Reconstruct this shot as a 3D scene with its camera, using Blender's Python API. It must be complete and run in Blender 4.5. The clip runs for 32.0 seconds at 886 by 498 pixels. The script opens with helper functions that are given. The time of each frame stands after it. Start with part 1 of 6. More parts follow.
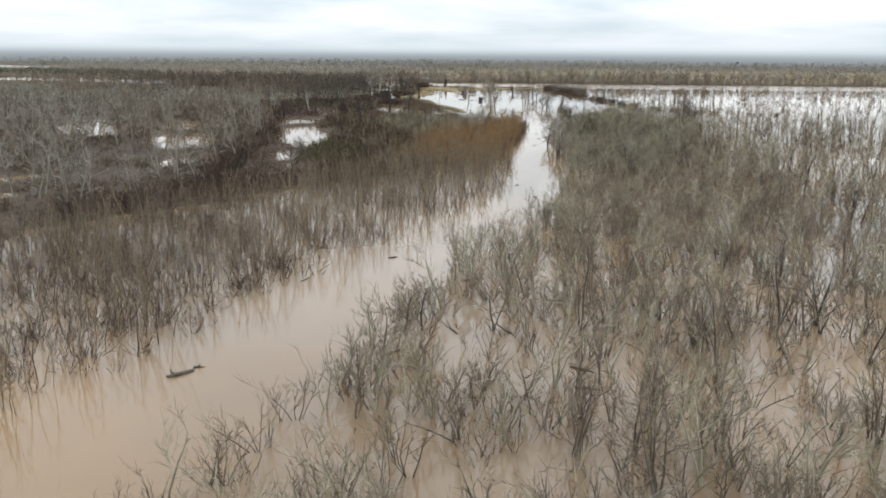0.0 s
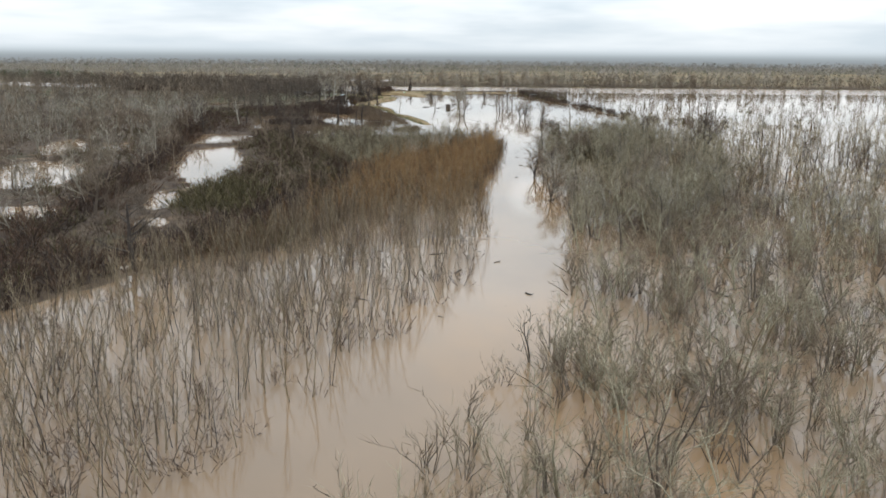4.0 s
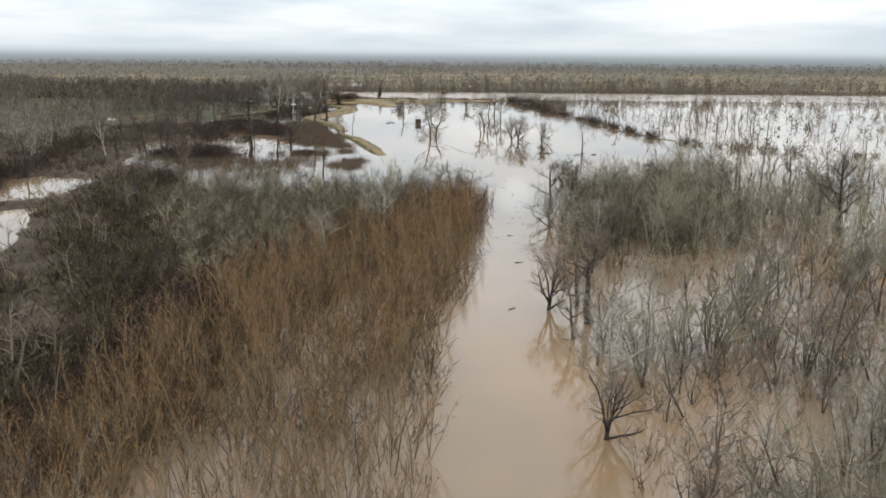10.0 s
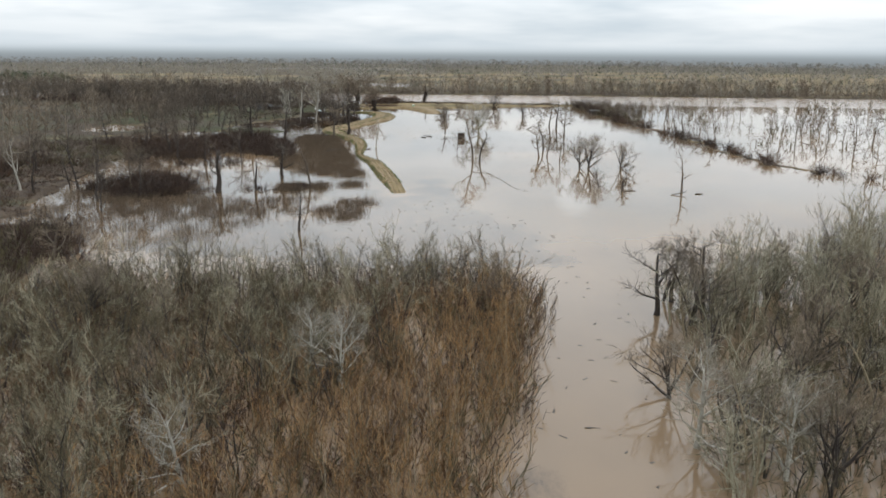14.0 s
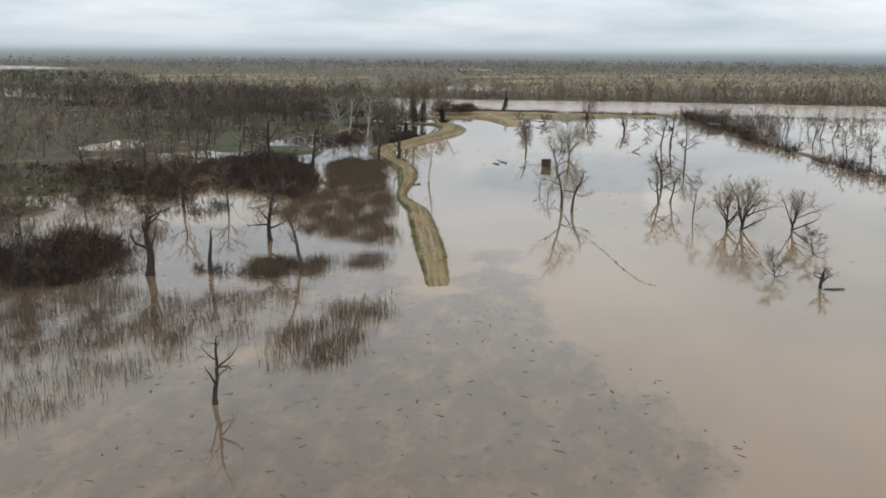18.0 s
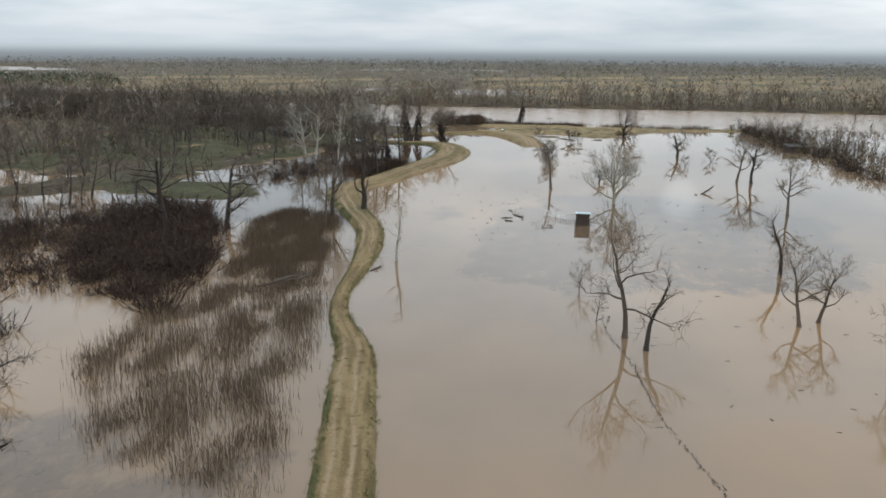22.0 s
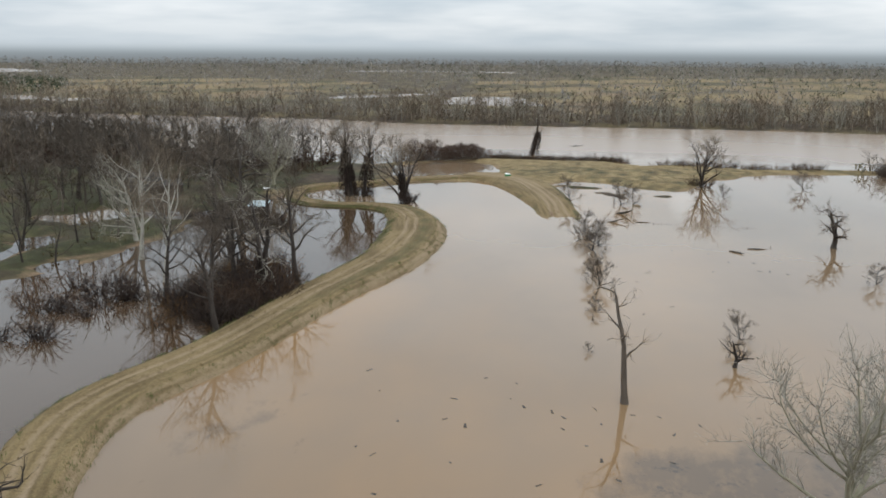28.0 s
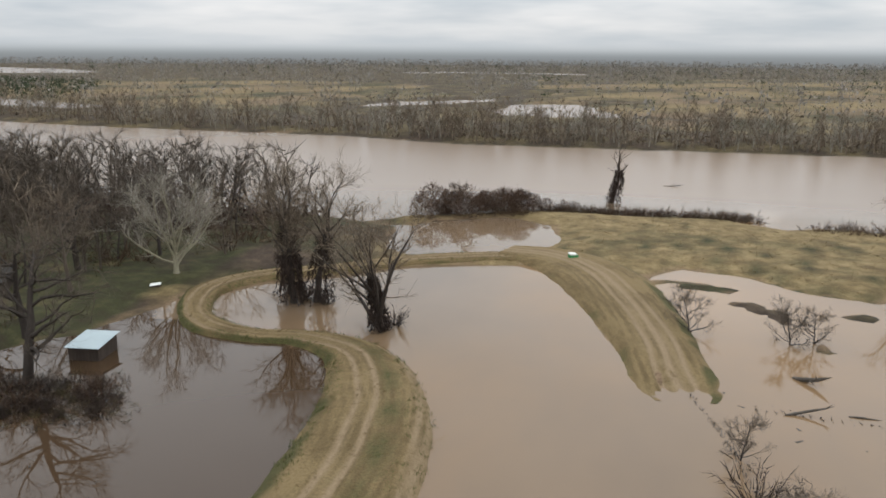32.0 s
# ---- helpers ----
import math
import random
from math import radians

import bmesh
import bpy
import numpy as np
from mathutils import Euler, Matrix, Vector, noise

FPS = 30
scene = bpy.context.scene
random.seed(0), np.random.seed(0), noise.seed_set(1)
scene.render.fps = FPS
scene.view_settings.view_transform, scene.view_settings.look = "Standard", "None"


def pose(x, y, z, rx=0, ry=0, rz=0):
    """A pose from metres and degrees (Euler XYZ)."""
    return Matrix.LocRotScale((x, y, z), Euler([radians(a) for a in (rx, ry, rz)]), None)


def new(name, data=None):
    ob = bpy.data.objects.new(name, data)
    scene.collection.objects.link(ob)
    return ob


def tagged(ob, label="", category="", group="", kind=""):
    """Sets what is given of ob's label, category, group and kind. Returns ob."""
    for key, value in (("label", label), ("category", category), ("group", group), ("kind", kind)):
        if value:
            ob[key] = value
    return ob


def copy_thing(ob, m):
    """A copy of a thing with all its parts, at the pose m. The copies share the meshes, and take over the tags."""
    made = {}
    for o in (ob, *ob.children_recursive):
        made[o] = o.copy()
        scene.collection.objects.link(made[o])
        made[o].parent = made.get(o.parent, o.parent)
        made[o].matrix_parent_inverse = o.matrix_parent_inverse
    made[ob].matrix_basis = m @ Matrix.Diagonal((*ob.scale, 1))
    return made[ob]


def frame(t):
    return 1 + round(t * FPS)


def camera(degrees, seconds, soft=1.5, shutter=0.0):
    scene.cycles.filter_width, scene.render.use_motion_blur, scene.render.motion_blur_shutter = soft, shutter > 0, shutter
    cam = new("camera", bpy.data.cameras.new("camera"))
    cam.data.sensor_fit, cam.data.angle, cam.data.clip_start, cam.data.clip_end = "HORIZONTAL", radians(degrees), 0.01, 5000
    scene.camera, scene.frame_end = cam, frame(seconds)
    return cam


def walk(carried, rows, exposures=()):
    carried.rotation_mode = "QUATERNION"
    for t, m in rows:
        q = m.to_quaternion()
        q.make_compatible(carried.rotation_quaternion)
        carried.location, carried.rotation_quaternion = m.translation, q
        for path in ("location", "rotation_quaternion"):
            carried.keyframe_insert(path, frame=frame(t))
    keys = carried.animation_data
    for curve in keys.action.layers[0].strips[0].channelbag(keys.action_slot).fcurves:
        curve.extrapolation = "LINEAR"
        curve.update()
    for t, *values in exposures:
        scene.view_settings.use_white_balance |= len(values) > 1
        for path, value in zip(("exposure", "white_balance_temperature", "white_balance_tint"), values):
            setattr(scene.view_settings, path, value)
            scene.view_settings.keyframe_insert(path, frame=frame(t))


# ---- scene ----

# ---------------------------------------------------------------- camera and walk
# a level flight at about 20 m/s, some 32 m over the flood, with a steady gimbal
cam = camera(57.64, 32.0, soft=1.7)
LEAN = 0.429
# seconds, x, y, z, heading to the left, tilt down
PATH = [
    (0.0, -24.91, 12.24, 32.00, -1.66, 13.60),
    (0.5, -24.09, 21.99, 32.00, -1.59, 13.59),
    (1.0, -23.27, 31.73, 32.00, -1.78, 13.59),
    (1.5, -22.39, 41.47, 32.00, -2.66, 13.58),
    (2.0, -21.45, 51.20, 32.00, -3.09, 13.57),
    (2.5, -20.45, 60.93, 32.00, -3.36, 13.56),
    (3.0, -19.39, 70.64, 32.00, -3.44, 13.56),
    (3.5, -18.28, 80.30, 32.00, -3.54, 13.55),
    (5.5, -13.36, 118.82, 32.00, -4.24, 13.51),
    (6.0, -12.03, 128.44, 32.00, -4.36, 13.50),
    (6.5, -10.67, 138.06, 32.00, -4.41, 13.49),
    (7.0, -9.28, 147.67, 32.00, -4.46, 13.49),
    (7.5, -7.86, 157.28, 32.00, -4.50, 13.48),
    (8.0, -6.37, 166.88, 32.00, -4.54, 13.47),
    (8.5, -4.85, 176.47, 32.00, -4.55, 13.47),
    (9.0, -3.34, 186.09, 32.00, -4.53, 13.46),
    (9.5, -1.87, 195.73, 32.00, -4.54, 13.47),
    (10.0, -0.41, 205.40, 32.00, -4.54, 13.48),
    (10.5, 1.07, 215.09, 32.00, -4.53, 13.49),
    (11.0, 2.62, 224.82, 32.00, -4.26, 13.50),
    (11.5, 4.18, 234.56, 32.00, -2.38, 13.51),
    (12.0, 5.61, 244.30, 32.00, -1.94, 13.51),
    (12.5, 6.86, 253.98, 32.00, -1.62, 13.54),
    (13.0, 7.96, 263.65, 32.00, -1.44, 13.57),
    (13.5, 8.95, 273.35, 32.00, -1.23, 13.60),
    (14.0, 9.82, 283.08, 32.00, -0.31, 13.63),
    (14.5, 10.57, 292.83, 32.00, 1.14, 13.66),
    (15.0, 11.18, 302.62, 32.00, 2.35, 13.69),
    (15.5, 11.66, 312.43, 32.00, 3.41, 13.69),
    (17.5, 12.22, 351.97, 32.00, 5.47, 13.70),
    (18.0, 12.01, 361.77, 32.01, 5.76, 13.69),
    (18.5, 11.74, 371.78, 32.01, 5.93, 13.68),
    (19.0, 11.52, 381.98, 32.01, 6.13, 13.68),
    (19.5, 11.28, 392.18, 32.02, 6.27, 13.68),
    (20.0, 11.03, 402.40, 32.02, 6.46, 13.68),
    (20.5, 10.75, 412.63, 32.02, 6.56, 13.68),
    (21.0, 10.45, 422.87, 32.02, 6.71, 13.68),
    (21.5, 10.13, 433.12, 32.03, 6.79, 13.68),
    (22.0, 9.80, 443.39, 32.03, 6.89, 13.68),
    (22.5, 9.45, 453.68, 32.03, 7.00, 13.68),
    (23.0, 9.08, 463.98, 32.03, 7.08, 13.68),
    (23.5, 8.69, 474.29, 32.03, 7.14, 13.68),
    (24.0, 8.29, 484.62, 32.04, 7.16, 13.68),
    (24.5, 7.87, 494.96, 32.04, 7.20, 13.68),
    (26.5, 6.05, 536.51, 32.05, 7.36, 13.68),
    (27.0, 5.56, 546.94, 32.05, 7.43, 13.68),
    (27.5, 5.06, 557.39, 32.05, 7.45, 13.68),
    (28.0, 4.55, 567.85, 32.05, 7.50, 13.68),
    (28.5, 4.02, 578.33, 32.06, 7.49, 13.68),
    (29.0, 3.49, 588.84, 32.06, 7.48, 13.68),
    (29.5, 2.94, 599.36, 32.06, 7.49, 13.68),
    (30.0, 2.39, 609.90, 32.06, 7.69, 13.68),
    (30.5, 1.82, 620.46, 32.07, 9.96, 13.68),
    (31.0, 1.25, 631.04, 32.07, 10.63, 13.68),
    (31.5, 0.67, 641.65, 32.07, 11.17, 13.68),
    (32.0, 0.08, 652.27, 32.07, 12.27, 13.68),
]
walk(cam, [(t, pose(x, y, z, 90 - down, 0, yaw) @ pose(0, 0, 0, 0, 0, LEAN)) for t, x, y, z, yaw, down in PATH],
     exposures=[(0.0, 0.24, 6240, 8.0), (9.0, 0.16, 6290, 8.4), (13.0, 0.11, 6280, 8.3), (17.5, -0.11, 6150, 7.5), (26.5, -0.13, 6170, 7.5), (29.0, -0.13, 6300, 8.6), (32.0, -0.16, 6530, 10.8)])

# ---------------------------------------------------------------- world, sun
SUN_ELEVATION, SUN_HEADING = radians(48), radians(12)
world = bpy.data.worlds.new("overcast_sky")
scene.world = world
world.use_nodes = True


def build_sky():
    """A Nishita sky behind a thin, streaky deck of cloud."""
    nt = world.node_tree
    nt.nodes.clear()
    add, link = nt.nodes.new, nt.links.new
    out, bg = add("ShaderNodeOutputWorld"), add("ShaderNodeBackground")
    sky = add("ShaderNodeTexSky")
    sky.sky_type, sky.sun_disc = "NISHITA", False
    sky.sun_elevation, sky.sun_rotation = SUN_ELEVATION, SUN_HEADING
    sky.air_density, sky.dust_density, sky.ozone_density = 1.2, 2.5, 1.0
    coord, sep = add("ShaderNodeTexCoord"), add("ShaderNodeSeparateXYZ")
    link(coord.outputs["Generated"], sep.inputs[0])
    # project the direction onto a flat cloud deck
    lift = add("ShaderNodeMath")
    lift.operation = "MAXIMUM"
    lift.inputs[1].default_value = 0.0
    link(sep.outputs["Z"], lift.inputs[0])
    soft = add("ShaderNodeMath")
    soft.operation = "ADD"
    soft.inputs[1].default_value = 0.13
    link(lift.outputs[0], soft.inputs[0])
    deck = []
    for axis in "XY":
        d = add("ShaderNodeMath")
        d.operation = "DIVIDE"
        link(sep.outputs[axis], d.inputs[0])
        link(soft.outputs[0], d.inputs[1])
        deck.append(d)
    plane = add("ShaderNodeCombineXYZ")
    link(deck[0].outputs[0], plane.inputs[0])
    link(deck[1].outputs[0], plane.inputs[1])
    clouds = add("ShaderNodeTexNoise")
    clouds.inputs["Scale"].default_value = 0.62
    clouds.inputs["Detail"].default_value = 4.0
    clouds.inputs["Roughness"].default_value = 0.5
    link(plane.outputs[0], clouds.inputs["Vector"])
    tone = add("ShaderNodeValToRGB")
    e = tone.color_ramp.elements
    e[0].position, e[0].color = 0.36, (0.58, 0.65, 0.71, 1)
    e[1].position, e[1].color = 0.62, (0.93, 0.945, 0.955, 1)
    link(clouds.outputs["Fac"], tone.inputs[0])
    # the deck pales to an even white veil low over the land
    veil = add("ShaderNodeMapRange")
    veil.inputs["From Min"].default_value, veil.inputs["From Max"].default_value = 0.0, 0.045
    veil.inputs["To Min"].default_value, veil.inputs["To Max"].default_value = 0.75, 0.0
    link(sep.outputs["Z"], veil.inputs["Value"])
    pale = add("ShaderNodeMix")
    pale.data_type = "RGBA"
    link(veil.outputs[0], pale.inputs["Factor"])
    link(tone.outputs[0], pale.inputs["A"])
    pale.inputs["B"].default_value = (0.76, 0.82, 0.86, 1)
    gain = add("ShaderNodeVectorMath")
    gain.operation = "SCALE"
    gain.inputs["Scale"].default_value = 0.09
    link(sky.outputs[0], gain.inputs[0])
    mix = add("ShaderNodeMix")
    mix.data_type = "RGBA"
    mix.inputs["Factor"].default_value = 0.93
    link(gain.outputs[0], mix.inputs["A"])
    link(pale.outputs["Result"], mix.inputs["B"])
    # an overcast deck brightens quickly above the land and is brightest overhead
    bend, over = add("ShaderNodeMath"), add("ShaderNodeMath")
    bend.operation = over.operation = "MULTIPLY_ADD"
    bend.inputs[1].default_value, bend.inputs[2].default_value = -1.9, 3.4
    link(lift.outputs[0], bend.inputs[0])
    link(lift.outputs[0], over.inputs[0])
    link(bend.outputs[0], over.inputs[1])
    over.inputs[2].default_value = 1.0
    domed = add("ShaderNodeVectorMath")
    domed.operation = "SCALE"
    link(mix.outputs["Result"], domed.inputs[0])
    link(over.outputs[0], domed.inputs["Scale"])
    # a thin place in the cloud, low ahead, lets a soft patch of light through
    dot = add("ShaderNodeVectorMath")
    dot.operation = "DOT_PRODUCT"
    dot.inputs[1].default_value = Vector((math.sin(radians(9.7)) * math.cos(radians(9.7)), math.cos(radians(9.7)) * math.cos(radians(9.7)), math.sin(radians(9.7))))
    link(coord.outputs["Generated"], dot.inputs[0])
    thin = add("ShaderNodeMapRange")
    thin.interpolation_type = "SMOOTHSTEP"
    thin.inputs["From Min"].default_value, thin.inputs["From Max"].default_value = math.cos(radians(1.7)), 1.0
    thin.inputs["To Max"].default_value = 0.35
    link(dot.outputs["Value"], thin.inputs["Value"])
    lit = add("ShaderNodeMix")
    lit.data_type, lit.blend_type, lit.clamp_factor = "RGBA", "ADD", False
    link(thin.outputs[0], lit.inputs["Factor"])
    link(domed.outputs[0], lit.inputs["A"])
    lit.inputs["B"].default_value = (1.0, 1.0, 0.98, 1)
    link(lit.outputs["Result"], bg.inputs["Color"])
    bg.inputs["Strength"].default_value = 0.92
    link(bg.outputs[0], out.inputs[0])


build_sky()
sun_data = bpy.data.lights.new("sun", "SUN")
sun_data.energy, sun_data.angle, sun_data.color = 0.5, radians(25), (1.0, 0.97, 0.92)
sun = new("sun", sun_data)
sun.rotation_euler = (radians(90) - SUN_ELEVATION, 0, math.pi - SUN_HEADING)

# ---------------------------------------------------------------- materials
def material(name, build, rough=0.9):
    m = bpy.data.materials.new(name)
    m.use_nodes = True
    nt = m.node_tree
    bsdf = nt.nodes["Principled BSDF"]
    bsdf.inputs["Roughness"].default_value = rough
    bsdf.inputs["Specular IOR Level"].default_value = 0.25
    build(nt, bsdf)
    return m


def noise_node(nt, scale, detail=4.0, rough=0.55, coord="Object", stretch=(1, 1, 1)):
    tc, mp, tx = nt.nodes.new("ShaderNodeTexCoord"), nt.nodes.new("ShaderNodeMapping"), nt.nodes.new("ShaderNodeTexNoise")
    mp.inputs["Scale"].default_value = stretch
    nt.links.new(tc.outputs[coord], mp.inputs[0])
    nt.links.new(mp.outputs[0], tx.inputs["Vector"])
    tx.inputs["Scale"].default_value, tx.inputs["Detail"].default_value, tx.inputs["Roughness"].default_value = scale, detail, rough
    return tx


def ramp(nt, source, stops):
    r = nt.nodes.new("ShaderNodeValToRGB")
    els = r.color_ramp.elements
    while len(els) < len(stops):
        els.new(0.5)
    for el, (at, c) in zip(els, stops):
        el.position, el.color = at, (*c, 1)
    nt.links.new(source, r.inputs[0])
    return r


def mixed(nt, fac, a, b):
    m = nt.nodes.new("ShaderNodeMix")
    m.data_type = "RGBA"
    for value, slot in ((fac, "Factor"), (a, "A"), (b, "B")):
        if isinstance(value, (int, float)):
            m.inputs[slot].default_value = value
        elif isinstance(value, tuple):
            m.inputs[slot].default_value = (*value, 1)
        else:
            nt.links.new(value, m.inputs[slot])
    return m.outputs["Result"]


def bumped(nt, bsdf, height, strength, distance):
    b = nt.nodes.new("ShaderNodeBump")
    b.inputs["Strength"].default_value, b.inputs["Distance"].default_value = strength, distance
    nt.links.new(height, b.inputs["Height"])
    nt.links.new(b.outputs[0], bsdf.inputs["Normal"])


def bark(name, dark, mid, light, scale=1.4, island=True):
    """Bark and twigs: blotched along the wood, each twig or tree a little different."""
    def build(nt, bsdf):
        big = noise_node(nt, scale, 3, 0.6, stretch=(1, 1, 0.35))
        fine = noise_node(nt, scale * 9, 3, 0.6, stretch=(1, 1, 0.3))
        blotch = ramp(nt, big.outputs["Fac"], [(0.3, dark), (0.5, mid), (0.72, light)])
        if island:
            geo = nt.nodes.new("ShaderNodeNewGeometry")
            each = ramp(nt, geo.outputs["Random Per Island"], [(0.0, dark), (0.55, mid), (1.0, light)])
            base = mixed(nt, 0.55, blotch.outputs[0], each.outputs[0])
        else:
            base = blotch.outputs[0]
        info = nt.nodes.new("ShaderNodeObjectInfo")
        tint = ramp(nt, info.outputs["Random"], [(0.0, tuple(0.75 * c for c in mid)), (1.0, tuple(min(1, 1.25 * c) for c in mid))])
        base = mixed(nt, 0.22, base, tint.outputs[0])
        nt.links.new(base, bsdf.inputs["Base Color"])
        bumped(nt, bsdf, fine.outputs["Fac"], 0.5, 0.03)
    return material(name, build, 0.92)


BARK = bark("grey_brown_bark", (0.046, 0.036, 0.028), (0.097, 0.076, 0.058), (0.183, 0.151, 0.116))
BARK_DARK = bark("wet_dark_bark", (0.02, 0.016, 0.014), (0.045, 0.036, 0.03), (0.1, 0.083, 0.07))
BARK_PALE = bark("pale_peeling_bark", (0.144, 0.126, 0.104), (0.378, 0.351, 0.297), (0.594, 0.567, 0.504), 0.9)
TWIG = bark("grey_twigs", (0.08, 0.059, 0.041), (0.165, 0.127, 0.09), (0.28, 0.226, 0.168))
TWIG_PALE = bark("pale_twigs", (0.17, 0.149, 0.119), (0.289, 0.259, 0.212), (0.442, 0.408, 0.34))
TWIG_RUST = bark("rusty_willow_twigs", (0.115, 0.061, 0.023), (0.24, 0.137, 0.056), (0.36, 0.222, 0.105))
RUSSET = bark("russet_undergrowth", (0.04, 0.021, 0.009), (0.1, 0.054, 0.023), (0.18, 0.105, 0.05))
TWIG_OLIVE = bark("lichened_olive_twigs", (0.138, 0.117, 0.074), (0.265, 0.233, 0.16), (0.41, 0.37, 0.268))
# lichen grey, paled further to paint haze into the distant woods
TWIG_GREY = bark("lichened_hazed_twigs", (0.115, 0.1, 0.078), (0.225, 0.2, 0.16), (0.35, 0.318, 0.26))
STEM = bark("tan_young_bark", (0.08, 0.058, 0.034), (0.185, 0.142, 0.087), (0.33, 0.268, 0.175))
STEM_PALE = bark("lichened_pale_bark", (0.13, 0.115, 0.075), (0.27, 0.245, 0.17), (0.43, 0.4, 0.3))
WILLOW = bark("tan_willow_stems", (0.088, 0.068, 0.043), (0.19, 0.152, 0.102), (0.33, 0.278, 0.2))
TWIG_DARK = bark("dark_grey_twigs", (0.048, 0.037, 0.028), (0.1, 0.079, 0.06), (0.17, 0.141, 0.11))
BRUSH = bark("red_brown_brush", (0.031, 0.0175, 0.011), (0.073, 0.044, 0.028), (0.14, 0.091, 0.06))
BRIAR = bark("olive_briars", (0.034, 0.028, 0.012), (0.08, 0.067, 0.032), (0.15, 0.125, 0.066))
BRAMBLE = bark("brown_bramble", (0.05, 0.037, 0.027), (0.112, 0.086, 0.064), (0.2, 0.16, 0.118))
BRUSH_DARK = bark("vine_brush", (0.018, 0.0125, 0.0098), (0.042, 0.029, 0.0225), (0.088, 0.063, 0.048))
BRUSH_WET = bark("wet_maroon_brush", (0.022, 0.0125, 0.0085), (0.05, 0.03, 0.021), (0.1, 0.066, 0.046))
SPRIG = bark("olive_brown_twigs", (0.042, 0.034, 0.018), (0.105, 0.087, 0.05), (0.2, 0.17, 0.108))
# distance haze put into the colour: pale, low-contrast grey for far twigs
HAZED_TWIG = bark("hazed_far_twigs", (0.165, 0.15, 0.132), (0.215, 0.198, 0.176), (0.275, 0.256, 0.23), 0.05)
EVERGREEN = bark("evergreen_sprays", (0.014, 0.02, 0.011), (0.034, 0.048, 0.022), (0.068, 0.088, 0.042))
REED = bark("dead_reed", (0.055, 0.037, 0.023), (0.112, 0.08, 0.052), (0.19, 0.143, 0.096))
STRAW = bark("straw_grass", (0.085, 0.058, 0.024), (0.16, 0.114, 0.052), (0.27, 0.2, 0.1))
GREEN_GRASS = bark("winter_green_grass", (0.0467, 0.0578, 0.0153), (0.085, 0.106, 0.0289), (0.162, 0.178, 0.0638))
DRIFT = bark("driftwood", (0.032, 0.0264, 0.0216), (0.076, 0.064, 0.052), (0.16, 0.14, 0.116))


def build_water(nt, bsdf):
    """Silt-laden flood water: opaque brown, mirror-smooth, with scum drifts and patches of clearer water, darkened
    further for mirrored trees.
    """
    broad = noise_node(nt, 0.017, 5, 0.58, stretch=(1.0, 0.6, 1))
    patch = noise_node(nt, 0.3, 9, 0.72, stretch=(1.0, 0.55, 1))
    fleck = noise_node(nt, 0.55, 5, 0.7)
    silt = ramp(nt, broad.outputs["Fac"], [(0.3, (0.122, 0.086, 0.056)), (0.5, (0.172, 0.116, 0.069)), (0.68, (0.22, 0.134, 0.065))])
    mask = nt.nodes.new("ShaderNodeVertexColor")
    mask.layer_name = "cover"
    sep = nt.nodes.new("ShaderNodeSeparateColor")
    nt.links.new(mask.outputs[0], sep.inputs[0])

    def patchy(channel, gain):
        s = nt.nodes.new("ShaderNodeMath")
        s.operation = "MULTIPLY_ADD"
        nt.links.new(sep.outputs[channel], s.inputs[0])
        s.inputs[1].default_value = gain
        nt.links.new(patch.outputs["Fac"], s.inputs[2])
        return s.outputs[0]

    murk = ramp(nt, patchy("Red", 0.47), [(0.74, (0, 0, 0)), (1.12, (0.8, 0.8, 0.8))])
    base = mixed(nt, murk.outputs[0], silt.outputs[0], (0.078, 0.054, 0.035))
    # darker pond base: less silt, and dark tree reflections put into the colour
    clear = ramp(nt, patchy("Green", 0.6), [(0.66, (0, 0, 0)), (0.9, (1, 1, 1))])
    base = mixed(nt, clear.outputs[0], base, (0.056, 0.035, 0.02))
    base = mixed(nt, sep.outputs["Blue"], base, (0.225, 0.167, 0.122))
    flecks = ramp(nt, fleck.outputs["Fac"], [(0.58, (0, 0, 0)), (0.66, (1, 1, 1))])
    both = nt.nodes.new("ShaderNodeMath")
    both.operation = "MULTIPLY"
    nt.links.new(murk.outputs[0], both.inputs[0])
    nt.links.new(flecks.outputs[0], both.inputs[1])
    base = mixed(nt, both.outputs[0], base, (0.04, 0.032, 0.026))
    nt.links.new(base, bsdf.inputs["Base Color"])
    bsdf.inputs["IOR"].default_value = 1.333
    bsdf.inputs["Specular IOR Level"].default_value = 0.5
    gloss = ramp(nt, sep.outputs["Blue"], [(0.0, (0.025,) * 3), (1.0, (0.27,) * 3)])
    nt.links.new(gloss.outputs[0], bsdf.inputs["Roughness"])
    swell = noise_node(nt, 0.22, 3, 0.5)
    bumped(nt, bsdf, swell.outputs["Fac"], 0.15, 0.05)


WATER = material("flood_water", build_water, 0.05)


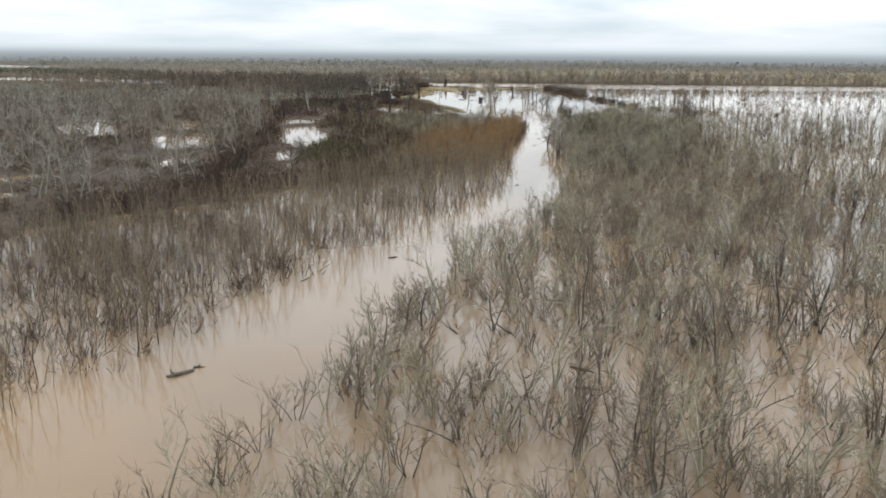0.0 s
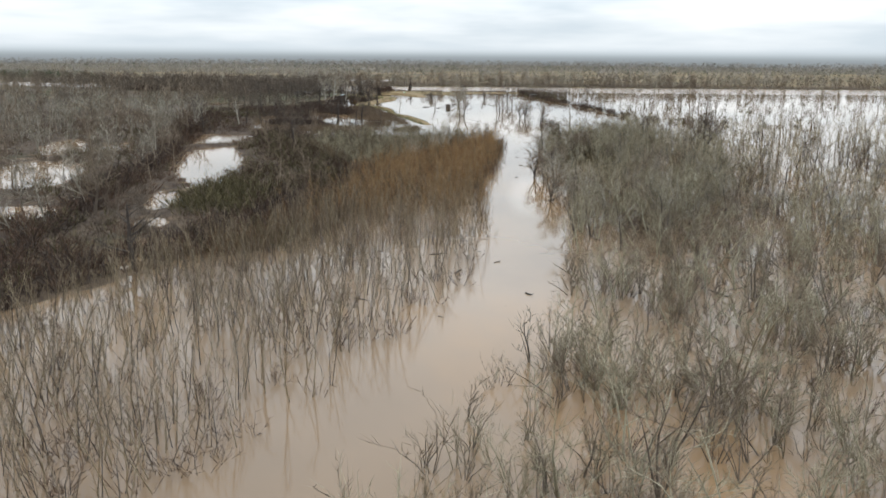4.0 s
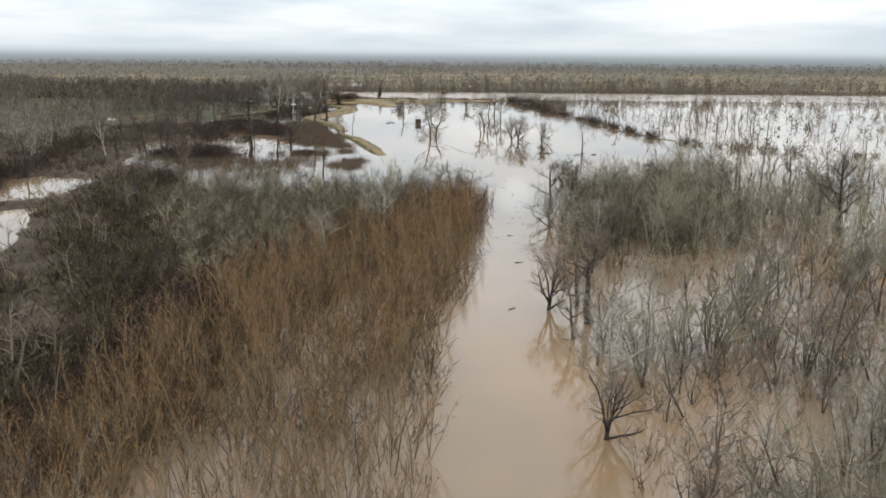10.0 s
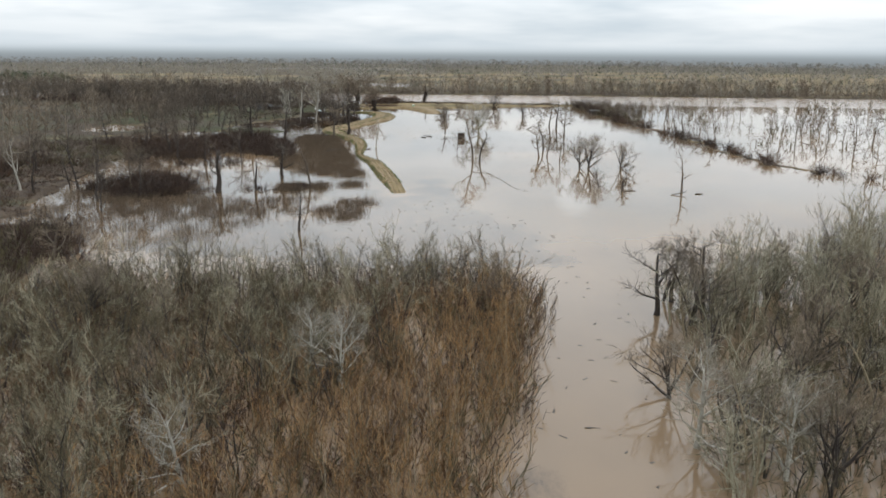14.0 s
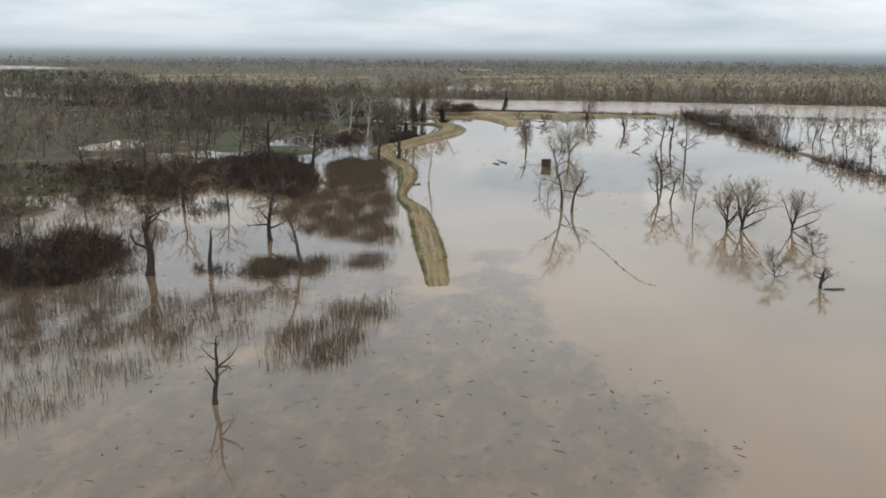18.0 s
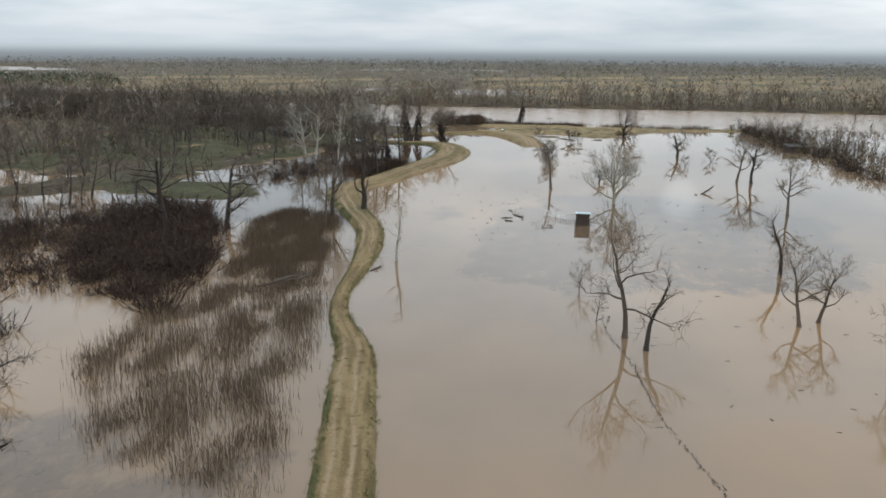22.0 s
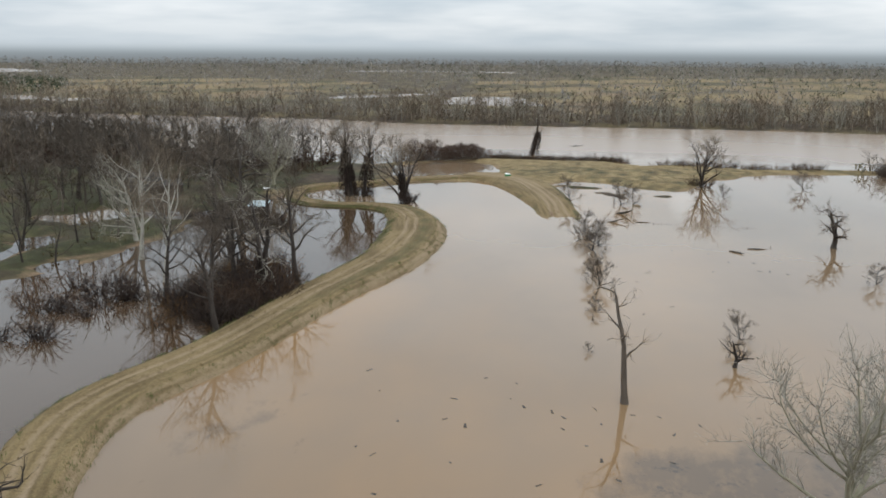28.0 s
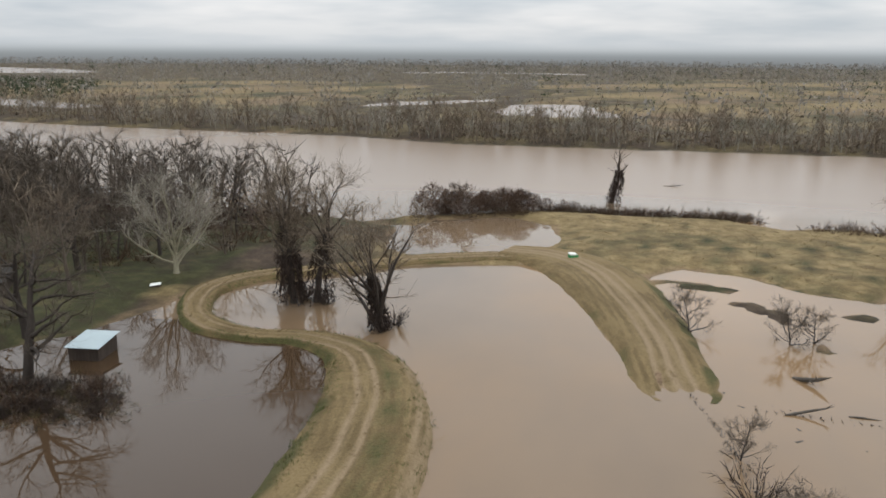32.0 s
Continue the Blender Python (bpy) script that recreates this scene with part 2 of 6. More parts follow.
def build_ground(nt, bsdf):
    """Winter pasture and mud; the masks tell turf (red), straw (green) and bare mud (blue)."""
    mask = nt.nodes.new("ShaderNodeVertexColor")
    mask.layer_name = "cover"
    sep = nt.nodes.new("ShaderNodeSeparateColor")
    nt.links.new(mask.outputs[0], sep.inputs[0])
    big, mid, fine = noise_node(nt, 0.05, 5, 0.6), noise_node(nt, 0.35, 5, 0.65), noise_node(nt, 3.0, 4, 0.7)
    litter = ramp(nt, mid.outputs["Fac"], [(0.3, (0.024, 0.0155, 0.0098)), (0.5, (0.05, 0.034, 0.0215)), (0.7, (0.09, 0.063, 0.04))])
    turf = ramp(nt, mid.outputs["Fac"], [(0.3, (0.03, 0.023, 0.0105)), (0.5, (0.034, 0.036, 0.0118)), (0.74, (0.075, 0.067, 0.027))])
    straw = ramp(nt, mid.outputs["Fac"], [(0.28, (0.1, 0.07, 0.03)), (0.5, (0.182, 0.133, 0.062)), (0.72, (0.285, 0.214, 0.108))])
    mud = ramp(nt, fine.outputs["Fac"], [(0.3, (0.12, 0.0788, 0.0465)), (0.7, (0.225, 0.154, 0.0938))])

    def weight(channel):
        m = nt.nodes.new("ShaderNodeMath")
        m.operation = "MULTIPLY_ADD"
        nt.links.new(big.outputs["Fac"], m.inputs[0])
        m.inputs[1].default_value = 0.9
        m.inputs[2].default_value = -0.45
        s = nt.nodes.new("ShaderNodeMath")
        s.operation = "ADD"
        s.use_clamp = True
        nt.links.new(m.outputs[0], s.inputs[0])
        nt.links.new(sep.outputs[channel], s.inputs[1])
        return ramp(nt, s.outputs[0], [(0.3, (0, 0, 0)), (0.62, (1, 1, 1))]).outputs[0]

    base = mixed(nt, weight("Red"), litter.outputs[0], turf.outputs[0])
    base = mixed(nt, weight("Green"), base, straw.outputs[0])
    base = mixed(nt, weight("Blue"), base, mud.outputs[0])
    speck = ramp(nt, fine.outputs["Fac"], [(0.25, (0.62, 0.6, 0.58)), (0.75, (1.25, 1.25, 1.25))])
    mul = nt.nodes.new("ShaderNodeMix")
    mul.data_type, mul.blend_type = "RGBA", "MULTIPLY"
    mul.inputs["Factor"].default_value = 0.8
    nt.links.new(base, mul.inputs["A"])
    nt.links.new(speck.outputs[0], mul.inputs["B"])
    nt.links.new(mul.outputs["Result"], bsdf.inputs["Base Color"])
    bumped(nt, bsdf, fine.outputs["Fac"], 0.7, 0.15)


GROUND = material("winter_ground", build_ground, 0.95)


def build_levee_turf(nt, bsdf):
    """Mown winter grass on the banks; the masks tell green (red), paleness of the straw (green) and worn earth (blue)."""
    mask = nt.nodes.new("ShaderNodeVertexColor")
    mask.layer_name = "cover"
    sep = nt.nodes.new("ShaderNodeSeparateColor")
    nt.links.new(mask.outputs[0], sep.inputs[0])
    mid, fine = noise_node(nt, 0.8, 6, 0.7), noise_node(nt, 4.5, 5, 0.75)

    def worn(channel, gain, low, high):
        m = nt.nodes.new("ShaderNodeMath")
        m.operation = "MULTIPLY_ADD"
        nt.links.new(mid.outputs["Fac"], m.inputs[0])
        m.inputs[1].default_value = gain
        nt.links.new(sep.outputs[channel], m.inputs[2])
        return ramp(nt, m.outputs[0], [(low, (0, 0, 0)), (high, (1, 1, 1))]).outputs[0]

    dull = ramp(nt, fine.outputs["Fac"], [(0.3, (0.07, 0.048, 0.02)), (0.7, (0.145, 0.102, 0.046))])
    pale = ramp(nt, fine.outputs["Fac"], [(0.3, (0.125, 0.088, 0.04)), (0.7, (0.225, 0.163, 0.08))])
    green = ramp(nt, fine.outputs["Fac"], [(0.3, (0.034, 0.033, 0.01)), (0.7, (0.096, 0.086, 0.032))])
    earth = ramp(nt, fine.outputs["Fac"], [(0.3, (0.17, 0.122, 0.07)), (0.7, (0.275, 0.203, 0.125))])
    base = mixed(nt, worn("Green", 0.8, 0.5, 1.3), dull.outputs[0], pale.outputs[0])
    base = mixed(nt, worn("Red", 0.8, 0.5, 1.15), base, green.outputs[0])
    base = mixed(nt, worn("Blue", 0.4, 0.3, 0.95), base, earth.outputs[0])
    nt.links.new(base, bsdf.inputs["Base Color"])
    bumped(nt, bsdf, fine.outputs["Fac"], 0.7, 0.12)


LEVEE_TURF = material("mown_levee_grass", build_levee_turf, 0.95)


# ---------------------------------------------------------------- mesh helpers
def mesh_from(name, verts, tris, mat, cover=None):
    """A triangle mesh from arrays."""
    verts, tris = np.asarray(verts, np.float32), np.asarray(tris, np.int32)
    me = bpy.data.meshes.new(name)
    me.vertices.add(len(verts))
    me.vertices.foreach_set("co", verts.ravel())
    me.loops.add(3 * len(tris))
    me.loops.foreach_set("vertex_index", tris.ravel())
    me.polygons.add(len(tris))
    me.polygons.foreach_set("loop_start", np.arange(len(tris), dtype=np.int32) * 3)
    if cover is not None:
        layer = me.color_attributes.new("cover", "FLOAT_COLOR", "POINT")
        layer.data.foreach_set("color", np.concatenate([cover, np.ones((len(verts), 1))], 1).astype(np.float32).ravel())
    me.update()
    me.validate()
    me.materials.append(mat)
    return me


def smooth(me):
    me.polygons.foreach_set("use_smooth", np.ones(len(me.polygons), bool))
    return me


class Mass:
    """Gathers triangles."""
    def __init__(self):
        self.v, self.t, self.n = [], [], 0

    def put(self, verts, tris):
        self.v.append(np.asarray(verts, np.float32))
        self.t.append(np.asarray(tris, np.int32) + self.n)
        self.n += len(verts)

    def tube(self, pts, radii, sides):
        """A tapered tube along a line of points, drawn to a point at its end."""
        pts = np.asarray(pts, float)
        n = len(pts)
        d = pts[-1] - pts[0]
        d /= np.linalg.norm(d) + 1e-9
        a = np.cross(d, (0.31, 0.95, 0.1) if abs(d[1]) < 0.8 else (0.95, 0.1, 0.31))
        a /= np.linalg.norm(a)
        b = np.cross(d, a)
        ang = np.arange(sides) * 2 * np.pi / sides
        ring = np.cos(ang)[:, None] * a + np.sin(ang)[:, None] * b
        verts = [pts[i] + ring * radii[i] for i in range(n - 1)]
        verts = np.concatenate(verts + [pts[-1:]])
        tris = []
        for i in range(n - 2):
            for k in range(sides):
                p, q = i * sides + k, i * sides + (k + 1) % sides
                tris += [(p, q, q + sides), (p, q + sides, p + sides)]
        tip, last = (n - 1) * sides, (n - 2) * sides
        tris += [(last + k, last + (k + 1) % sides, tip) for k in range(sides)]
        self.put(verts, tris)

    def sliver(self, p, q, r, rng):
        """A fine twig: a folded strip from p, drawn to a point at q."""
        p, q = np.asarray(p, float), np.asarray(q, float)
        d = q - p
        a = np.cross(d, rng.normal(0, 1, 3))
        a *= r / (np.linalg.norm(a) + 1e-9)
        b = np.cross(d, a)
        b *= r / (np.linalg.norm(b) + 1e-9)
        self.put([p + a, p - a, p + b, q], [(0, 2, 3), (2, 1, 3)])

    def arrays(self):
        return np.concatenate(self.v), np.concatenate(self.t)

    def mesh(self, name, mat):
        return mesh_from(name, *self.arrays(), mat)


def wander(rng, start, way, length, n, crook, lift=0.0):
    """A crooked line of n + 1 points."""
    pts, d = [np.asarray(start, float)], np.asarray(way, float)
    for _ in range(n):
        d = d + rng.normal(0, crook, 3) + (0, 0, lift)
        d = d / np.linalg.norm(d)
        pts.append(pts[-1] + d * length / n)
    return np.array(pts), d


def aside(rng, d, angle):
    """A direction at about that angle (degrees) from d."""
    r = rng.normal(0, 1, 3)
    r -= d * r.dot(d)
    r /= np.linalg.norm(r) + 1e-9
    a = radians(angle)
    return d * math.cos(a) + r * math.sin(a)


def put_mesh(name, me, parent=None, label=""):
    ob = new(name, me)
    if parent is not None:
        ob.parent = parent
    if label:
        ob["label"] = label
    return ob


def part(name, bm, mat, parent, label=""):
    me = bpy.data.meshes.new(name)
    bm.to_mesh(me)
    bm.free()
    me.materials.append(mat)
    return put_mesh(name, me, parent, label)

# ---------------------------------------------------------------- the lie of the land
def inside_depth(P, poly):
    """Signed distance of points to a closed outline, positive inside."""
    poly = np.asarray(poly, float)
    best, inside = np.full(len(P), 1e12), np.zeros(len(P), bool)
    for (x0, y0), (x1, y1) in zip(poly, np.roll(poly, -1, 0)):
        ex, ey = x1 - x0, y1 - y0
        t = np.clip(((P[:, 0] - x0) * ex + (P[:, 1] - y0) * ey) / (ex * ex + ey * ey + 1e-12), 0, 1)
        best = np.minimum(best, (P[:, 0] - x0 - t * ex) ** 2 + (P[:, 1] - y0 - t * ey) ** 2)
        cross = ((y0 > P[:, 1]) != (y1 > P[:, 1])) & (P[:, 0] < ex * (P[:, 1] - y0) / (ey + 1e-12) + x0)
        inside ^= cross
    return np.sqrt(best) * np.where(inside, 1, -1)


def ripple(P, size, seed, octaves=3):
    """Smooth random relief, about -1 to 1."""
    rng = np.random.RandomState(seed)
    out = np.zeros(len(P))
    amp, total = 1.0, 0.0
    for _ in range(octaves):
        for _ in range(4):
            a, ph = rng.uniform(0, 2 * np.pi), rng.uniform(0, 2 * np.pi)
            k = 2 * np.pi / size * rng.uniform(0.7, 1.4)
            out += amp * np.sin(k * (P[:, 0] * np.cos(a) + P[:, 1] * np.sin(a)) + ph) / 2.4
        total += amp
        amp, size = amp * 0.55, size * 0.47
    return out / total


# outlines in metres: x to the right of the flight line, y along it
MEADOW = [(-13, 784), (-2, 776), (5, 770), (10, 776), (20, 775), (27, 767), (36, 765), (45, 779), (58, 796), (88, 802), (108, 805),
          (104, 812), (80, 811), (60, 808), (44, 815), (32, 811), (22, 819), (-12, 820), (-20, 818), (-40, 808), (-46, 800), (-38, 797), (-34, 803), (-21, 811), (-12, 804), (-9, 793)]
WEST = [(-76, 664), (-66, 678), (-62, 699), (-64, 720), (-57, 735), (-55, 748), (-51, 755), (-44, 757), (-36, 765), (-31, 771), (-33, 775), (-38, 780), (-40, 797), (-56, 802),
        (-120, 815), (-230, 850), (-300, 880), (-420, 930), (-700, 1000), (-5000, 1500), (-5000, -600), (-260, -600), (-150, -200), (-125, 75), (-95, 158), (-66, 190), (-53, 213), (-41, 237), (-35, 258), (-30, 276), (-25, 294), (-30, 316), (-38, 345), (-46, 369),
        (-50.5, 398), (-62.1, 421.3), (-78, 452), (-86, 500), (-80, 540), (-84, 600), (-82, 640)]
NORTH = [(-5000, 1700), (-800, 1090), (-480, 1035), (-340, 990), (-250, 968), (-180, 960), (-109, 957), (-60, 940), (0, 939), (85, 938), (190, 925), (420, 905), (900, 860), (5000, 700), (5000, 4900), (-5000, 4900)]
EAST = [(5000, 690), (900, 830), (620, 800), (520, 700), (500, 560), (480.1, 429.9), (490.8, 297), (620, -600), (5000, -600)]
ISLETS = [[(5, 771), (10, 766), (16, 764.5), (18, 767), (14, 769.5)], [(14, 761.5), (18, 757), (21, 752.5), (23.5, 753.5), (22, 758), (18, 762)],
          [(28, 758), (30, 755.5), (33.5, 755.5), (33, 760)], [(21, 744.5), (23.5, 742.8), (26, 744), (24, 746.5)], [(46.5, 780.5), (48, 778.5), (50.5, 779), (50, 781.5)], [(45.6, 770.6), (47, 768.8), (49, 769.6), (48.4, 771.4)], [(-86, 634), (-63, 637), (-53, 619), (-60, 612), (-74, 613), (-88, 618)]]
SPIT = [(-33, 768), (-24, 771.5), (-13, 773.5), (-8, 767), (-4, 757), (1, 739), (4, 729.5), (7, 730), (10.5, 735), (9, 748), (6, 768), (0, 779), (-11, 785), (-25, 779), (-33, 775)]
WEST_PONDS = [[(-66, 286), (-76, 306), (-85, 331), (-86, 366), (-77, 376), (-68, 364), (-61, 332), (-58, 314), (-60, 294)],
         [(-74, 286), (-69, 289), (-63, 264), (-68, 261)], [(-66, 250), (-56, 248), (-58, 241), (-67, 243)],
         [(-55, 246), (-50, 241), (-56, 213), (-61, 216)],
         [(-117, 288), (-126, 330), (-116, 346), (-103, 320), (-97, 290)],
         [(-97, 246), (-80, 252), (-80, 262), (-100, 264)],
         [(-186, 360), (-152, 326), (-138, 350), (-176, 396)],
         [(-125.6, 343.3), (-140.9, 390), (-136.2, 413.9), (-119.3, 369.7)],
         [(-91.3, 382.9), (-74.7, 394.3), (-72.1, 421.3), (-92, 425.2), (-104.4, 402.2)],
         [(-98, 560), (-88, 556), (-72, 610), (-96, 620), (-112, 596)],
         [(-140, 610), (-118, 616), (-112, 640), (-136, 648)]]
FAR_PONDS = [[(-64, 1080), (-72, 1120), (-64, 1182), (-30, 1190), (-17, 1169), (3, 1082), (-30, 1070)],
         [(-470, 1092), (-300, 1052), (-282, 1082), (-456, 1150)],
         [(-160, 1110), (-150, 1180), (-90, 1230), (-84, 1205), (-120, 1150)],
         [(-1300, 1640), (-860, 1650), (-760, 1690), (-780, 1790), (-1000, 1960), (-1500, 2100)],
         [(-420, 1900), (-250, 1960), (-40, 1940), (-60, 2040), (-300, 2060)],
         [(60, 2350), (420, 2330), (430, 2400), (60, 2420)],
         [(300, 500), (420, 480), (700, 560), (500, 640), (330, 620)],
         [(420, 730), (900, 700), (1500, 640), (1500, 740), (500, 800)]]
FIELDS = [[(-480, 1130), (-300, 1080), (-170, 1050), (-150, 1300), (-170, 1480), (-480, 1500), (-560, 1420)], [(-60, 1030), (420, 980), (900, 1000), (1000, 1560), (520, 1800), (120, 1760), (-100, 1560), (-60, 1300)],
          [(-360, 600), (-110, 560), (-70, 700), (-100, 790), (-300, 780)]]
# the brushy dike to the east: centre line
EAST_DIKE = [(97, 806), (98, 775), (99, 745), (102, 706), (99, 690), (103, 646), (106, 606), (108, 586), (107, 566), (111, 524), (122, 503), (140, 480), (170, 462)]


def line_gap(P, line):
    best = np.full(len(P), 1e12)
    for (x0, y0), (x1, y1) in zip(line[:-1], line[1:]):
        ex, ey = x1 - x0, y1 - y0
        t = np.clip(((P[:, 0] - x0) * ex + (P[:, 1] - y0) * ey) / (ex * ex + ey * ey), 0, 1)
        best = np.minimum(best, (P[:, 0] - x0 - t * ex) ** 2 + (P[:, 1] - y0 - t * ey) ** 2)
    return np.sqrt(best)


def terrain(P):
    """Ground height over the flood at points P, and the cover there."""
    P = np.asarray(P, float)
    wob = ripple(P, 26, 3) * 1.8 + ripple(P, 6, 8, 2) * 0.5
    far = ripple(P, 160, 5)
    shelf = lambda poly, slope, top, w=1.0: np.clip((inside_depth(P, poly) + wob * w) * slope, -1.2, top)
    h = np.full(len(P), -1.2)
    h = np.maximum(h, shelf(WEST, 0.12, 0.9) + 0.12 * ripple(P, 40, 12))
    h = np.maximum(h, shelf(NORTH, 0.1, 1.4))
    h = np.maximum(h, shelf(EAST, 0.1, 1.1, 3.0))
    h = np.maximum(h, shelf(MEADOW, 0.14, 0.8, 0.7))
    h = np.maximum(h, shelf(SPIT, 0.25, 0.4, 0.25))
    for islet in ISLETS:
        h = np.maximum(h, shelf(islet, 0.3, 0.35, 0.25))
    h = np.maximum(h, np.clip((1.2 - line_gap(P, EAST_DIKE) + 1.6 * wob) * 0.15, -1.2, 0.2))
    for pond in WEST_PONDS + FAR_PONDS:
        h = np.minimum(h, np.clip(-(inside_depth(P, pond) + 2.6 * wob) * 0.16, -0.9, 9))
    h = h + 0.05 * ripple(P, 3.1, 21, 2) + 0.1 * far * (h > 0)
    # standing water in the hollows of the low west
    low = np.clip((ripple(P, 58, 31) - 0.42) * 2.4, 0, 1) * (P[:, 0] < -60) * (P[:, 1] < 900)
    h = h - 1.6 * low
    # cover: turf, straw, mud
    turf = 0.42 + 0.25 * ripple(P, 45, 41)
    west_south = (P[:, 0] < -20) * np.clip((590 + 60 * ripple(P, 120, 44) - P[:, 1]) / 90, 0, 1)
    turf = turf + west_south * (0.18 + 0.3 * ripple(P, 50, 43) - turf)
    turf = np.where(inside_depth(P, MEADOW) > -2, 0.85, turf)
    turf = np.where(inside_depth(P, [(-160, 640), (-66, 676), (-60, 735), (-56, 765), (-60, 800), (-160, 815)]) > 0, 0.62 + 0.35 * ripple(P, 30, 45), turf)
    turf = np.where(inside_depth(P, ISLETS[-1]) > -2, 0.95, turf)
    straw = 0.2 + 0.3 * ripple(P, 70, 47)
    open_field = np.zeros(len(P))
    for field in FIELDS:
        open_field = np.maximum(open_field, np.clip((inside_depth(P, field) + 60 * far + 25 * ripple(P, 60, 59)) / 30, 0, 1))
    north_side = P[:, 1] > 900
    # pale dry fields across the river, straw raised further to stand in for mist
    straw = np.where(north_side, 0.33 + open_field * (0.16 + 0.26 * ripple(P, 170, 53, 2)), straw)
    turf = np.where(north_side, 0.4 + open_field * (0.2 + 0.2 * ripple(P, 170, 57, 2)), turf)
    straw = straw + west_south * (0.08 + 0.3 * ripple(P, 60, 49) - straw)
    straw = np.where(inside_depth(P, SPIT) > -2, 0.62, straw)
    straw = np.where(inside_depth(P, MEADOW) > -2, 0.56 + 0.26 * ripple(P, 6, 3) + 0.1 * (P[:, 1] > 800), straw)
    straw = np.where((P[:, 0] < -40) & (P[:, 1] > 560) & (P[:, 1] < 830), 0.13 + 0.36 * ripple(P, 17, 48), straw)
    mud = np.clip(0.75 - np.abs(h - 0.05) * 2.2, 0, 0.7) * 0.8
    mud = np.maximum(mud, np.where(inside_depth(P, SPIT) > 0, 0.75 - 0.2 * line_gap(P, [(-33, 771.5), (-14, 778), (-4, 770), (2, 752), (5.5, 731)]), 0))
    mud = np.where(north_side & (h > 0.3), open_field * (0.34 + 0.2 * ripple(P, 120, 58, 2)), mud)
    return h, np.clip(np.stack([turf, straw, mud], 1), 0, 1)


def spaced(parts):
    out = []
    for a, b, n in parts:
        out += list(np.linspace(a, b, n, endpoint=False))
    return np.array(out + [parts[-1][1]])


def build_ground_sheet():
    xs = spaced([(-4800, -1000, 26), (-1000, -300, 30), (-300, -120, 40), (-120, 120, 90), (120, 320, 24), (320, 1000, 28), (1000, 4800, 26)])
    ys = spaced([(-500, 100, 16), (100, 620, 90), (620, 830, 90), (830, 1300, 40), (1300, 2500, 30), (2500, 4880, 16)])
    gx, gy = np.meshgrid(xs, ys)
    P = np.stack([gx.ravel(), gy.ravel()], 1)
    h, cover = terrain(P)
    n, m = len(ys), len(xs)
    i = (np.arange(n - 1)[:, None] * m + np.arange(m - 1)).ravel()
    tris = np.concatenate([np.stack([i, i + 1, i + m + 1], 1), np.stack([i, i + m + 1, i + m], 1)])
    me = smooth(mesh_from("ground", np.column_stack([P, h]), tris, GROUND, cover))
    tagged(new("ground", me), "flooded winter pasture and mud banks along the river", "ground", kind="structure")


build_ground_sheet()
MURK = [[(-44, 424), (-30, 436), (-12, 446), (-3, 457), (7, 461), (17, 453), (28, 437), (32, 425), (33, 404), (19.5, 398), (-10, 401), (-46, 410)], [(14.1, 349.3), (19.7, 344.4), (20.6, 329.9), (15.3, 315.4), (9.2, 322.3)], [(-6, 560), (14, 545), (60, 555), (72, 612), (34, 640), (10, 632), (-3, 604)],
        [(-18, 618), (-6, 620), (-2, 598), (-14, 596)], [(-74, 420), (-25, 424), (-10, 446), (-14, 480), (-25, 512), (-60, 508), (-80, 470)], [(-42, 498), (-8, 506), (-3, 478), (0, 470), (2, 500), (14, 494), (20, 452), (29, 438), (-14, 433), (-18, 448)], [(-32, 634), (-16, 641), (-12, 630), (-26, 621)]]
# outline of the clearer pond, its colour darkened as by reflected trees
DARK_POND = [[(-23, 590), (-30, 608.5), (-36, 629), (-30.5, 647), (-25.8, 668), (-20, 689), (-19.5, 708), (-22, 722), (-27, 731), (-34, 734.2), (-46.5, 735.6), (-56, 741), (-66, 740), (-90, 700), (-92, 612), (-60, 588)]]


def build_water_sheet():
    xs = spaced([(-4890, -300, 10), (-300, -110, 20), (-110, 110, 90), (110, 300, 20), (300, 4890, 10)])
    ys = spaced([(-600, 100, 10), (100, 830, 240), (830, 1000, 10), (1000, 4890, 12)])
    gx, gy = np.meshgrid(xs, ys)
    P = np.stack([gx.ravel(), gy.ravel()], 1)
    wob = 3 * ripple(P, 16, 83)
    cover = np.zeros((len(P), 3))
    for channel, outlines, soft, sway in ((0, MURK, 5.0, 1.0), (1, DARK_POND, 2.5, 0.2)):
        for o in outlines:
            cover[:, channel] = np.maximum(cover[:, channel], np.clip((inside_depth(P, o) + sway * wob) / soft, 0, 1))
    # the river itself flows, its face broken by the current
    cover[:, 2] = np.clip((P[:, 1] - 828 + 0.12 * np.abs(P[:, 0])) / 14, 0, 1)
    n, m = len(ys), len(xs)
    i = (np.arange(n - 1)[:, None] * m + np.arange(m - 1)).ravel()
    tris = np.concatenate([np.stack([i, i + 1, i + m + 1], 1), np.stack([i, i + m + 1, i + m], 1)])
    me = mesh_from("water", np.column_stack([P, np.zeros(len(P))]), tris, WATER, cover)
    tagged(new("water", me), "still brown silty flood water mirroring the clouds", "water", kind="structure")


build_water_sheet()


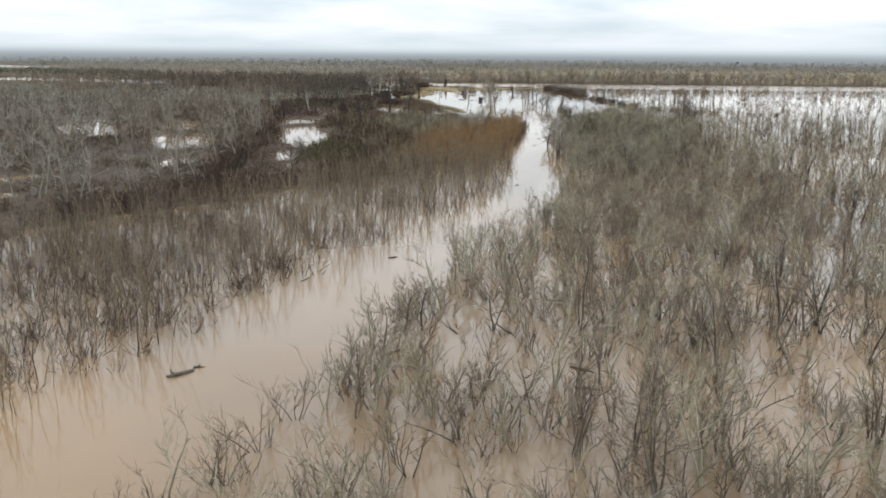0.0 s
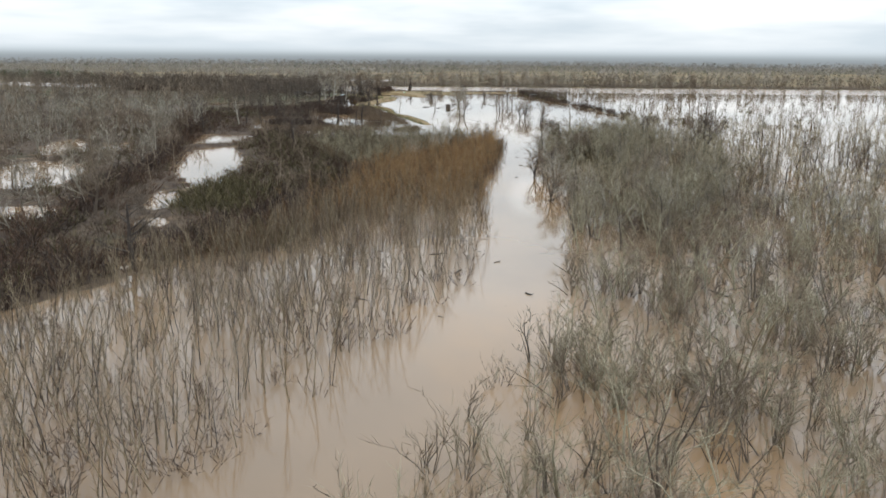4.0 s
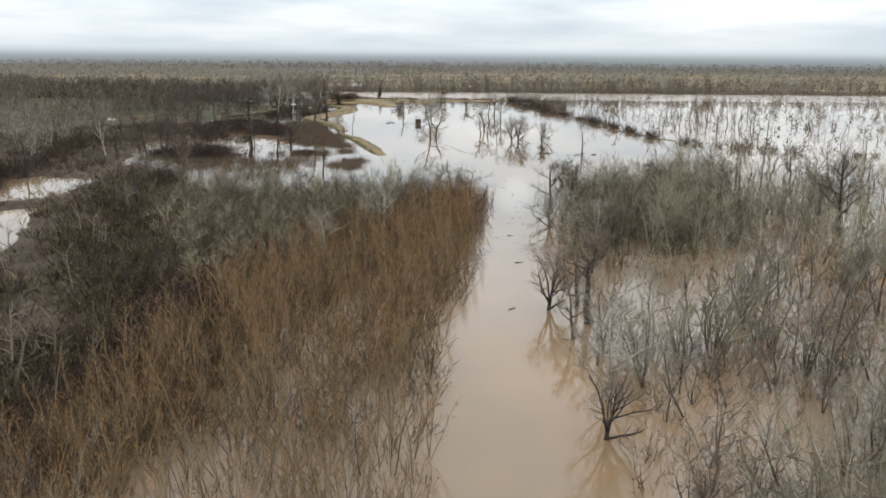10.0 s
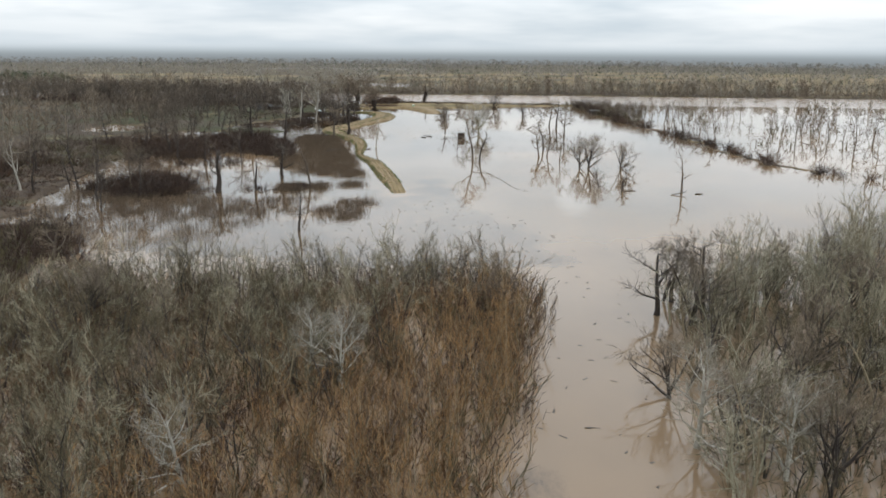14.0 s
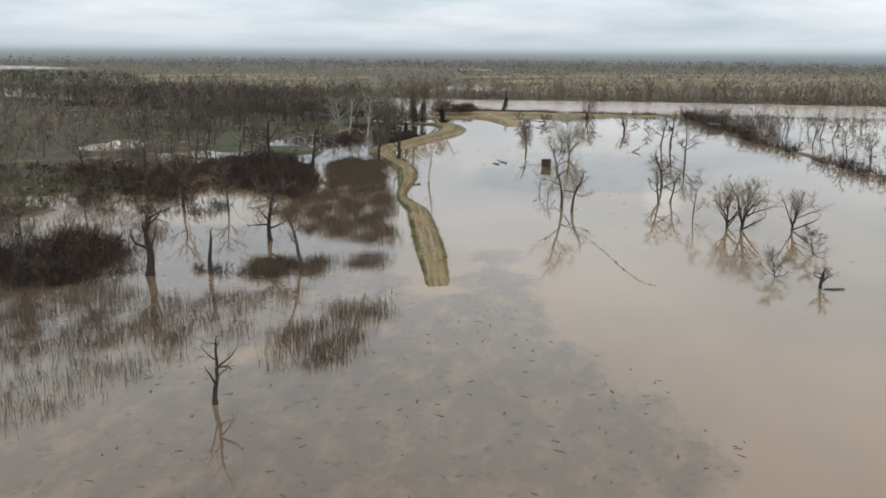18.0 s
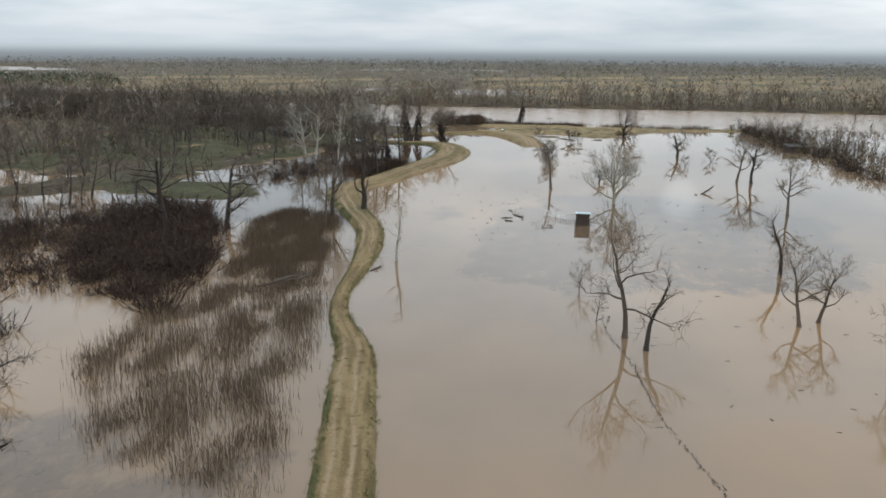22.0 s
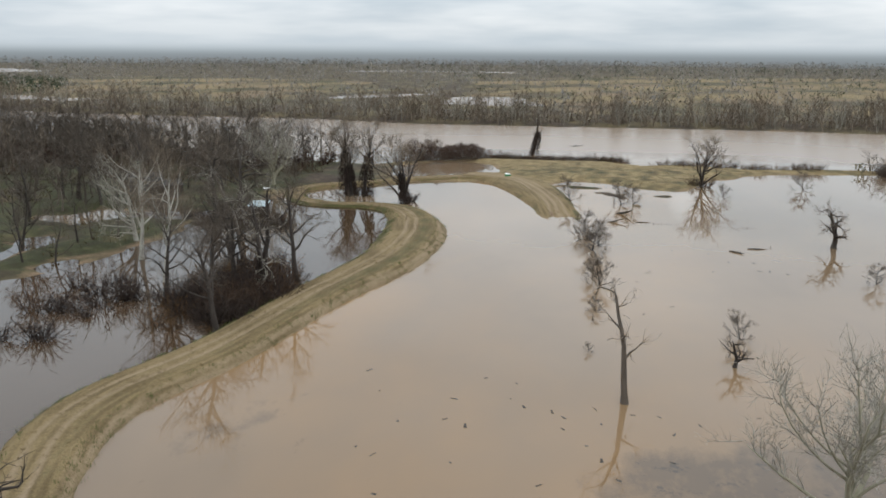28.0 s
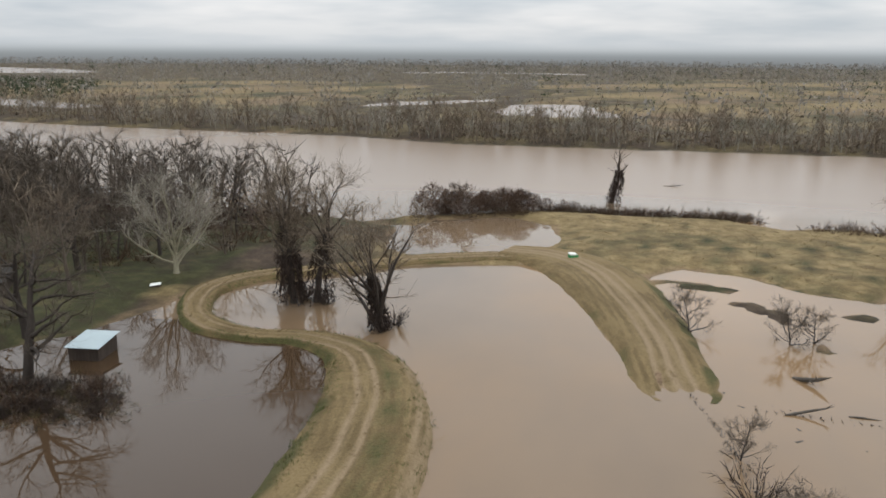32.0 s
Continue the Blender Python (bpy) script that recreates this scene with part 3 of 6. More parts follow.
# ---------------------------------------------------------------- the mown levee with its wheel track
LEVEE = [(0.7, 467.5, 1.5), (0.2, 472, 1.8), (-1.5, 482, 2.1), (-3.3, 492, 2.5), (-8.0, 516.3, 2.4), (-10.0, 525.6, 2.1), (-14.2, 536, 1.4), (-16.4, 546, 1.1), (-17.0, 557, 1.5), (-18.4, 572.4, 2.3),
         (-22.0, 588.8, 2.7), (-30.0, 608.5, 3.3), (-36.0, 629, 4.3), (-30.5, 647, 4.3), (-25.8, 668, 4.6), (-20.0, 689, 5.5), (-19.3, 708, 6.0), (-22.0, 722, 4.9),
         (-27.0, 731, 3.6), (-34.0, 734.2, 2.2), (-40.0, 733.8, 1.9), (-46.5, 735.6, 2.3), (-51.2, 740.5, 2.1), (-54.0, 749.0, 2.6), (-50.0, 757.5, 2.6), (-40, 764, 2.6), (-32, 771, 2.6), (-22, 775.5, 2.8), (-13, 778, 2.8)]


def curve_through(pts, step):
    """A smooth line through points (any number of values each), about step apart."""
    pts = np.asarray(pts, float)
    ext = np.concatenate([[2 * pts[0] - pts[1]], pts, [2 * pts[-1] - pts[-2]]])
    out = []
    for i in range(1, len(ext) - 2):
        p0, p1, p2, p3 = ext[i - 1:i + 3]
        n = max(2, int(np.linalg.norm((p2 - p1)[:2]) / step))
        t = (np.arange(n) / n)[:, None]
        out.append(0.5 * (2 * p1 + (p2 - p0) * t + (2 * p0 - 5 * p1 + 4 * p2 - p3) * t ** 2 + (3 * p1 - p0 - 3 * p2 + p3) * t ** 3))
    return np.concatenate(out + [pts[-1:]])


def build_bank(name, label, rows, start, tracks, green_edge=1.0, worn=0.0):
    """A raised grass bank along a line of x, y, half width, with wheel tracks at distances from its middle."""
    line = curve_through(rows, 0.7)
    d = np.gradient(line[:, :2], axis=0)
    d /= np.linalg.norm(d, axis=1)[:, None]
    side = np.stack([d[:, 1], -d[:, 0]], 1)
    k = 57
    s = np.linspace(-1.35, 1.35, k)
    half = line[:, 2:3]
    reach = half * s[None, :]
    P = line[:, None, :2] + side[:, None, :] * reach[:, :, None]
    flat = P.reshape(-1, 2)
    crest = np.clip(0.28 + 0.16 * half, 0.3, 1.15) * np.clip((np.linalg.norm(line[:, :2] - np.asarray(start), axis=1)[:, None] - 1.8) / 9, -0.3, 1)
    prof = np.clip((1.0 - np.abs(s)[None, :]) / 0.42, -1.0, 1.0)
    prof = np.repeat(prof, len(line), 0)
    prof = np.where(prof > 0, np.sin(prof * np.pi / 2), prof)
    field = lambda size, seed, octaves=3: ripple(flat, size, seed, octaves).reshape(prof.shape)
    wob = 0.3 * field(30, 63, 2)
    lane = -0.12 * half * (worn == 0)
    rut = sum(np.exp(-((reach + wob - lane - at) / 0.3) ** 2) for at in tracks) * np.clip(0.9 + 0.35 * field(26, 64, 2), 0.4, 1) * np.clip((half - 1.7) / 0.6, 0, 1)
    h = np.where(prof > 0, crest, np.abs(crest) + 0.2) * prof + 0.08 * field(7.0, 67, 2) * (np.abs(prof) < 0.8) + 0.04 * field(2.3, 61) - 0.1 * rut
    along = np.concatenate([[0], np.cumsum(np.linalg.norm(np.diff(line[:, :2], axis=0), axis=1))])[:, None]
    streak = ripple(np.stack([reach.ravel(), (along * 0.07 + 0 * reach).ravel()], 1), 1.1, 75, 3).reshape(prof.shape)
    wide = np.clip((half - 2.6) / 1.2, 0, 1) * (worn == 0)
    patch = field(16, 69, 3)
    inner = np.clip((-s[None, :] - 0.62) / 0.2, 0, 1) * green_edge
    belt = np.exp(-((s[None, :] - 0.34) / 0.24) ** 2) * wide * np.clip((line[:, 1:2] - 640) / 40, 0.35, 1)
    outer = np.clip((s[None, :] + 0.06 * patch - 0.64) / 0.16, 0, 1) * wide
    foot = np.clip((np.abs(s)[None, :] - 0.72) / 0.2, 0, 1) * (1 - wide)
    turf = inner * (0.45 + 1.1 * patch) + belt * (0.36 + 0.22 * field(9, 71)) + foot * (0.05 + 0.6 * patch) + 0.1 * field(5, 70) + 0.12 * streak - 0.2 * outer + 0.45 * np.clip(1 - np.abs(line[:, 1:2] - 603) / 15, 0, 1) * (worn == 0)
    straw = 0.42 + 0.3 * field(18, 73) + 0.4 * streak - 0.15 * belt
    mud = 0.75 * rut + outer * (0.5 + 0.3 * streak) + (0.12 + 0.22 * worn) * np.exp(-((reach - lane) / 1.6) ** 2) * (half > 2.6) + 0.08 * streak
    cover = np.clip(np.stack([turf.ravel(), straw.ravel(), mud.ravel()], 1), 0, 1)
    n = len(line)
    i = (np.arange(n - 1)[:, None] * k + np.arange(k - 1)).ravel()
    tris = np.concatenate([np.stack([i, i + 1, i + k + 1], 1), np.stack([i, i + k + 1, i + k], 1)])
    me = smooth(mesh_from(name, np.column_stack([flat, h.ravel()]), tris, LEVEE_TURF, cover))
    tagged(new(name, me), label, name, kind="structure")
    return line, side


LEVEE_LINE, LEVEE_SIDE = build_bank("levee", "winding grass levee with straw-coloured turf and wheel ruts", LEVEE, (0.7, 468.6), (-0.85, 0.85))
TRACK = [(-17, 780.5, 4.0), (-8, 777, 6.2), (-2, 769, 7.0), (2, 757, 6.2), (4.6, 746, 5.3), (6, 738, 4.5), (6.9, 732, 4.4), (7.4, 728.5, 3.6), (7.6, 726.5, 2.6)]
build_bank("dyke", "worn dyke with muddy wheel tracks running into the flood", TRACK, (7.6, 727), (-1.7, -0.1, 1.5), 1.3, 1.0)

# ---------------------------------------------------------------- bare trees
def grow_tree(seed, height, girth, limbs=6, spread=42, fork=0.38, branches=6, twigs=9, crook=0.16, dead=False, lean=0.06, fine=0.022, bole=0.78, reach=1.0):
    """The wood of one leafless tree: trunk, main limbs and crown of twigs."""
    rng = np.random.RandomState(seed)
    trunk, limb_list, crown = Mass(), [], Mass()
    way = np.array([rng.normal(0, lean), rng.normal(0, lean), 1.0])
    n = 8
    line, _ = wander(rng, (0, 0, -0.5), way / np.linalg.norm(way), height * (bole if not dead else 0.95) + 0.5, n, crook * 0.45, 0.1)
    taper = np.linspace(1, 0.28, n + 1) ** 1.1
    radii = girth * taper
    radii[0] *= 1.35
    trunk.tube(line, radii, 8)
    for i in range(limbs):
        f = fork + (0.97 - fork) * (i + rng.uniform(0, 0.8)) / limbs
        at = f * n
        j = min(int(at), n - 1)
        start = line[j] + (line[j + 1] - line[j]) * (at - j)
        d = line[j + 1] - line[j]
        d = aside(rng, d / np.linalg.norm(d), rng.uniform(0.7, 1.25) * spread)
        d[2] = abs(d[2])
        length = height * rng.uniform(0.34, 0.54) * (1.15 - 0.6 * f) * reach
        if dead:
            length *= rng.uniform(0.35, 0.9)
        pts, _ = wander(rng, start, d, length, 5, crook, 0.07)
        r0 = girth * np.interp(at, np.arange(n + 1), taper) * rng.uniform(0.5, 0.72)
        limb = Mass()
        limb.tube(pts, r0 * np.linspace(1, 0.22, 6), 5)
        for _ in range(branches):
            g = rng.uniform(0.25, 1.0)
            jj = min(int(g * 5), 4)
            p = pts[jj] + (pts[jj + 1] - pts[jj]) * (g * 5 - jj)
            dd = pts[jj + 1] - pts[jj]
            dd = aside(rng, dd / np.linalg.norm(dd), rng.uniform(25, 60))
            ln = height * rng.uniform(0.09, 0.19)
            sub, e2 = wander(rng, p, dd, ln, 3, crook * 1.2, 0.08)
            rb = max(r0 * 0.4 * (1.1 - 0.5 * g), fine)
            crown.tube(sub, rb * np.array([1, 0.72, 0.45, 0.2]), 3)
            for _ in range(twigs):
                q = rng.uniform(0.15, 1.0) * 3
                m = min(int(q), 2)
                s = sub[m] + (sub[m + 1] - sub[m]) * (q - m)
                td = aside(rng, e2, rng.uniform(15, 65))
                tl = height * rng.uniform(0.05, 0.13)
                tip = s + (td + (0, 0, 0.12)) * tl
                crown.sliver(s, tip, fine, rng)
                for _ in range(1 + (rng.uniform() < 0.4)):
                    o = s + (tip - s) * rng.uniform(0.2, 0.9)
                    crown.sliver(o, o + aside(rng, td, rng.uniform(20, 60)) * tl * rng.uniform(0.35, 0.75), fine * 0.75, rng)
        limb_list.append(limb)
    if dead and not crown.v:
        crown.tube([line[-2], line[-1] + (0.2, 0, 0.4)], [fine, 0], 3)
    return trunk, limb_list, crown


def grow_sapling(seed, height, girth, n_branch=15, spread=22, start=0.3, twigs=4, fine=0.02, crook=0.06, stems=1):
    """A slim, upright young tree of one or more stems; trunk and crown."""
    rng = np.random.RandomState(seed)
    trunk, crown = Mass(), Mass()
    for stem in range(stems):
        way = np.array([rng.normal(0, 0.07 + 0.12 * (stems > 1)), rng.normal(0, 0.07 + 0.12 * (stems > 1)), 1.0])
        tall = height * (1 if stem == 0 else rng.uniform(0.6, 0.95))
        line, _ = wander(rng, (0, 0, -0.4), way / np.linalg.norm(way), tall, 5, crook, 0.03)
        trunk.tube(line, girth * np.array([1.2, 0.95, 0.75, 0.55, 0.32, 0.0]) * (1 if stem == 0 else 0.75), 4)
        for i in range(n_branch):
            f = start + (0.98 - start) * (i + rng.uniform(0, 1)) / n_branch
            j = min(int(f * 5), 4)
            p = line[j] + (line[j + 1] - line[j]) * (f * 5 - j)
            d = aside(rng, (line[j + 1] - line[j]) / np.linalg.norm(line[j + 1] - line[j]), rng.uniform(0.6, 1.5) * spread)
            ln = tall * rng.uniform(0.14, 0.28) * (1.2 - 0.7 * f)
            q = p + (d + (0, 0, 0.1)) * ln
            crown.sliver(p, q, max(girth * 0.3 * (1.1 - 0.6 * f), fine), rng)
            for _ in range(twigs):
                s = p + (q - p) * rng.uniform(0.15, 0.95)
                crown.sliver(s, s + aside(rng, d, rng.uniform(18, 52)) * ln * rng.uniform(0.3, 0.65), fine, rng)
    return trunk, crown


def grow_young(seed, height, girth, stems=2, limbs=5, branches=3, twigs=4, fine=0.013, crook=0.16, spread=34, fork=0.25):
    """A crooked young tree of one or more leaning stems with upswept twigs; trunk and crown."""
    rng = np.random.RandomState(seed)
    trunk, crown = Mass(), Mass()
    for stem in range(stems):
        a, lean = rng.uniform(0, 2 * np.pi), rng.uniform(0.06, 0.16) + 0.16 * (stem > 0)
        way = np.array([math.cos(a) * lean, math.sin(a) * lean, 1.0])
        tall = height * (1 if stem == 0 else rng.uniform(0.6, 0.95))
        line, _ = wander(rng, (0, 0, -0.4), way / np.linalg.norm(way), tall * 0.85, 5, crook * 0.75, 0.05)
        thick = girth * (1 if stem == 0 else rng.uniform(0.55, 0.85))
        trunk.tube(line, thick * np.array([1.25, 0.95, 0.78, 0.58, 0.36, 0.0]), 4)
        for i in range(limbs):
            f = fork + (0.95 - fork) * (i + rng.uniform(0, 0.9)) / limbs
            j = min(int(f * 5), 4)
            p = line[j] + (line[j + 1] - line[j]) * (f * 5 - j)
            d = aside(rng, (line[j + 1] - line[j]) / np.linalg.norm(line[j + 1] - line[j]), rng.uniform(0.7, 1.5) * spread)
            pts, e = wander(rng, p, d, tall * rng.uniform(0.26, 0.44) * (1.2 - 0.6 * f), 3, crook, 0.1)
            trunk.tube(pts, thick * (0.8 - 0.4 * f) * np.array([0.62, 0.45, 0.28, 0.0]), 3)
            for _ in range(branches):
                g = rng.uniform(0.2, 1) * 3
                m = min(int(g), 2)
                s = pts[m] + (pts[m + 1] - pts[m]) * (g - m)
                bd = aside(rng, e, rng.uniform(14, 46)) + (0, 0, 0.22)
                bl = tall * rng.uniform(0.12, 0.22)
                q = s + bd * bl
                crown.sliver(s, q, fine * 1.8, rng)
                for _ in range(twigs):
                    o = s + (q - s) * rng.uniform(0.1, 0.95)
                    crown.sliver(o, o + (aside(rng, bd / np.linalg.norm(bd), rng.uniform(14, 48)) + (0, 0, 0.12)) * bl * rng.uniform(0.4, 0.85), fine, rng)
    return trunk, crown


def grow_fan(seed, height, girth=0.05, stems=5, branches=4, twigs=4, fine=0.013):
    """A flooded willow bush: dark crooked stems that fan out from one foot, with fine twigs; trunk and crown."""
    rng = np.random.RandomState(seed)
    trunk, crown = Mass(), Mass()
    for k in range(stems):
        a, lean = rng.uniform(0, 2 * np.pi), rng.uniform(0.12, 0.75)
        way = np.array([math.cos(a) * lean, math.sin(a) * lean, 1.0])
        pts, e = wander(rng, (*rng.normal(0, 0.12, 2), -0.3), way / np.linalg.norm(way), height * rng.uniform(0.6, 1.0), 3, 0.17, 0.05)
        trunk.tube(pts, girth * rng.uniform(0.6, 1.2) * np.array([1.2, 0.9, 0.55, 0.0]), 3)
        for _ in range(branches):
            g = rng.uniform(0.25, 0.98) * 3
            j = min(int(g), 2)
            p = pts[j] + (pts[j + 1] - pts[j]) * (g - j)
            d = aside(rng, e, rng.uniform(12, 48)) + (0, 0, 0.12)
            ln = height * rng.uniform(0.16, 0.34)
            q = p + d * ln
            crown.sliver(p, q, fine * 1.7, rng)
            for _ in range(twigs):
                o = p + (q - p) * rng.uniform(0.1, 0.95)
                crown.sliver(o, o + aside(rng, d / np.linalg.norm(d), rng.uniform(14, 52)) * ln * rng.uniform(0.35, 0.8), fine, rng)
    return trunk, crown


def grow_shrub(seed, size, stems=24, twigs=4, fine=0.026, droop=0.0, dome=0.8):
    """A rounded thicket of stems."""
    rng = np.random.RandomState(seed)
    mass = Mass()
    for _ in range(stems):
        a, lean = rng.uniform(0, 2 * np.pi), rng.uniform(0.05, 1.0) ** 0.7
        d = np.array([math.cos(a) * lean, math.sin(a) * lean, dome * (1.15 - 0.5 * lean)])
        d /= np.linalg.norm(d)
        foot = np.array([math.cos(a), math.sin(a), 0]) * rng.uniform(0, 0.35) * size
        foot[2] = -0.3
        pts, e = wander(rng, foot, d, size * rng.uniform(0.6, 1.15), 2, 0.16, -droop)
        mass.sliver(pts[0], pts[1] + (pts[2] - pts[1]) * 0.4, fine * 1.4, rng)
        mass.sliver(pts[1], pts[2], fine, rng)
        for _ in range(twigs):
            s = pts[1] + (pts[2] - pts[1]) * rng.uniform(-0.6, 0.9)
            mass.sliver(s, s + aside(rng, e, rng.uniform(20, 75)) * size * rng.uniform(0.18, 0.42), fine * 0.8, rng)
    return mass


def grow_far_tree(seed, height, limbs=6, twigs=5, fine=0.06, fork=0.25, wide=1.0):
    """A tree of a distant wood: trunk, upswept limbs and a broken crown."""
    rng = np.random.RandomState(seed)
    m = Mass()
    line, _ = wander(rng, (0, 0, -0.5), (rng.normal(0, 0.09), rng.normal(0, 0.09), 1), height * 0.9, 4, 0.1, 0.05)
    m.tube(line, height * np.array([0.022, 0.017, 0.013, 0.008, 0]), 3)
    for i in range(limbs):
        f = fork + (0.92 - fork) * (i + rng.uniform(0, 1)) / limbs
        j = min(int(f * 4), 3)
        p = line[j] + (line[j + 1] - line[j]) * (f * 4 - j)
        d = aside(rng, np.array([0, 0, 1.0]), rng.uniform(24, 62) * wide)
        q = p + d * height * rng.uniform(0.26, 0.42) * (1.15 - 0.6 * f)
        m.sliver(p, q, max(fine * 1.2, height * 0.008), rng)
        for _ in range(twigs):
            o = p + (q - p) * rng.uniform(0.35, 1.0)
            m.sliver(o, o + (aside(rng, d, rng.uniform(14, 58)) + (0, 0, 0.15)) * height * rng.uniform(0.09, 0.19), fine, rng)
    return m


def grow_puff(seed, height, wide, count=16, size=1.6, low=0.15):
    """A round twiggy crown as seen from very far off: a loose cloud of flat sprays."""
    rng = np.random.RandomState(seed)
    m = Mass()
    m.tube([(0, 0, -0.5), (0.1, 0, height * 0.4), (0, 0.1, height * 0.8)], [0.25, 0.2, 0], 3)
    for _ in range(count):
        u, a = rng.uniform(low, 1), rng.uniform(0, 2 * np.pi)
        k = 0.5 * wide * math.sqrt(max(0.0, 1 - (2 * u - 0.9) ** 2 * 0.8)) * rng.uniform(0.35, 1.0)
        c = np.array([math.cos(a) * k, math.sin(a) * k, u * height])
        m.put(c + rng.normal(0, size * 0.5, (3, 3)), [(0, 1, 2)])
    return m


def scatter(name, templates, places, mat, rng, grow=(0.75, 1.25), tip=0.04, wood=None, stems=()):
    """Many plants joined into one object: places are rows of x, y, z; with wood, the first triangles of each are its stem."""
    vs, ts, slots, n = [], [], [], 0
    for x, y, z in places:
        k = rng.randint(len(templates))
        v, t = templates[k]
        if wood:
            slots.append((np.arange(len(t)) < stems[k]).astype(np.int32))
        a, s = rng.uniform(0, 2 * np.pi), rng.uniform(*grow)
        c, si = math.cos(a) * s, math.sin(a) * s
        lx, ly = rng.normal(0, tip, 2)
        w = np.empty_like(v)
        w[:, 0] = v[:, 0] * c - v[:, 1] * si + v[:, 2] * lx + x
        w[:, 1] = v[:, 0] * si + v[:, 1] * c + v[:, 2] * ly + y
        w[:, 2] = v[:, 2] * s + z
        vs.append(w)
        ts.append(t + n)
        n += len(v)
    me = mesh_from(name, np.concatenate(vs), np.concatenate(ts), mat)
    if wood:
        me.materials.append(wood)
        me.polygons.foreach_set("material_index", np.concatenate(slots))
    return new(name, me)


def both(trunk, crown):
    m = Mass()
    m.put(*trunk.arrays())
    m.put(*crown.arrays())
    return m.arrays()


def within(outline, count, rng, thin=None):
    """Random points inside an outline."""
    o = np.asarray(outline, float)
    lo, hi = o.min(0), o.max(0)
    out = np.empty((0, 2))
    while len(out) < count:
        P = rng.uniform(lo, hi, (count * 3, 2))
        keep = inside_depth(P, outline) > 0
        if thin is not None:
            keep &= rng.uniform(0, 1, len(P)) < thin(P)
        out = np.concatenate([out, P[keep]])
    return out[:count]


def grounded(P):
    """x, y, z on the ground or in the flooded bed."""
    h, _ = terrain(P)
    return np.column_stack([P, np.maximum(h, -0.15)])


# ---- single trees that stand clear of the woods: built once per kind, then placed
KINDS = {}


def tree_kind(key, name, label, seed, height, girth, wood, twig, **shape):
    """A kind of tree, at unit of its own height; its first copy is placed with place_tree."""
    KINDS[key] = dict(name=name, label=label, seed=seed, height=height, girth=girth, wood=wood, twig=twig, shape=shape, root=None)


def place_tree(key, x, y, height, turn=0.0, z=None, label="", group=""):
    k = KINDS[key]
    if z is None:
        z = float(grounded(np.array([[x, y]]))[0, 2])
    m = pose(x, y, z, 0, 0, turn)
    s = height / k["height"]
    if k["root"] is None:
        root = new(k["name"])
        trunk, limbs, crown = grow_tree(k["seed"], k["height"], k["girth"], **k["shape"])
        put_mesh("trunk", smooth(trunk.mesh("trunk", k["wood"])), root)
        for l in limbs:
            put_mesh("limb", smooth(l.mesh("limb", k["wood"])), root)
        if crown.v:
            put_mesh("crown", crown.mesh("crown", k["twig"]), root, "fine bare twigs")
        tagged(root, k["label"], "tree")
        k["root"] = root
        ob = root
    else:
        ob = copy_thing(k["root"], m)
    ob.matrix_world = m @ Matrix.Scale(s, 4)
    tagged(ob, label, group=group)
    return ob


tree_kind("broad", "bare_tree", "leafless grey-brown tree standing in flood water", 11, 14, 0.4, BARK, TWIG, limbs=9, spread=58, fork=0.3, branches=8, twigs=9)
tree_kind("broad_b", "bare_tree", "leafless spreading tree with dark bark and fine twigs", 12, 14, 0.46, BARK_DARK, TWIG_DARK, limbs=8, spread=66, fork=0.27, branches=8, twigs=9)
tree_kind("tall", "bare_tree", "tall leafless tree with a long dark trunk", 13, 20, 0.52, BARK_DARK, TWIG_DARK, limbs=10, spread=54, fork=0.34, branches=7, twigs=9)
tree_kind("tall_b", "bare_tree", "tall leafless tree with a forked grey crown", 14, 20, 0.46, BARK, TWIG, limbs=10, spread=52, fork=0.32, branches=7, twigs=9)
tree_kind("pale", "pale_tree", "pale peeling-barked tree, leafless", 15, 18, 0.36, BARK_PALE, TWIG, limbs=9, spread=50, fork=0.32, branches=7, twigs=8)
tree_kind("pale_b", "pale_tree", "whitish leafless tree with a fine spreading crown", 16, 14, 0.36, BARK_PALE, TWIG_PALE, limbs=14, spread=60, fork=0.1, branches=8, twigs=9, fine=0.02)
tree_kind("snag", "dead_tree", "dead broken tree with few stubby limbs", 17, 10, 0.36, BARK_DARK, BARK, limbs=7, spread=58, fork=0.4, branches=3, twigs=5, dead=True, crook=0.24)
tree_kind("snag_b", "dead_tree", "gaunt dead tree with bare crooked limbs", 18, 12, 0.36, BARK, TWIG, limbs=7, spread=62, fork=0.34, branches=3, twigs=3, dead=True, crook=0.26)
tree_kind("small", "small_tree", "small leafless tree rising from the flood", 19, 7, 0.12, BARK, TWIG, limbs=7, spread=48, fork=0.2, branches=7, twigs=7, fine=0.014)
tree_kind("bushy", "small_tree", "bushy leafless tree with many grey stems", 20, 8, 0.13, BARK_DARK, TWIG, limbs=10, spread=55, fork=0.12, branches=7, twigs=7, fine=0.014)
tree_kind("stub", "tree_stump", "dark broken tree trunk standing in the flood", 21, 7.5, 0.42, BARK_DARK, BARK, limbs=2, spread=40, fork=0.8, branches=1, twigs=1, dead=True)
tree_kind("gaunt", "bare_tree", "gnarled dark tree with long crooked pale-tipped limbs", 24, 17, 0.5, BARK_DARK, TWIG_PALE, limbs=8, spread=70, fork=0.26, branches=5, twigs=3, crook=0.24)
tree_kind("clump", "small_tree", "rounded leafless clump of dark fine twigs in the flood", 25, 6, 0.1, BARK_DARK, TWIG_DARK, limbs=24, spread=74, fork=0.03, branches=5, twigs=9, fine=0.012)
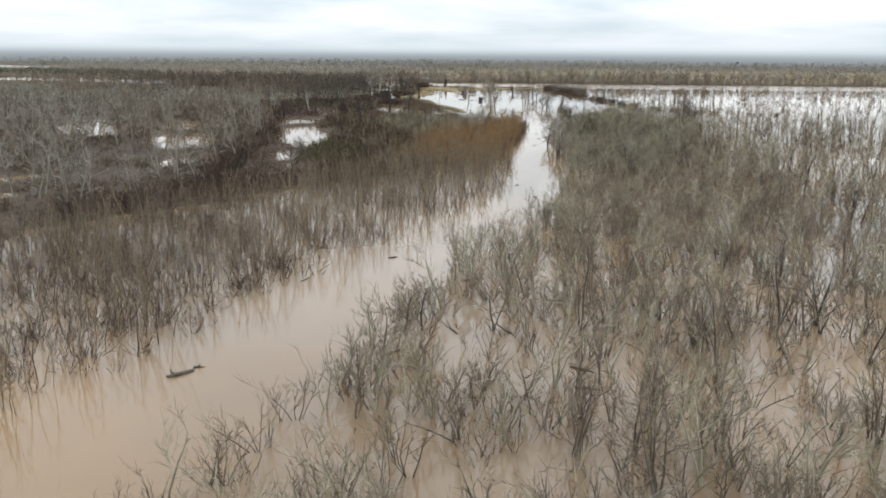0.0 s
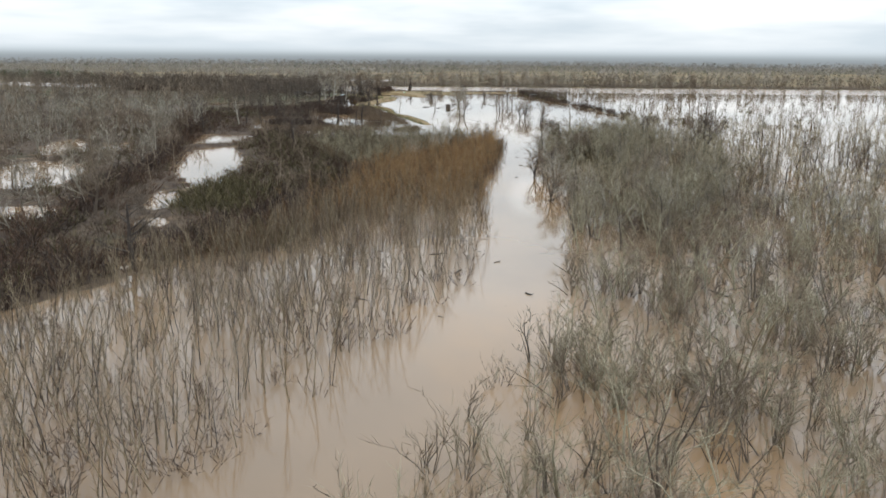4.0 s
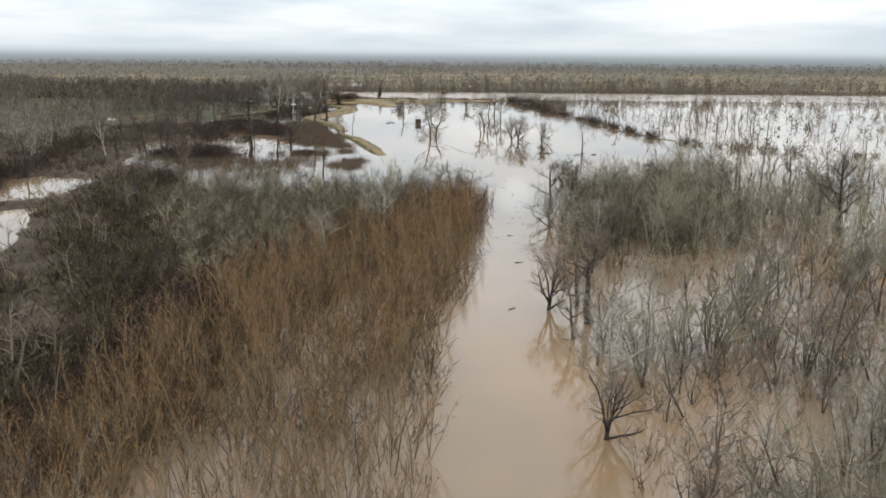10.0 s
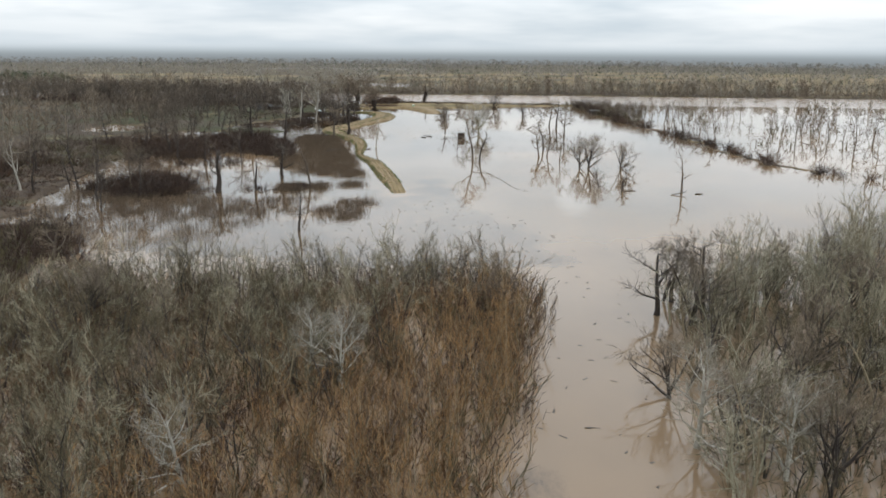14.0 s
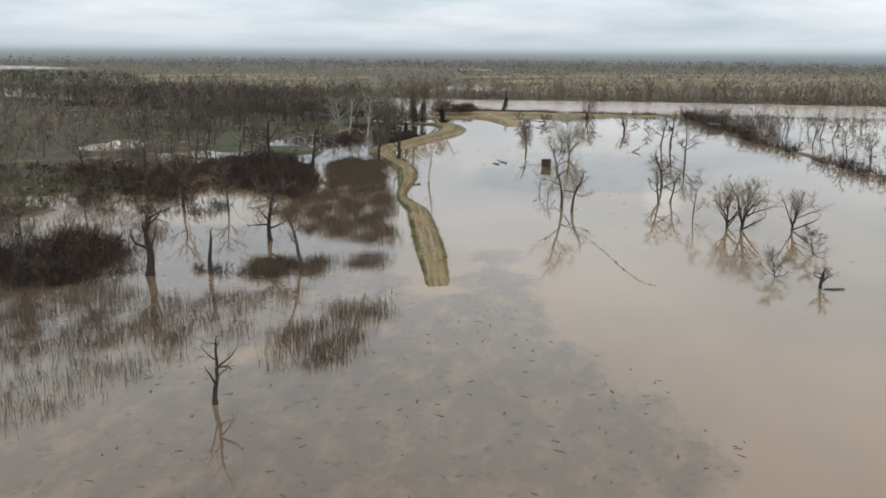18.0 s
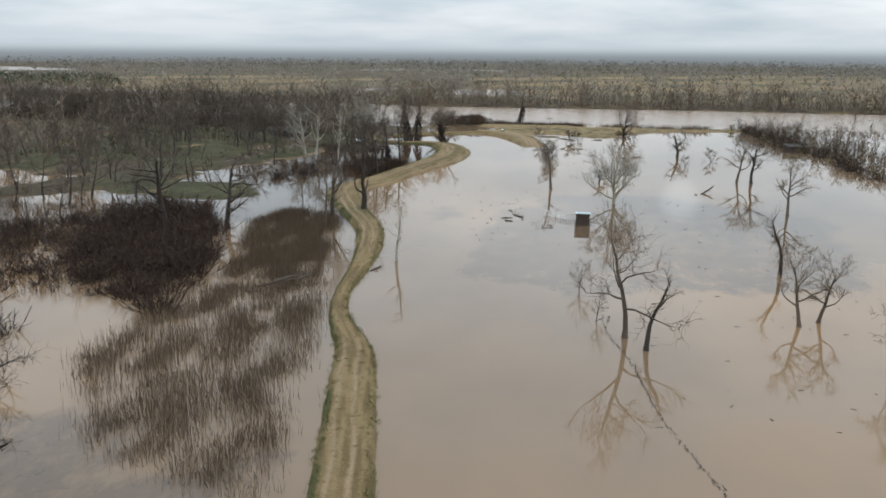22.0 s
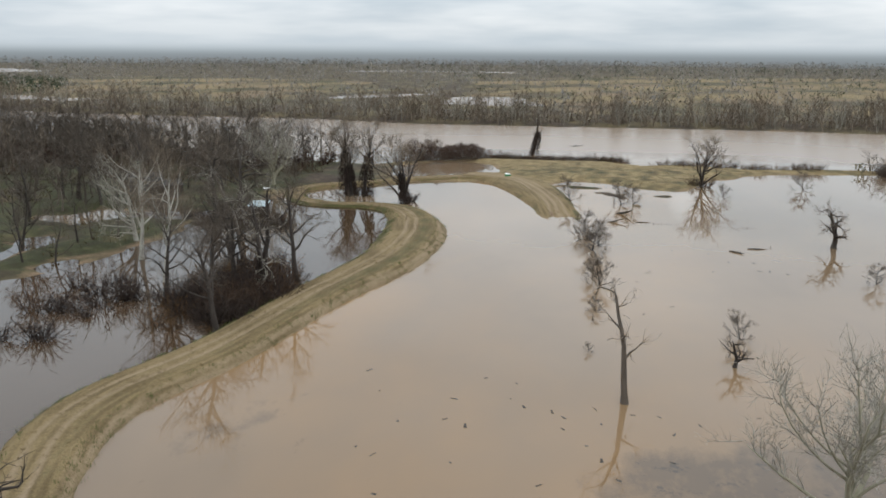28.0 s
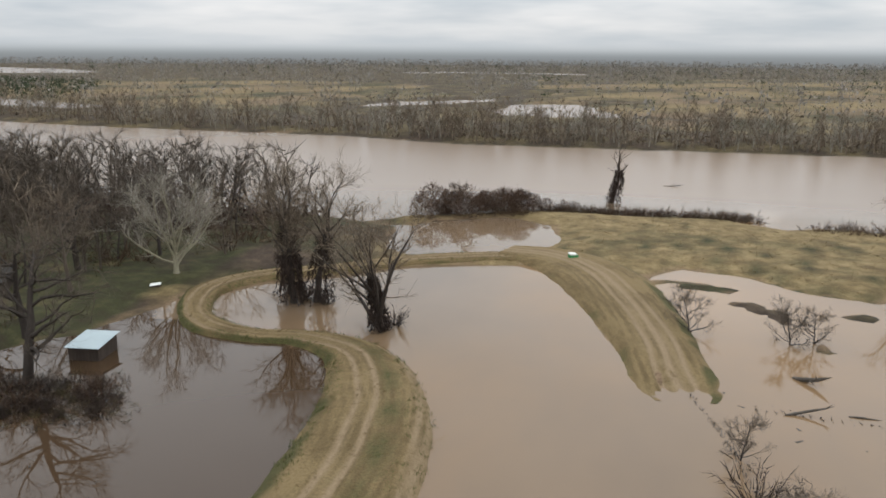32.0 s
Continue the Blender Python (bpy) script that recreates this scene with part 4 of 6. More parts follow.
tree_kind("fork", "dead_tree", "thick dark dead tree with a few forked broken limbs", 26, 13, 0.72, BARK_DARK, BARK_DARK, limbs=7, spread=40, fork=0.34, branches=3, twigs=2, crook=0.24, lean=0.14)
tree_kind("lone", "bare_tree", "tall leafless tree with crooked grey limbs in the flood", 41, 17, 0.34, BARK, TWIG, limbs=9, spread=62, fork=0.3, branches=7, twigs=8, crook=0.2, lean=0.0)
tree_kind("snag_p", "dead_tree", "pale barkless dead tree with short crooked limbs", 27, 11, 0.26, BARK_PALE, BARK_PALE, limbs=8, spread=66, fork=0.3, branches=2, twigs=2, dead=True, crook=0.24)
tree_kind("knobby", "bare_tree", "old knobby tree with drooping curled limbs in the flood", 28, 9, 0.55, BARK_DARK, TWIG_DARK, limbs=12, spread=86, fork=0.24, branches=5, twigs=6, crook=0.34)
tree_kind("dome", "bare_tree", "round-crowned leafless tree with many dark curving limbs in the flood", 29, 10, 0.3, BARK_DARK, TWIG, limbs=15, spread=46, fork=0.12, branches=9, twigs=8, crook=0.15, fine=0.016, bole=0.52, reach=1.45)
tree_kind("oak", "bare_tree", "big dark tree with wide crooked limbs by the flood", 30, 18, 0.62, BARK_DARK, TWIG_DARK, limbs=12, spread=72, fork=0.24, branches=7, twigs=8, crook=0.24)
tree_kind("upswept", "bare_tree", "tall leafless river tree with upswept twiggy limbs", 31, 18, 0.5, BARK_DARK, TWIG, limbs=12, spread=38, fork=0.36, branches=8, twigs=9, crook=0.17)
tree_kind("spreading", "pale_tree", "wide leafless tree with a pale dome of fine twigs", 32, 14, 0.4, STEM_PALE, TWIG_PALE, limbs=17, spread=50, fork=0.2, branches=13, twigs=10, crook=0.15, fine=0.018, bole=0.42, reach=1.65)
tree_kind("ivy", "vine_covered_tree", "leaning dead tree with a broken forked top", 22, 12, 0.55, BRUSH_DARK, BRUSH_DARK, limbs=6, spread=34, fork=0.45, branches=3, twigs=3, crook=0.24, dead=True, lean=0.24)

# single trees: kind, x, y, height, turn
# along the creek, west side
CREEK_WEST_TREES = [
    ("pale_b", -9.7, 338.7, 7.6, 0), ("pale_b", -3.4, 360.8, 8.4, 70), ("bushy", -16.3, 350.6, 8, 150), ("pale_b", 0.3, 356.8, 8.6, 220), ("bushy", -20.3, 368.9, 8.8, 300), ("dome", -31.9, 374.7, 9, 45),
    ("bushy", -25.8, 401.8, 5.8, 10), ("bushy", -32.7, 401.6, 6.2, 95), ("broad", -26.8, 102, 7.2, 30), ("broad_b", -56.3, 210.9, 14, 0), ("broad", -76, 250.7, 12.5, 60), ("broad", -85.2, 217.8, 10.5, 90),
    ("broad_b", -51.6, 377.7, 12.4, 30), ("broad", -48.4, 399.9, 12, 110), ("broad", -26.2, 395.6, 8.5, 0),
]
# along the creek, east side
CREEK_EAST_TREES = [
    ("broad_b", 37.5, 380.4, 11.2, 0), ("pale_b", 31.6, 344.9, 10.2, 30), ("pale_b", 21.4, 276.2, 11, 10), ("broad", 16, 378.9, 8.2, 140), ("broad", 12.7, 392.8, 7.4, 60), ("broad_b", 25, 304.5, 9, 15),
    ("broad", 21.9, 292.9, 8.5, 190), ("dome", 21.2, 304.1, 9.6, 0), ("fork", 25.2, 298.2, 10.5, 200), ("dome", 34.3, 344, 9, 80), ("pale_b", 36.9, 339.5, 8.8, 190), ("dome", 18, 379.1, 7, 170),
    ("dome", 32.1, 354.8, 8, 220), ("dome", 18.7, 267.8, 8.2, 15), ("dome", 20.4, 251.4, 8, 60), ("dome", 31.6, 321.9, 8.4, 330),
]
# in the eastern wood
EAST_WOOD_TREES = [
    ("broad_b", 43.8, 382.7, 12, 80), ("broad_b", 41, 385.8, 10, 210), ("broad_b", 64.1, 389.3, 10.2, 140), ("broad", 57.3, 393.5, 8.6, 20), ("tall", 83.3, 343.2, 17.5, 30), ("tall_b", 80.6, 345.6, 12.5, 110),
    ("tall", 88.6, 354.3, 15, 200), ("dome", 40.5, 376.3, 10.8, 40), ("dome", 40.4, 338.7, 9.6, 130), ("dome", 61.1, 378, 10.6, 250), ("tall", 69.3, 363.4, 12.5, 20), ("snag_b", 54.8, 338.5, 9.1, 10),
    ("dome", 49.9, 336.9, 7.6, 300), ("dome", 43.6, 354.7, 9, 20), ("dome", 50.6, 364.4, 9.4, 100),
]
# in the open flood
OPEN_FLOOD_TREES = [
    ("lone", 20.2, 534, 17.4, 0), ("snag", 22.2, 530, 9, 65), ("dome", 52.8, 514.6, 11.5, 10), ("dome", 50.6, 516, 9.8, 130), ("dome", 62.4, 516, 8.9, 40), ("small", 46.2, 526, 9.2, 80),
    ("broad", 41.8, 541, 10, 200), ("broad", 44.5, 543, 9, 33), ("clump", 49.5, 481.6, 5.4, 0), ("knobby", 54.2, 476.2, 4.6, 77), ("clump", 60, 497, 5.5, 30), ("bushy", 15.7, 552.9, 5.1, 0),
    ("bushy", 17.2, 539.2, 4.1, 50), ("broad_b", 108.1, 410.2, 9.5, 60), ("snag_b", 67.9, 473.4, 9.7, 0),
]
# in the flood west of the levee
WEST_FLOOD_TREES = [
    ("fork", -42.3, 471, 13.4, 20), ("stub", -33.8, 473, 7.6, 0), ("oak", -31.6, 495, 13.4, 70), ("snag_b", -21.6, 478.6, 11.6, 140), ("gaunt", -16, 428.9, 9.4, 200), ("broad", -64.5, 475, 11.9, 25),
    ("broad_b", -78.8, 547, 13.7, 95), ("oak", -59.1, 583, 18.3, 0), ("oak", -47.9, 584.7, 16.5, 150), ("tall", -31.1, 597.5, 18, 0), ("fork", -26.3, 603.6, 13, 15), ("tall_b", -30.2, 588.5, 12.6, 90),
    ("small", -36.8, 596.8, 9.5, 10), ("snag_p", -12.4, 565, 10.8, 300), ("pale", -86.9, 467.4, 14, 0), ("tall_b", -102.4, 503.3, 13, 0), ("broad_b", -115, 502.8, 12.5, 45),
]
# round the flooded shed and the fence line
SHED_FLOOD_TREES = [
    ("snag", 46.3, 566.1, 9.7, 250), ("spreading", 26.1, 621, 14.6, 40), ("broad", 60.9, 614.5, 12.4, 160), ("broad_b", 63.8, 656.8, 13.8, 210), ("broad", 60.5, 659, 12.4, 20), ("snag_b", 12.5, 640, 12.4, 30),
    ("knobby", 53.4, 709.7, 9.2, 300), ("clump", 27.2, 660, 4, 0), ("clump", 62, 700, 5, 40), ("clump", 52, 687, 4, 100), ("knobby", 24.8, 651, 4.4, 10), ("clump", 12.3, 701.4, 6.6, 200),
    ("clump", 13.4, 704.6, 5, 90), ("clump", 12.3, 680.3, 5.4, 30), ("clump", 11.5, 684.2, 3.6, 120), ("clump", 11.2, 668.3, 2.4, 75), ("clump", 11.2, 715.8, 5, 160), ("clump", 9.7, 653.4, 1.4, 10),
]
# in the pond by the levee
POND_TREES = [
    ("gaunt", -37.4, 681, 17, 200), ("gaunt", -33.6, 669.2, 17, 60), ("tall", -31, 676.2, 16.5, 80), ("pale", -58.8, 684, 19, 120), ("pale", -49.2, 672.4, 19, 200), ("pale_b", -65.5, 694.9, 15, 20),
    ("tall", -40.6, 668.9, 16.5, 10), ("tall", -32.9, 652, 15, 140), ("tall", -38.7, 671.3, 15.5, 250), ("snag_b", -42.5, 685.4, 13.5, 90), ("tall", -45, 664, 14, 300), ("gaunt", -50, 697, 16, 100),
    ("oak", -44, 683, 15, 250),
]
# on the lawn and by the river
SHORE_TREES = [
    ("dome", 42.2, 774.2, 15, 10), ("upswept", -37.8, 748.2, 18, 140), ("dome", -26.3, 739.5, 17.5, 220), ("upswept", -42.5, 751, 19, 30), ("upswept", -40.5, 747, 15.5, 260), ("ivy", -1.3, 833, 12.5, 90),
    ("clump", 44.6, 757.4, 4.2, 0), ("clump", 66.4, 773.4, 6, 50), ("clump", 37.2, 747.6, 2.6, 20), ("clump", 20.4, 745.4, 6.1, 0), ("clump", 23.1, 746.3, 5.4, 90), ("clump", 9.4, 747, 6.6, 40),
    ("oak", -55.5, 716, 17.5, 170), ("spreading", -61.2, 753.5, 16, 60), ("small", -59.8, 765.7, 10.9, 0), ("oak", -64.5, 727, 15, 30), ("tall", -88, 738, 15, 0), ("oak", -76, 752, 14, 60),
    ("oak", -96, 728, 15, 140), ("tall_b", -70, 742, 14, 200),
]
RIVER_TREES = [place_tree(*row) for group in (CREEK_WEST_TREES, CREEK_EAST_TREES, EAST_WOOD_TREES, OPEN_FLOOD_TREES, WEST_FLOOD_TREES, SHED_FLOOD_TREES, POND_TREES, SHORE_TREES) for row in group]

# ---------------------------------------------------------------- the flooded young woods on both sides of the creek
CREEK_L = [(-84, 34), (-61, 78), (-49, 108), (-38, 138), (-25, 160), (-13, 186), (-6, 203), (0, 228), (3, 256), (7, 292), (13, 318), (18, 345), (22, 370), (26, 393), (16, 400)]
CREEK_R = [(-58, 36), (-46, 68), (-35, 88), (-29, 110), (-20, 138), (-14, 153), (-4, 172), (4, 188), (9, 209), (14, 224), (17, 245), (20, 268), (24, 298), (30, 332), (34, 352), (37, 380), (43, 402)]
STAND_L = CREEK_L + [(-8, 400), (-21.7, 395), (-43, 398), (-49, 385), (-47, 366), (-36, 335), (-25, 300), (-30, 276), (-35, 258), (-41, 237), (-53, 213), (-65, 190), (-92, 160), (-120, 75), (-136, 12), (-104, 12)]
STAND_R = CREEK_R + [(59.8, 413), (85, 424.7), (112.1, 432.6), (150.1, 436.5), (189.6, 400.5), (190.9, 301.9), (128.8, 165.7), (86.8, 69), (65.6, 29.6)]

WILLOWS = [grow_sapling(100 + i, 8.2 + 0.5 * i, 0.06, 12, 24, 0.28, 2, fine=0.024, crook=0.09) for i in range(8)]
STEMS = [grow_sapling(120 + i, 7.2 + 0.4 * i, 0.05, 8, 24, 0.22, 4, crook=0.09, stems=2) for i in range(6)]
WOODS = [grow_young(140 + i, 7.4 + 0.5 * i, 0.13, 1 + i % 3, 7 if i % 3 == 0 else 4, 4, 6, 0.016, 0.2, 44 + 18 * (i % 2), 0.2) for i in range(9)]
THIN = [grow_young(160 + i, 7.6 + 0.6 * i, 0.14, 1 + i % 2, 6 if i % 2 == 0 else 3, 3, 4, 0.03, 0.18, 48, 0.25) for i in range(6)]
FANS = [grow_fan(190 + i, 4.4 + 0.3 * i, 0.05, 4, 4, 5, 0.017) for i in range(9)]
LOW = [grow_shrub(170 + i, 2.6, 8, 4, 0.024, -0.1, 1.3) for i in range(5)]


def gaps(P):
    """Glades of open water in the woods."""
    return np.clip(0.5 - 2.6 * ripple(P, 27, 91), 0.015, 1)


CLEARING = [(24, 300), (29, 327), (40, 335), (52, 337), (52, 312), (40, 296), (30, 291)]


def stand(name, label, outline, count, kinds, tone, near, together, thin=None, seed=1, singles=100, wood=None, grow=(0.55, 1.3)):
    """A wood: its trees nearest to the creek are things of their own, the rest is one object."""
    r = np.random.RandomState(seed)
    ragged = lambda P: (thin(P) if thin else 1.0) * np.where(inside_depth(P, CLEARING) > 0, 0.07, 1.0) * np.clip((inside_depth(P, outline) + 4.5 * ripple(P, 13, seed, 2) - 0.5) / 2.5, 0, 1)
    P = within(outline, count, r, ragged)
    pick = near(P)
    close, others = P[pick][:singles], np.concatenate([P[pick][singles:], P[~pick]])
    meshes = [(smooth(trunk.mesh("trunk", wood or BARK)), crown.mesh("crown", tone)) for trunk, crown in kinds]
    for i, (x, y) in enumerate(close):
        root = new("young_tree")
        put_mesh("trunk", meshes[i % len(meshes)][0], root)
        put_mesh("crown", meshes[i % len(meshes)][1], root)
        tagged(root, label, "tree", group=together)
        root.matrix_world = pose(x, y, -0.1, r.normal(0, 4), r.normal(0, 4), r.uniform(0, 360)) @ Matrix.Scale(r.uniform(*grow), 4)
    ob = scatter(name, [both(*k) for k in kinds], np.column_stack([others, np.full(len(others), -0.1)]), tone, r, grow, 0.12, wood or BARK, [len(a.arrays()[1]) for a, _ in kinds])
    tagged(ob, label.replace("tree", "trees"), "woods", kind="stuff")


edge_l = lambda P: line_gap(P, CREEK_L) < 6
edge_r = lambda P: line_gap(P, CREEK_R) < 6
south = lambda P: np.clip((290 - P[:, 1]) / 55, 0, 1) * np.clip(gaps(P) + 0.4, 0, 1)
middle = lambda P: np.clip((P[:, 1] - 232) / 40, 0, 1) * np.clip((6 - divide(P)) / 10, 0, 1)
divide = lambda P: (P[:, 1] - 330) * 0.55 - 12 - P[:, 0]
north = lambda P: np.clip((P[:, 1] - 285) / 50, 0, 1) * np.clip((divide(P) + 2) / 8, 0, 1)
stand("flooded_willows", "slim grey-brown leafless tree standing in flood water", STAND_L, 2700, WILLOWS, WILLOW, edge_l, "willows along the creek", south, 401, 45, STEM, (0.4, 0.92))
stand("dark_willows", "slim dark-stemmed leafless willow tree in flood water", STAND_L, 1500, WILLOWS, TWIG, edge_l, "dark willows along the creek", south, 415, 30, BARK_DARK, (0.4, 0.92))
stand("rusty_willows", "slim rust-brown leafless willow tree in flood water", STAND_L, 1250, STEMS, TWIG_RUST, edge_l, "rusty willows along the creek", middle, 402, 45, STEM, (0.5, 1.1))
stand("lichened_woods", "olive-grey lichened leafless tree in flood water", STAND_L, 210, WOODS, TWIG_OLIVE, lambda P: P[:, 1] > 384, "lichened trees at the wood's edge", north, 403, 35, STEM, (0.4, 0.95))
stand("olive_brown_woods", "olive-brown twiggy leafless tree in flood water", STAND_L, 330, WOODS, SPRIG, lambda P: P[:, 1] > 384, "olive-brown trees at the wood's edge", north, 408, 20, BARK_DARK, (0.4, 0.9))
beside = lambda P: np.clip(1.2 - line_gap(P, CREEK_R) / 60, 0, 1)
olive = lambda P: gaps(P) * np.clip(0.34 + 0.9 * ripple(P, 70, 17) + 0.4 * (P[:, 1] > 230), 0, 1)
brown = lambda P: gaps(P) * np.clip(0.56 - 0.9 * ripple(P, 70, 17), 0, 1)
nearer = lambda P: np.clip((255 - P[:, 1]) / 50, 0, 1) * np.clip(1.3 - line_gap(P, CREEK_R) / 75, 0, 1)
groves = lambda P: np.clip((P[:, 1] - 195) / 60, 0, 1) * np.clip(0.35 - 3.2 * ripple(P, 34, 92), 0.01, 1)
stand("tan_willow_bushes", "fan-shaped leafless willow bush with dark stems in flood water", STAND_R, 560, FANS, WILLOW, edge_r, "willow bushes along the creek", lambda P: nearer(P) * np.clip(gaps(P) + 0.3, 0, 1), 404, 45, BARK)
stand("brown_willow_bushes", "brown leafless willow bush fanning out of flood water", STAND_R, 420, FANS, TWIG, edge_r, "brown willow bushes along the creek", lambda P: nearer(P) * np.clip(gaps(P) + 0.3, 0, 1), 410, 35, BARK)
stand("pale_willow_bushes", "pale lichened leafless willow bush in flood water", STAND_R, 330, FANS, TWIG_OLIVE, edge_r, "pale willow bushes along the creek", lambda P: nearer(P) * olive(P), 411, 25, STEM)
stand("olive_woods", "grey-green lichened leafless tree in flood water", STAND_R, 300, WOODS, TWIG_OLIVE, edge_r, "lichened trees along the creek", lambda P: groves(P) * beside(P), 412, 40, STEM_PALE)
stand("brown_woods", "grey-brown leafless tree in flood water", STAND_R, 110, WOODS, TWIG_GREY, edge_r, "brown trees along the creek", lambda P: groves(P) * beside(P), 405, 30, BARK_DARK)
stand("dark_woods", "brown twiggy leafless tree with pale limbs in flood water", STAND_R, 110, WOODS, SPRIG, edge_r, "dark trees along the creek", lambda P: groves(P) * beside(P), 409, 20, STEM)
stand("near_olive_woods", "pale olive lichened leafless tree in flood water", STAND_R, 230, WOODS, TWIG_OLIVE, edge_r, "lichened trees of the near wood", lambda P: nearer(P) * np.clip(gaps(P) + 0.2, 0, 1), 416, 25, STEM_PALE, (0.5, 1.15))
stand("near_brown_woods", "brown leafless tree with crooked dark limbs in flood water", STAND_R, 300, WOODS, TWIG, edge_r, "brown trees of the near wood", lambda P: np.clip((line_gap(P, CREEK_R) - 6) / 18, 0.15, 1) * np.clip((340 - P[:, 1]) / 40, 0, 1) * np.clip(1.6 - line_gap(P, CREEK_R) / 60, 0, 1) * np.clip(gaps(P) + 0.25, 0, 1), 417, 25, BARK, (0.45, 1.15))
CREEKSIDE = [(18, 238), (21, 262), (25, 288), (34, 294), (60, 292), (72, 252), (44, 226)]
stand("creekside_woods", "grey-brown leafless tree crowding the creek's flooded side", CREEKSIDE, 95, WOODS, TWIG_GREY, edge_r, "creekside trees", None, 418, 20, BARK, (0.45, 1.0))
GROVE = [(28.1, 325.9), (33.5, 352.9), (40, 385.8), (56.6, 395.4), (78.9, 397.2), (84.5, 362.1), (58.7, 329.4), (38.9, 317.9)]
stand("edge_grove", "dark twiggy leafless tree at the flooded wood's end", GROVE, 130, WOODS, SPRIG, edge_r, "grove trees", None, 413, 0, BARK_DARK, (0.45, 0.95))
stand("pale_grove", "pale lichened leafless tree at the flooded wood's end", GROVE, 45, WOODS, TWIG_OLIVE, edge_r, "grove trees", None, 414, 0, STEM_PALE, (0.5, 1.1))
stand("inner_olive_woods", "grey-green leafless tree deep in the flooded wood", STAND_R, 340, THIN, TWIG_OLIVE, edge_r, "inner trees", lambda P: olive(P) * (1.05 - beside(P)), 406, 0, STEM)
stand("inner_brown_woods", "grey-brown leafless tree deep in the flooded wood", STAND_R, 420, THIN, TWIG_GREY, edge_r, "inner trees", lambda P: brown(P) * (1.05 - beside(P)), 407, 0, BARK_DARK)
rng = np.random.RandomState(5)
low = np.concatenate([within(STAND_R, 640, rng, brown), within(STAND_L, 950, rng, south), within(STAND_L, 420, rng, middle), within(STAND_L, 420, rng, north)])
tagged(scatter("flooded_undergrowth", [m.arrays() for m in LOW], np.column_stack([low, np.zeros(len(low))]), BRUSH, rng), "leafless red-brown bushes in flood water", "bushes", kind="stuff")
thick = within(STAND_R, 700, rng, lambda P: np.clip(1.5 - line_gap(P, CREEK_R) / 55, 0, 1) * np.clip((line_gap(P, CREEK_R) - 4) / 8, 0, 1) * np.where(inside_depth(P, CLEARING) > 0, 0.6, 1.0))
thick = np.concatenate([thick, within(CREEKSIDE, 190, rng)])
for part_of, mat in ((thick[::2], BRAMBLE), (thick[1::2], BRUSH)):
    tagged(scatter("tangled_undergrowth", [m.arrays() for m in LOW], np.column_stack([part_of, np.zeros(len(part_of))]), mat, rng, (0.6, 1.5)), "tangled brown undergrowth standing in flood water", "bushes", kind="stuff")
low = np.concatenate([within(STAND_R, 420, rng, lambda P: gaps(P) * (0.25 + 0.75 * beside(P))), within(STAND_L, 150, rng, north)])
floor_l = lambda P: np.clip((P[:, 1] - 262) / 36, 0, 1) * np.clip((inside_depth(P, STAND_L) - 1) / 3, 0, 1)
for name, mat, count in (("russet_undergrowth", RUSSET, 600), ("olive_undergrowth", BRIAR, 500), ("maroon_undergrowth", BRUSH_WET, 480)):
    dense = np.concatenate([within(STAND_L, count, rng, floor_l), within([(-54, 214), (-41, 238), (-30, 277), (-24, 300), (-14, 300), (-20, 262), (-34, 224)], count // 3, rng)])
    tagged(scatter(name, [m.arrays() for m in LOW], np.column_stack([dense, np.zeros(len(dense))]), mat, rng, (0.9, 1.9)), "dense brown undergrowth standing in flood water", "bushes", kind="stuff")
edge = within([(-40, 128), (-52, 112), (-64, 82), (-84, 60), (-110, 100), (-104, 150), (-74, 172), (-62, 166), (-48, 148)], 560, rng)
tagged(scatter("dark_undergrowth", [m.arrays() for m in LOW], np.column_stack([edge, np.zeros(len(edge))]), BRUSH_WET, rng, (0.6, 1.6)), "dark drowned undergrowth among slim willows", "bushes", kind="stuff")
grove = within(GROVE, 260, rng)
tagged(scatter("grove_undergrowth", [m.arrays() for m in LOW], np.column_stack([grove, np.zeros(len(grove))]), BRIAR, rng, (0.9, 1.8)), "dark olive undergrowth below the grove", "bushes", kind="stuff")
tagged(scatter("flooded_saplings", [m.arrays() for m in LOW], np.column_stack([low, np.zeros(len(low))]), WILLOW, rng, (0.7, 1.8)), "thin tan saplings crowding in flood water", "bushes", kind="stuff")


# ---------------------------------------------------------------- brushland and thickets
def on_land(P, low=0.1):
    h, _ = terrain(P)
    return P[h > low]


SHRUBS = [grow_shrub(200 + i, 2.0 + 0.25 * i, 11, 3, 0.05) for i in range(5)]
ROUGH = [grow_shrub(210 + i, 2.3 + 0.3 * i, 9, 2, 0.075) for i in range(6)]
THICKETS = [[(-80, 602), (-61, 604), (-44, 574), (-40, 556), (-43, 548), (-62, 560)], [(-62, 556), (-45, 536), (-36, 535), (-38, 548), (-42, 563), (-53, 577), (-71, 586)], [(-101, 544), (-110, 572), (-69, 590), (-52, 545), (-67, 531)], [(-62, 460), (-50, 464), (-51, 486), (-68, 494), (-76, 476)],
            [(-37.7, 265.2), (-36.8, 255.7), (-29.3, 278.5), (-18.6, 301.4), (-22.6, 324.7), (-38.1, 348), (-40.6, 325), (-36.3, 295.9)], [(-52.4, 400), (-42.4, 399.9), (-58, 429), (-69.9, 432.9)]]
rng = np.random.RandomState(8)
DITCH = [(-70, 196), (-76, 262), (-82, 340), (-91, 400), (-103, 522)]
clumpy = lambda P: np.clip(0.6 + 1.3 * ripple(P, 18, 96), 0.05, 1)
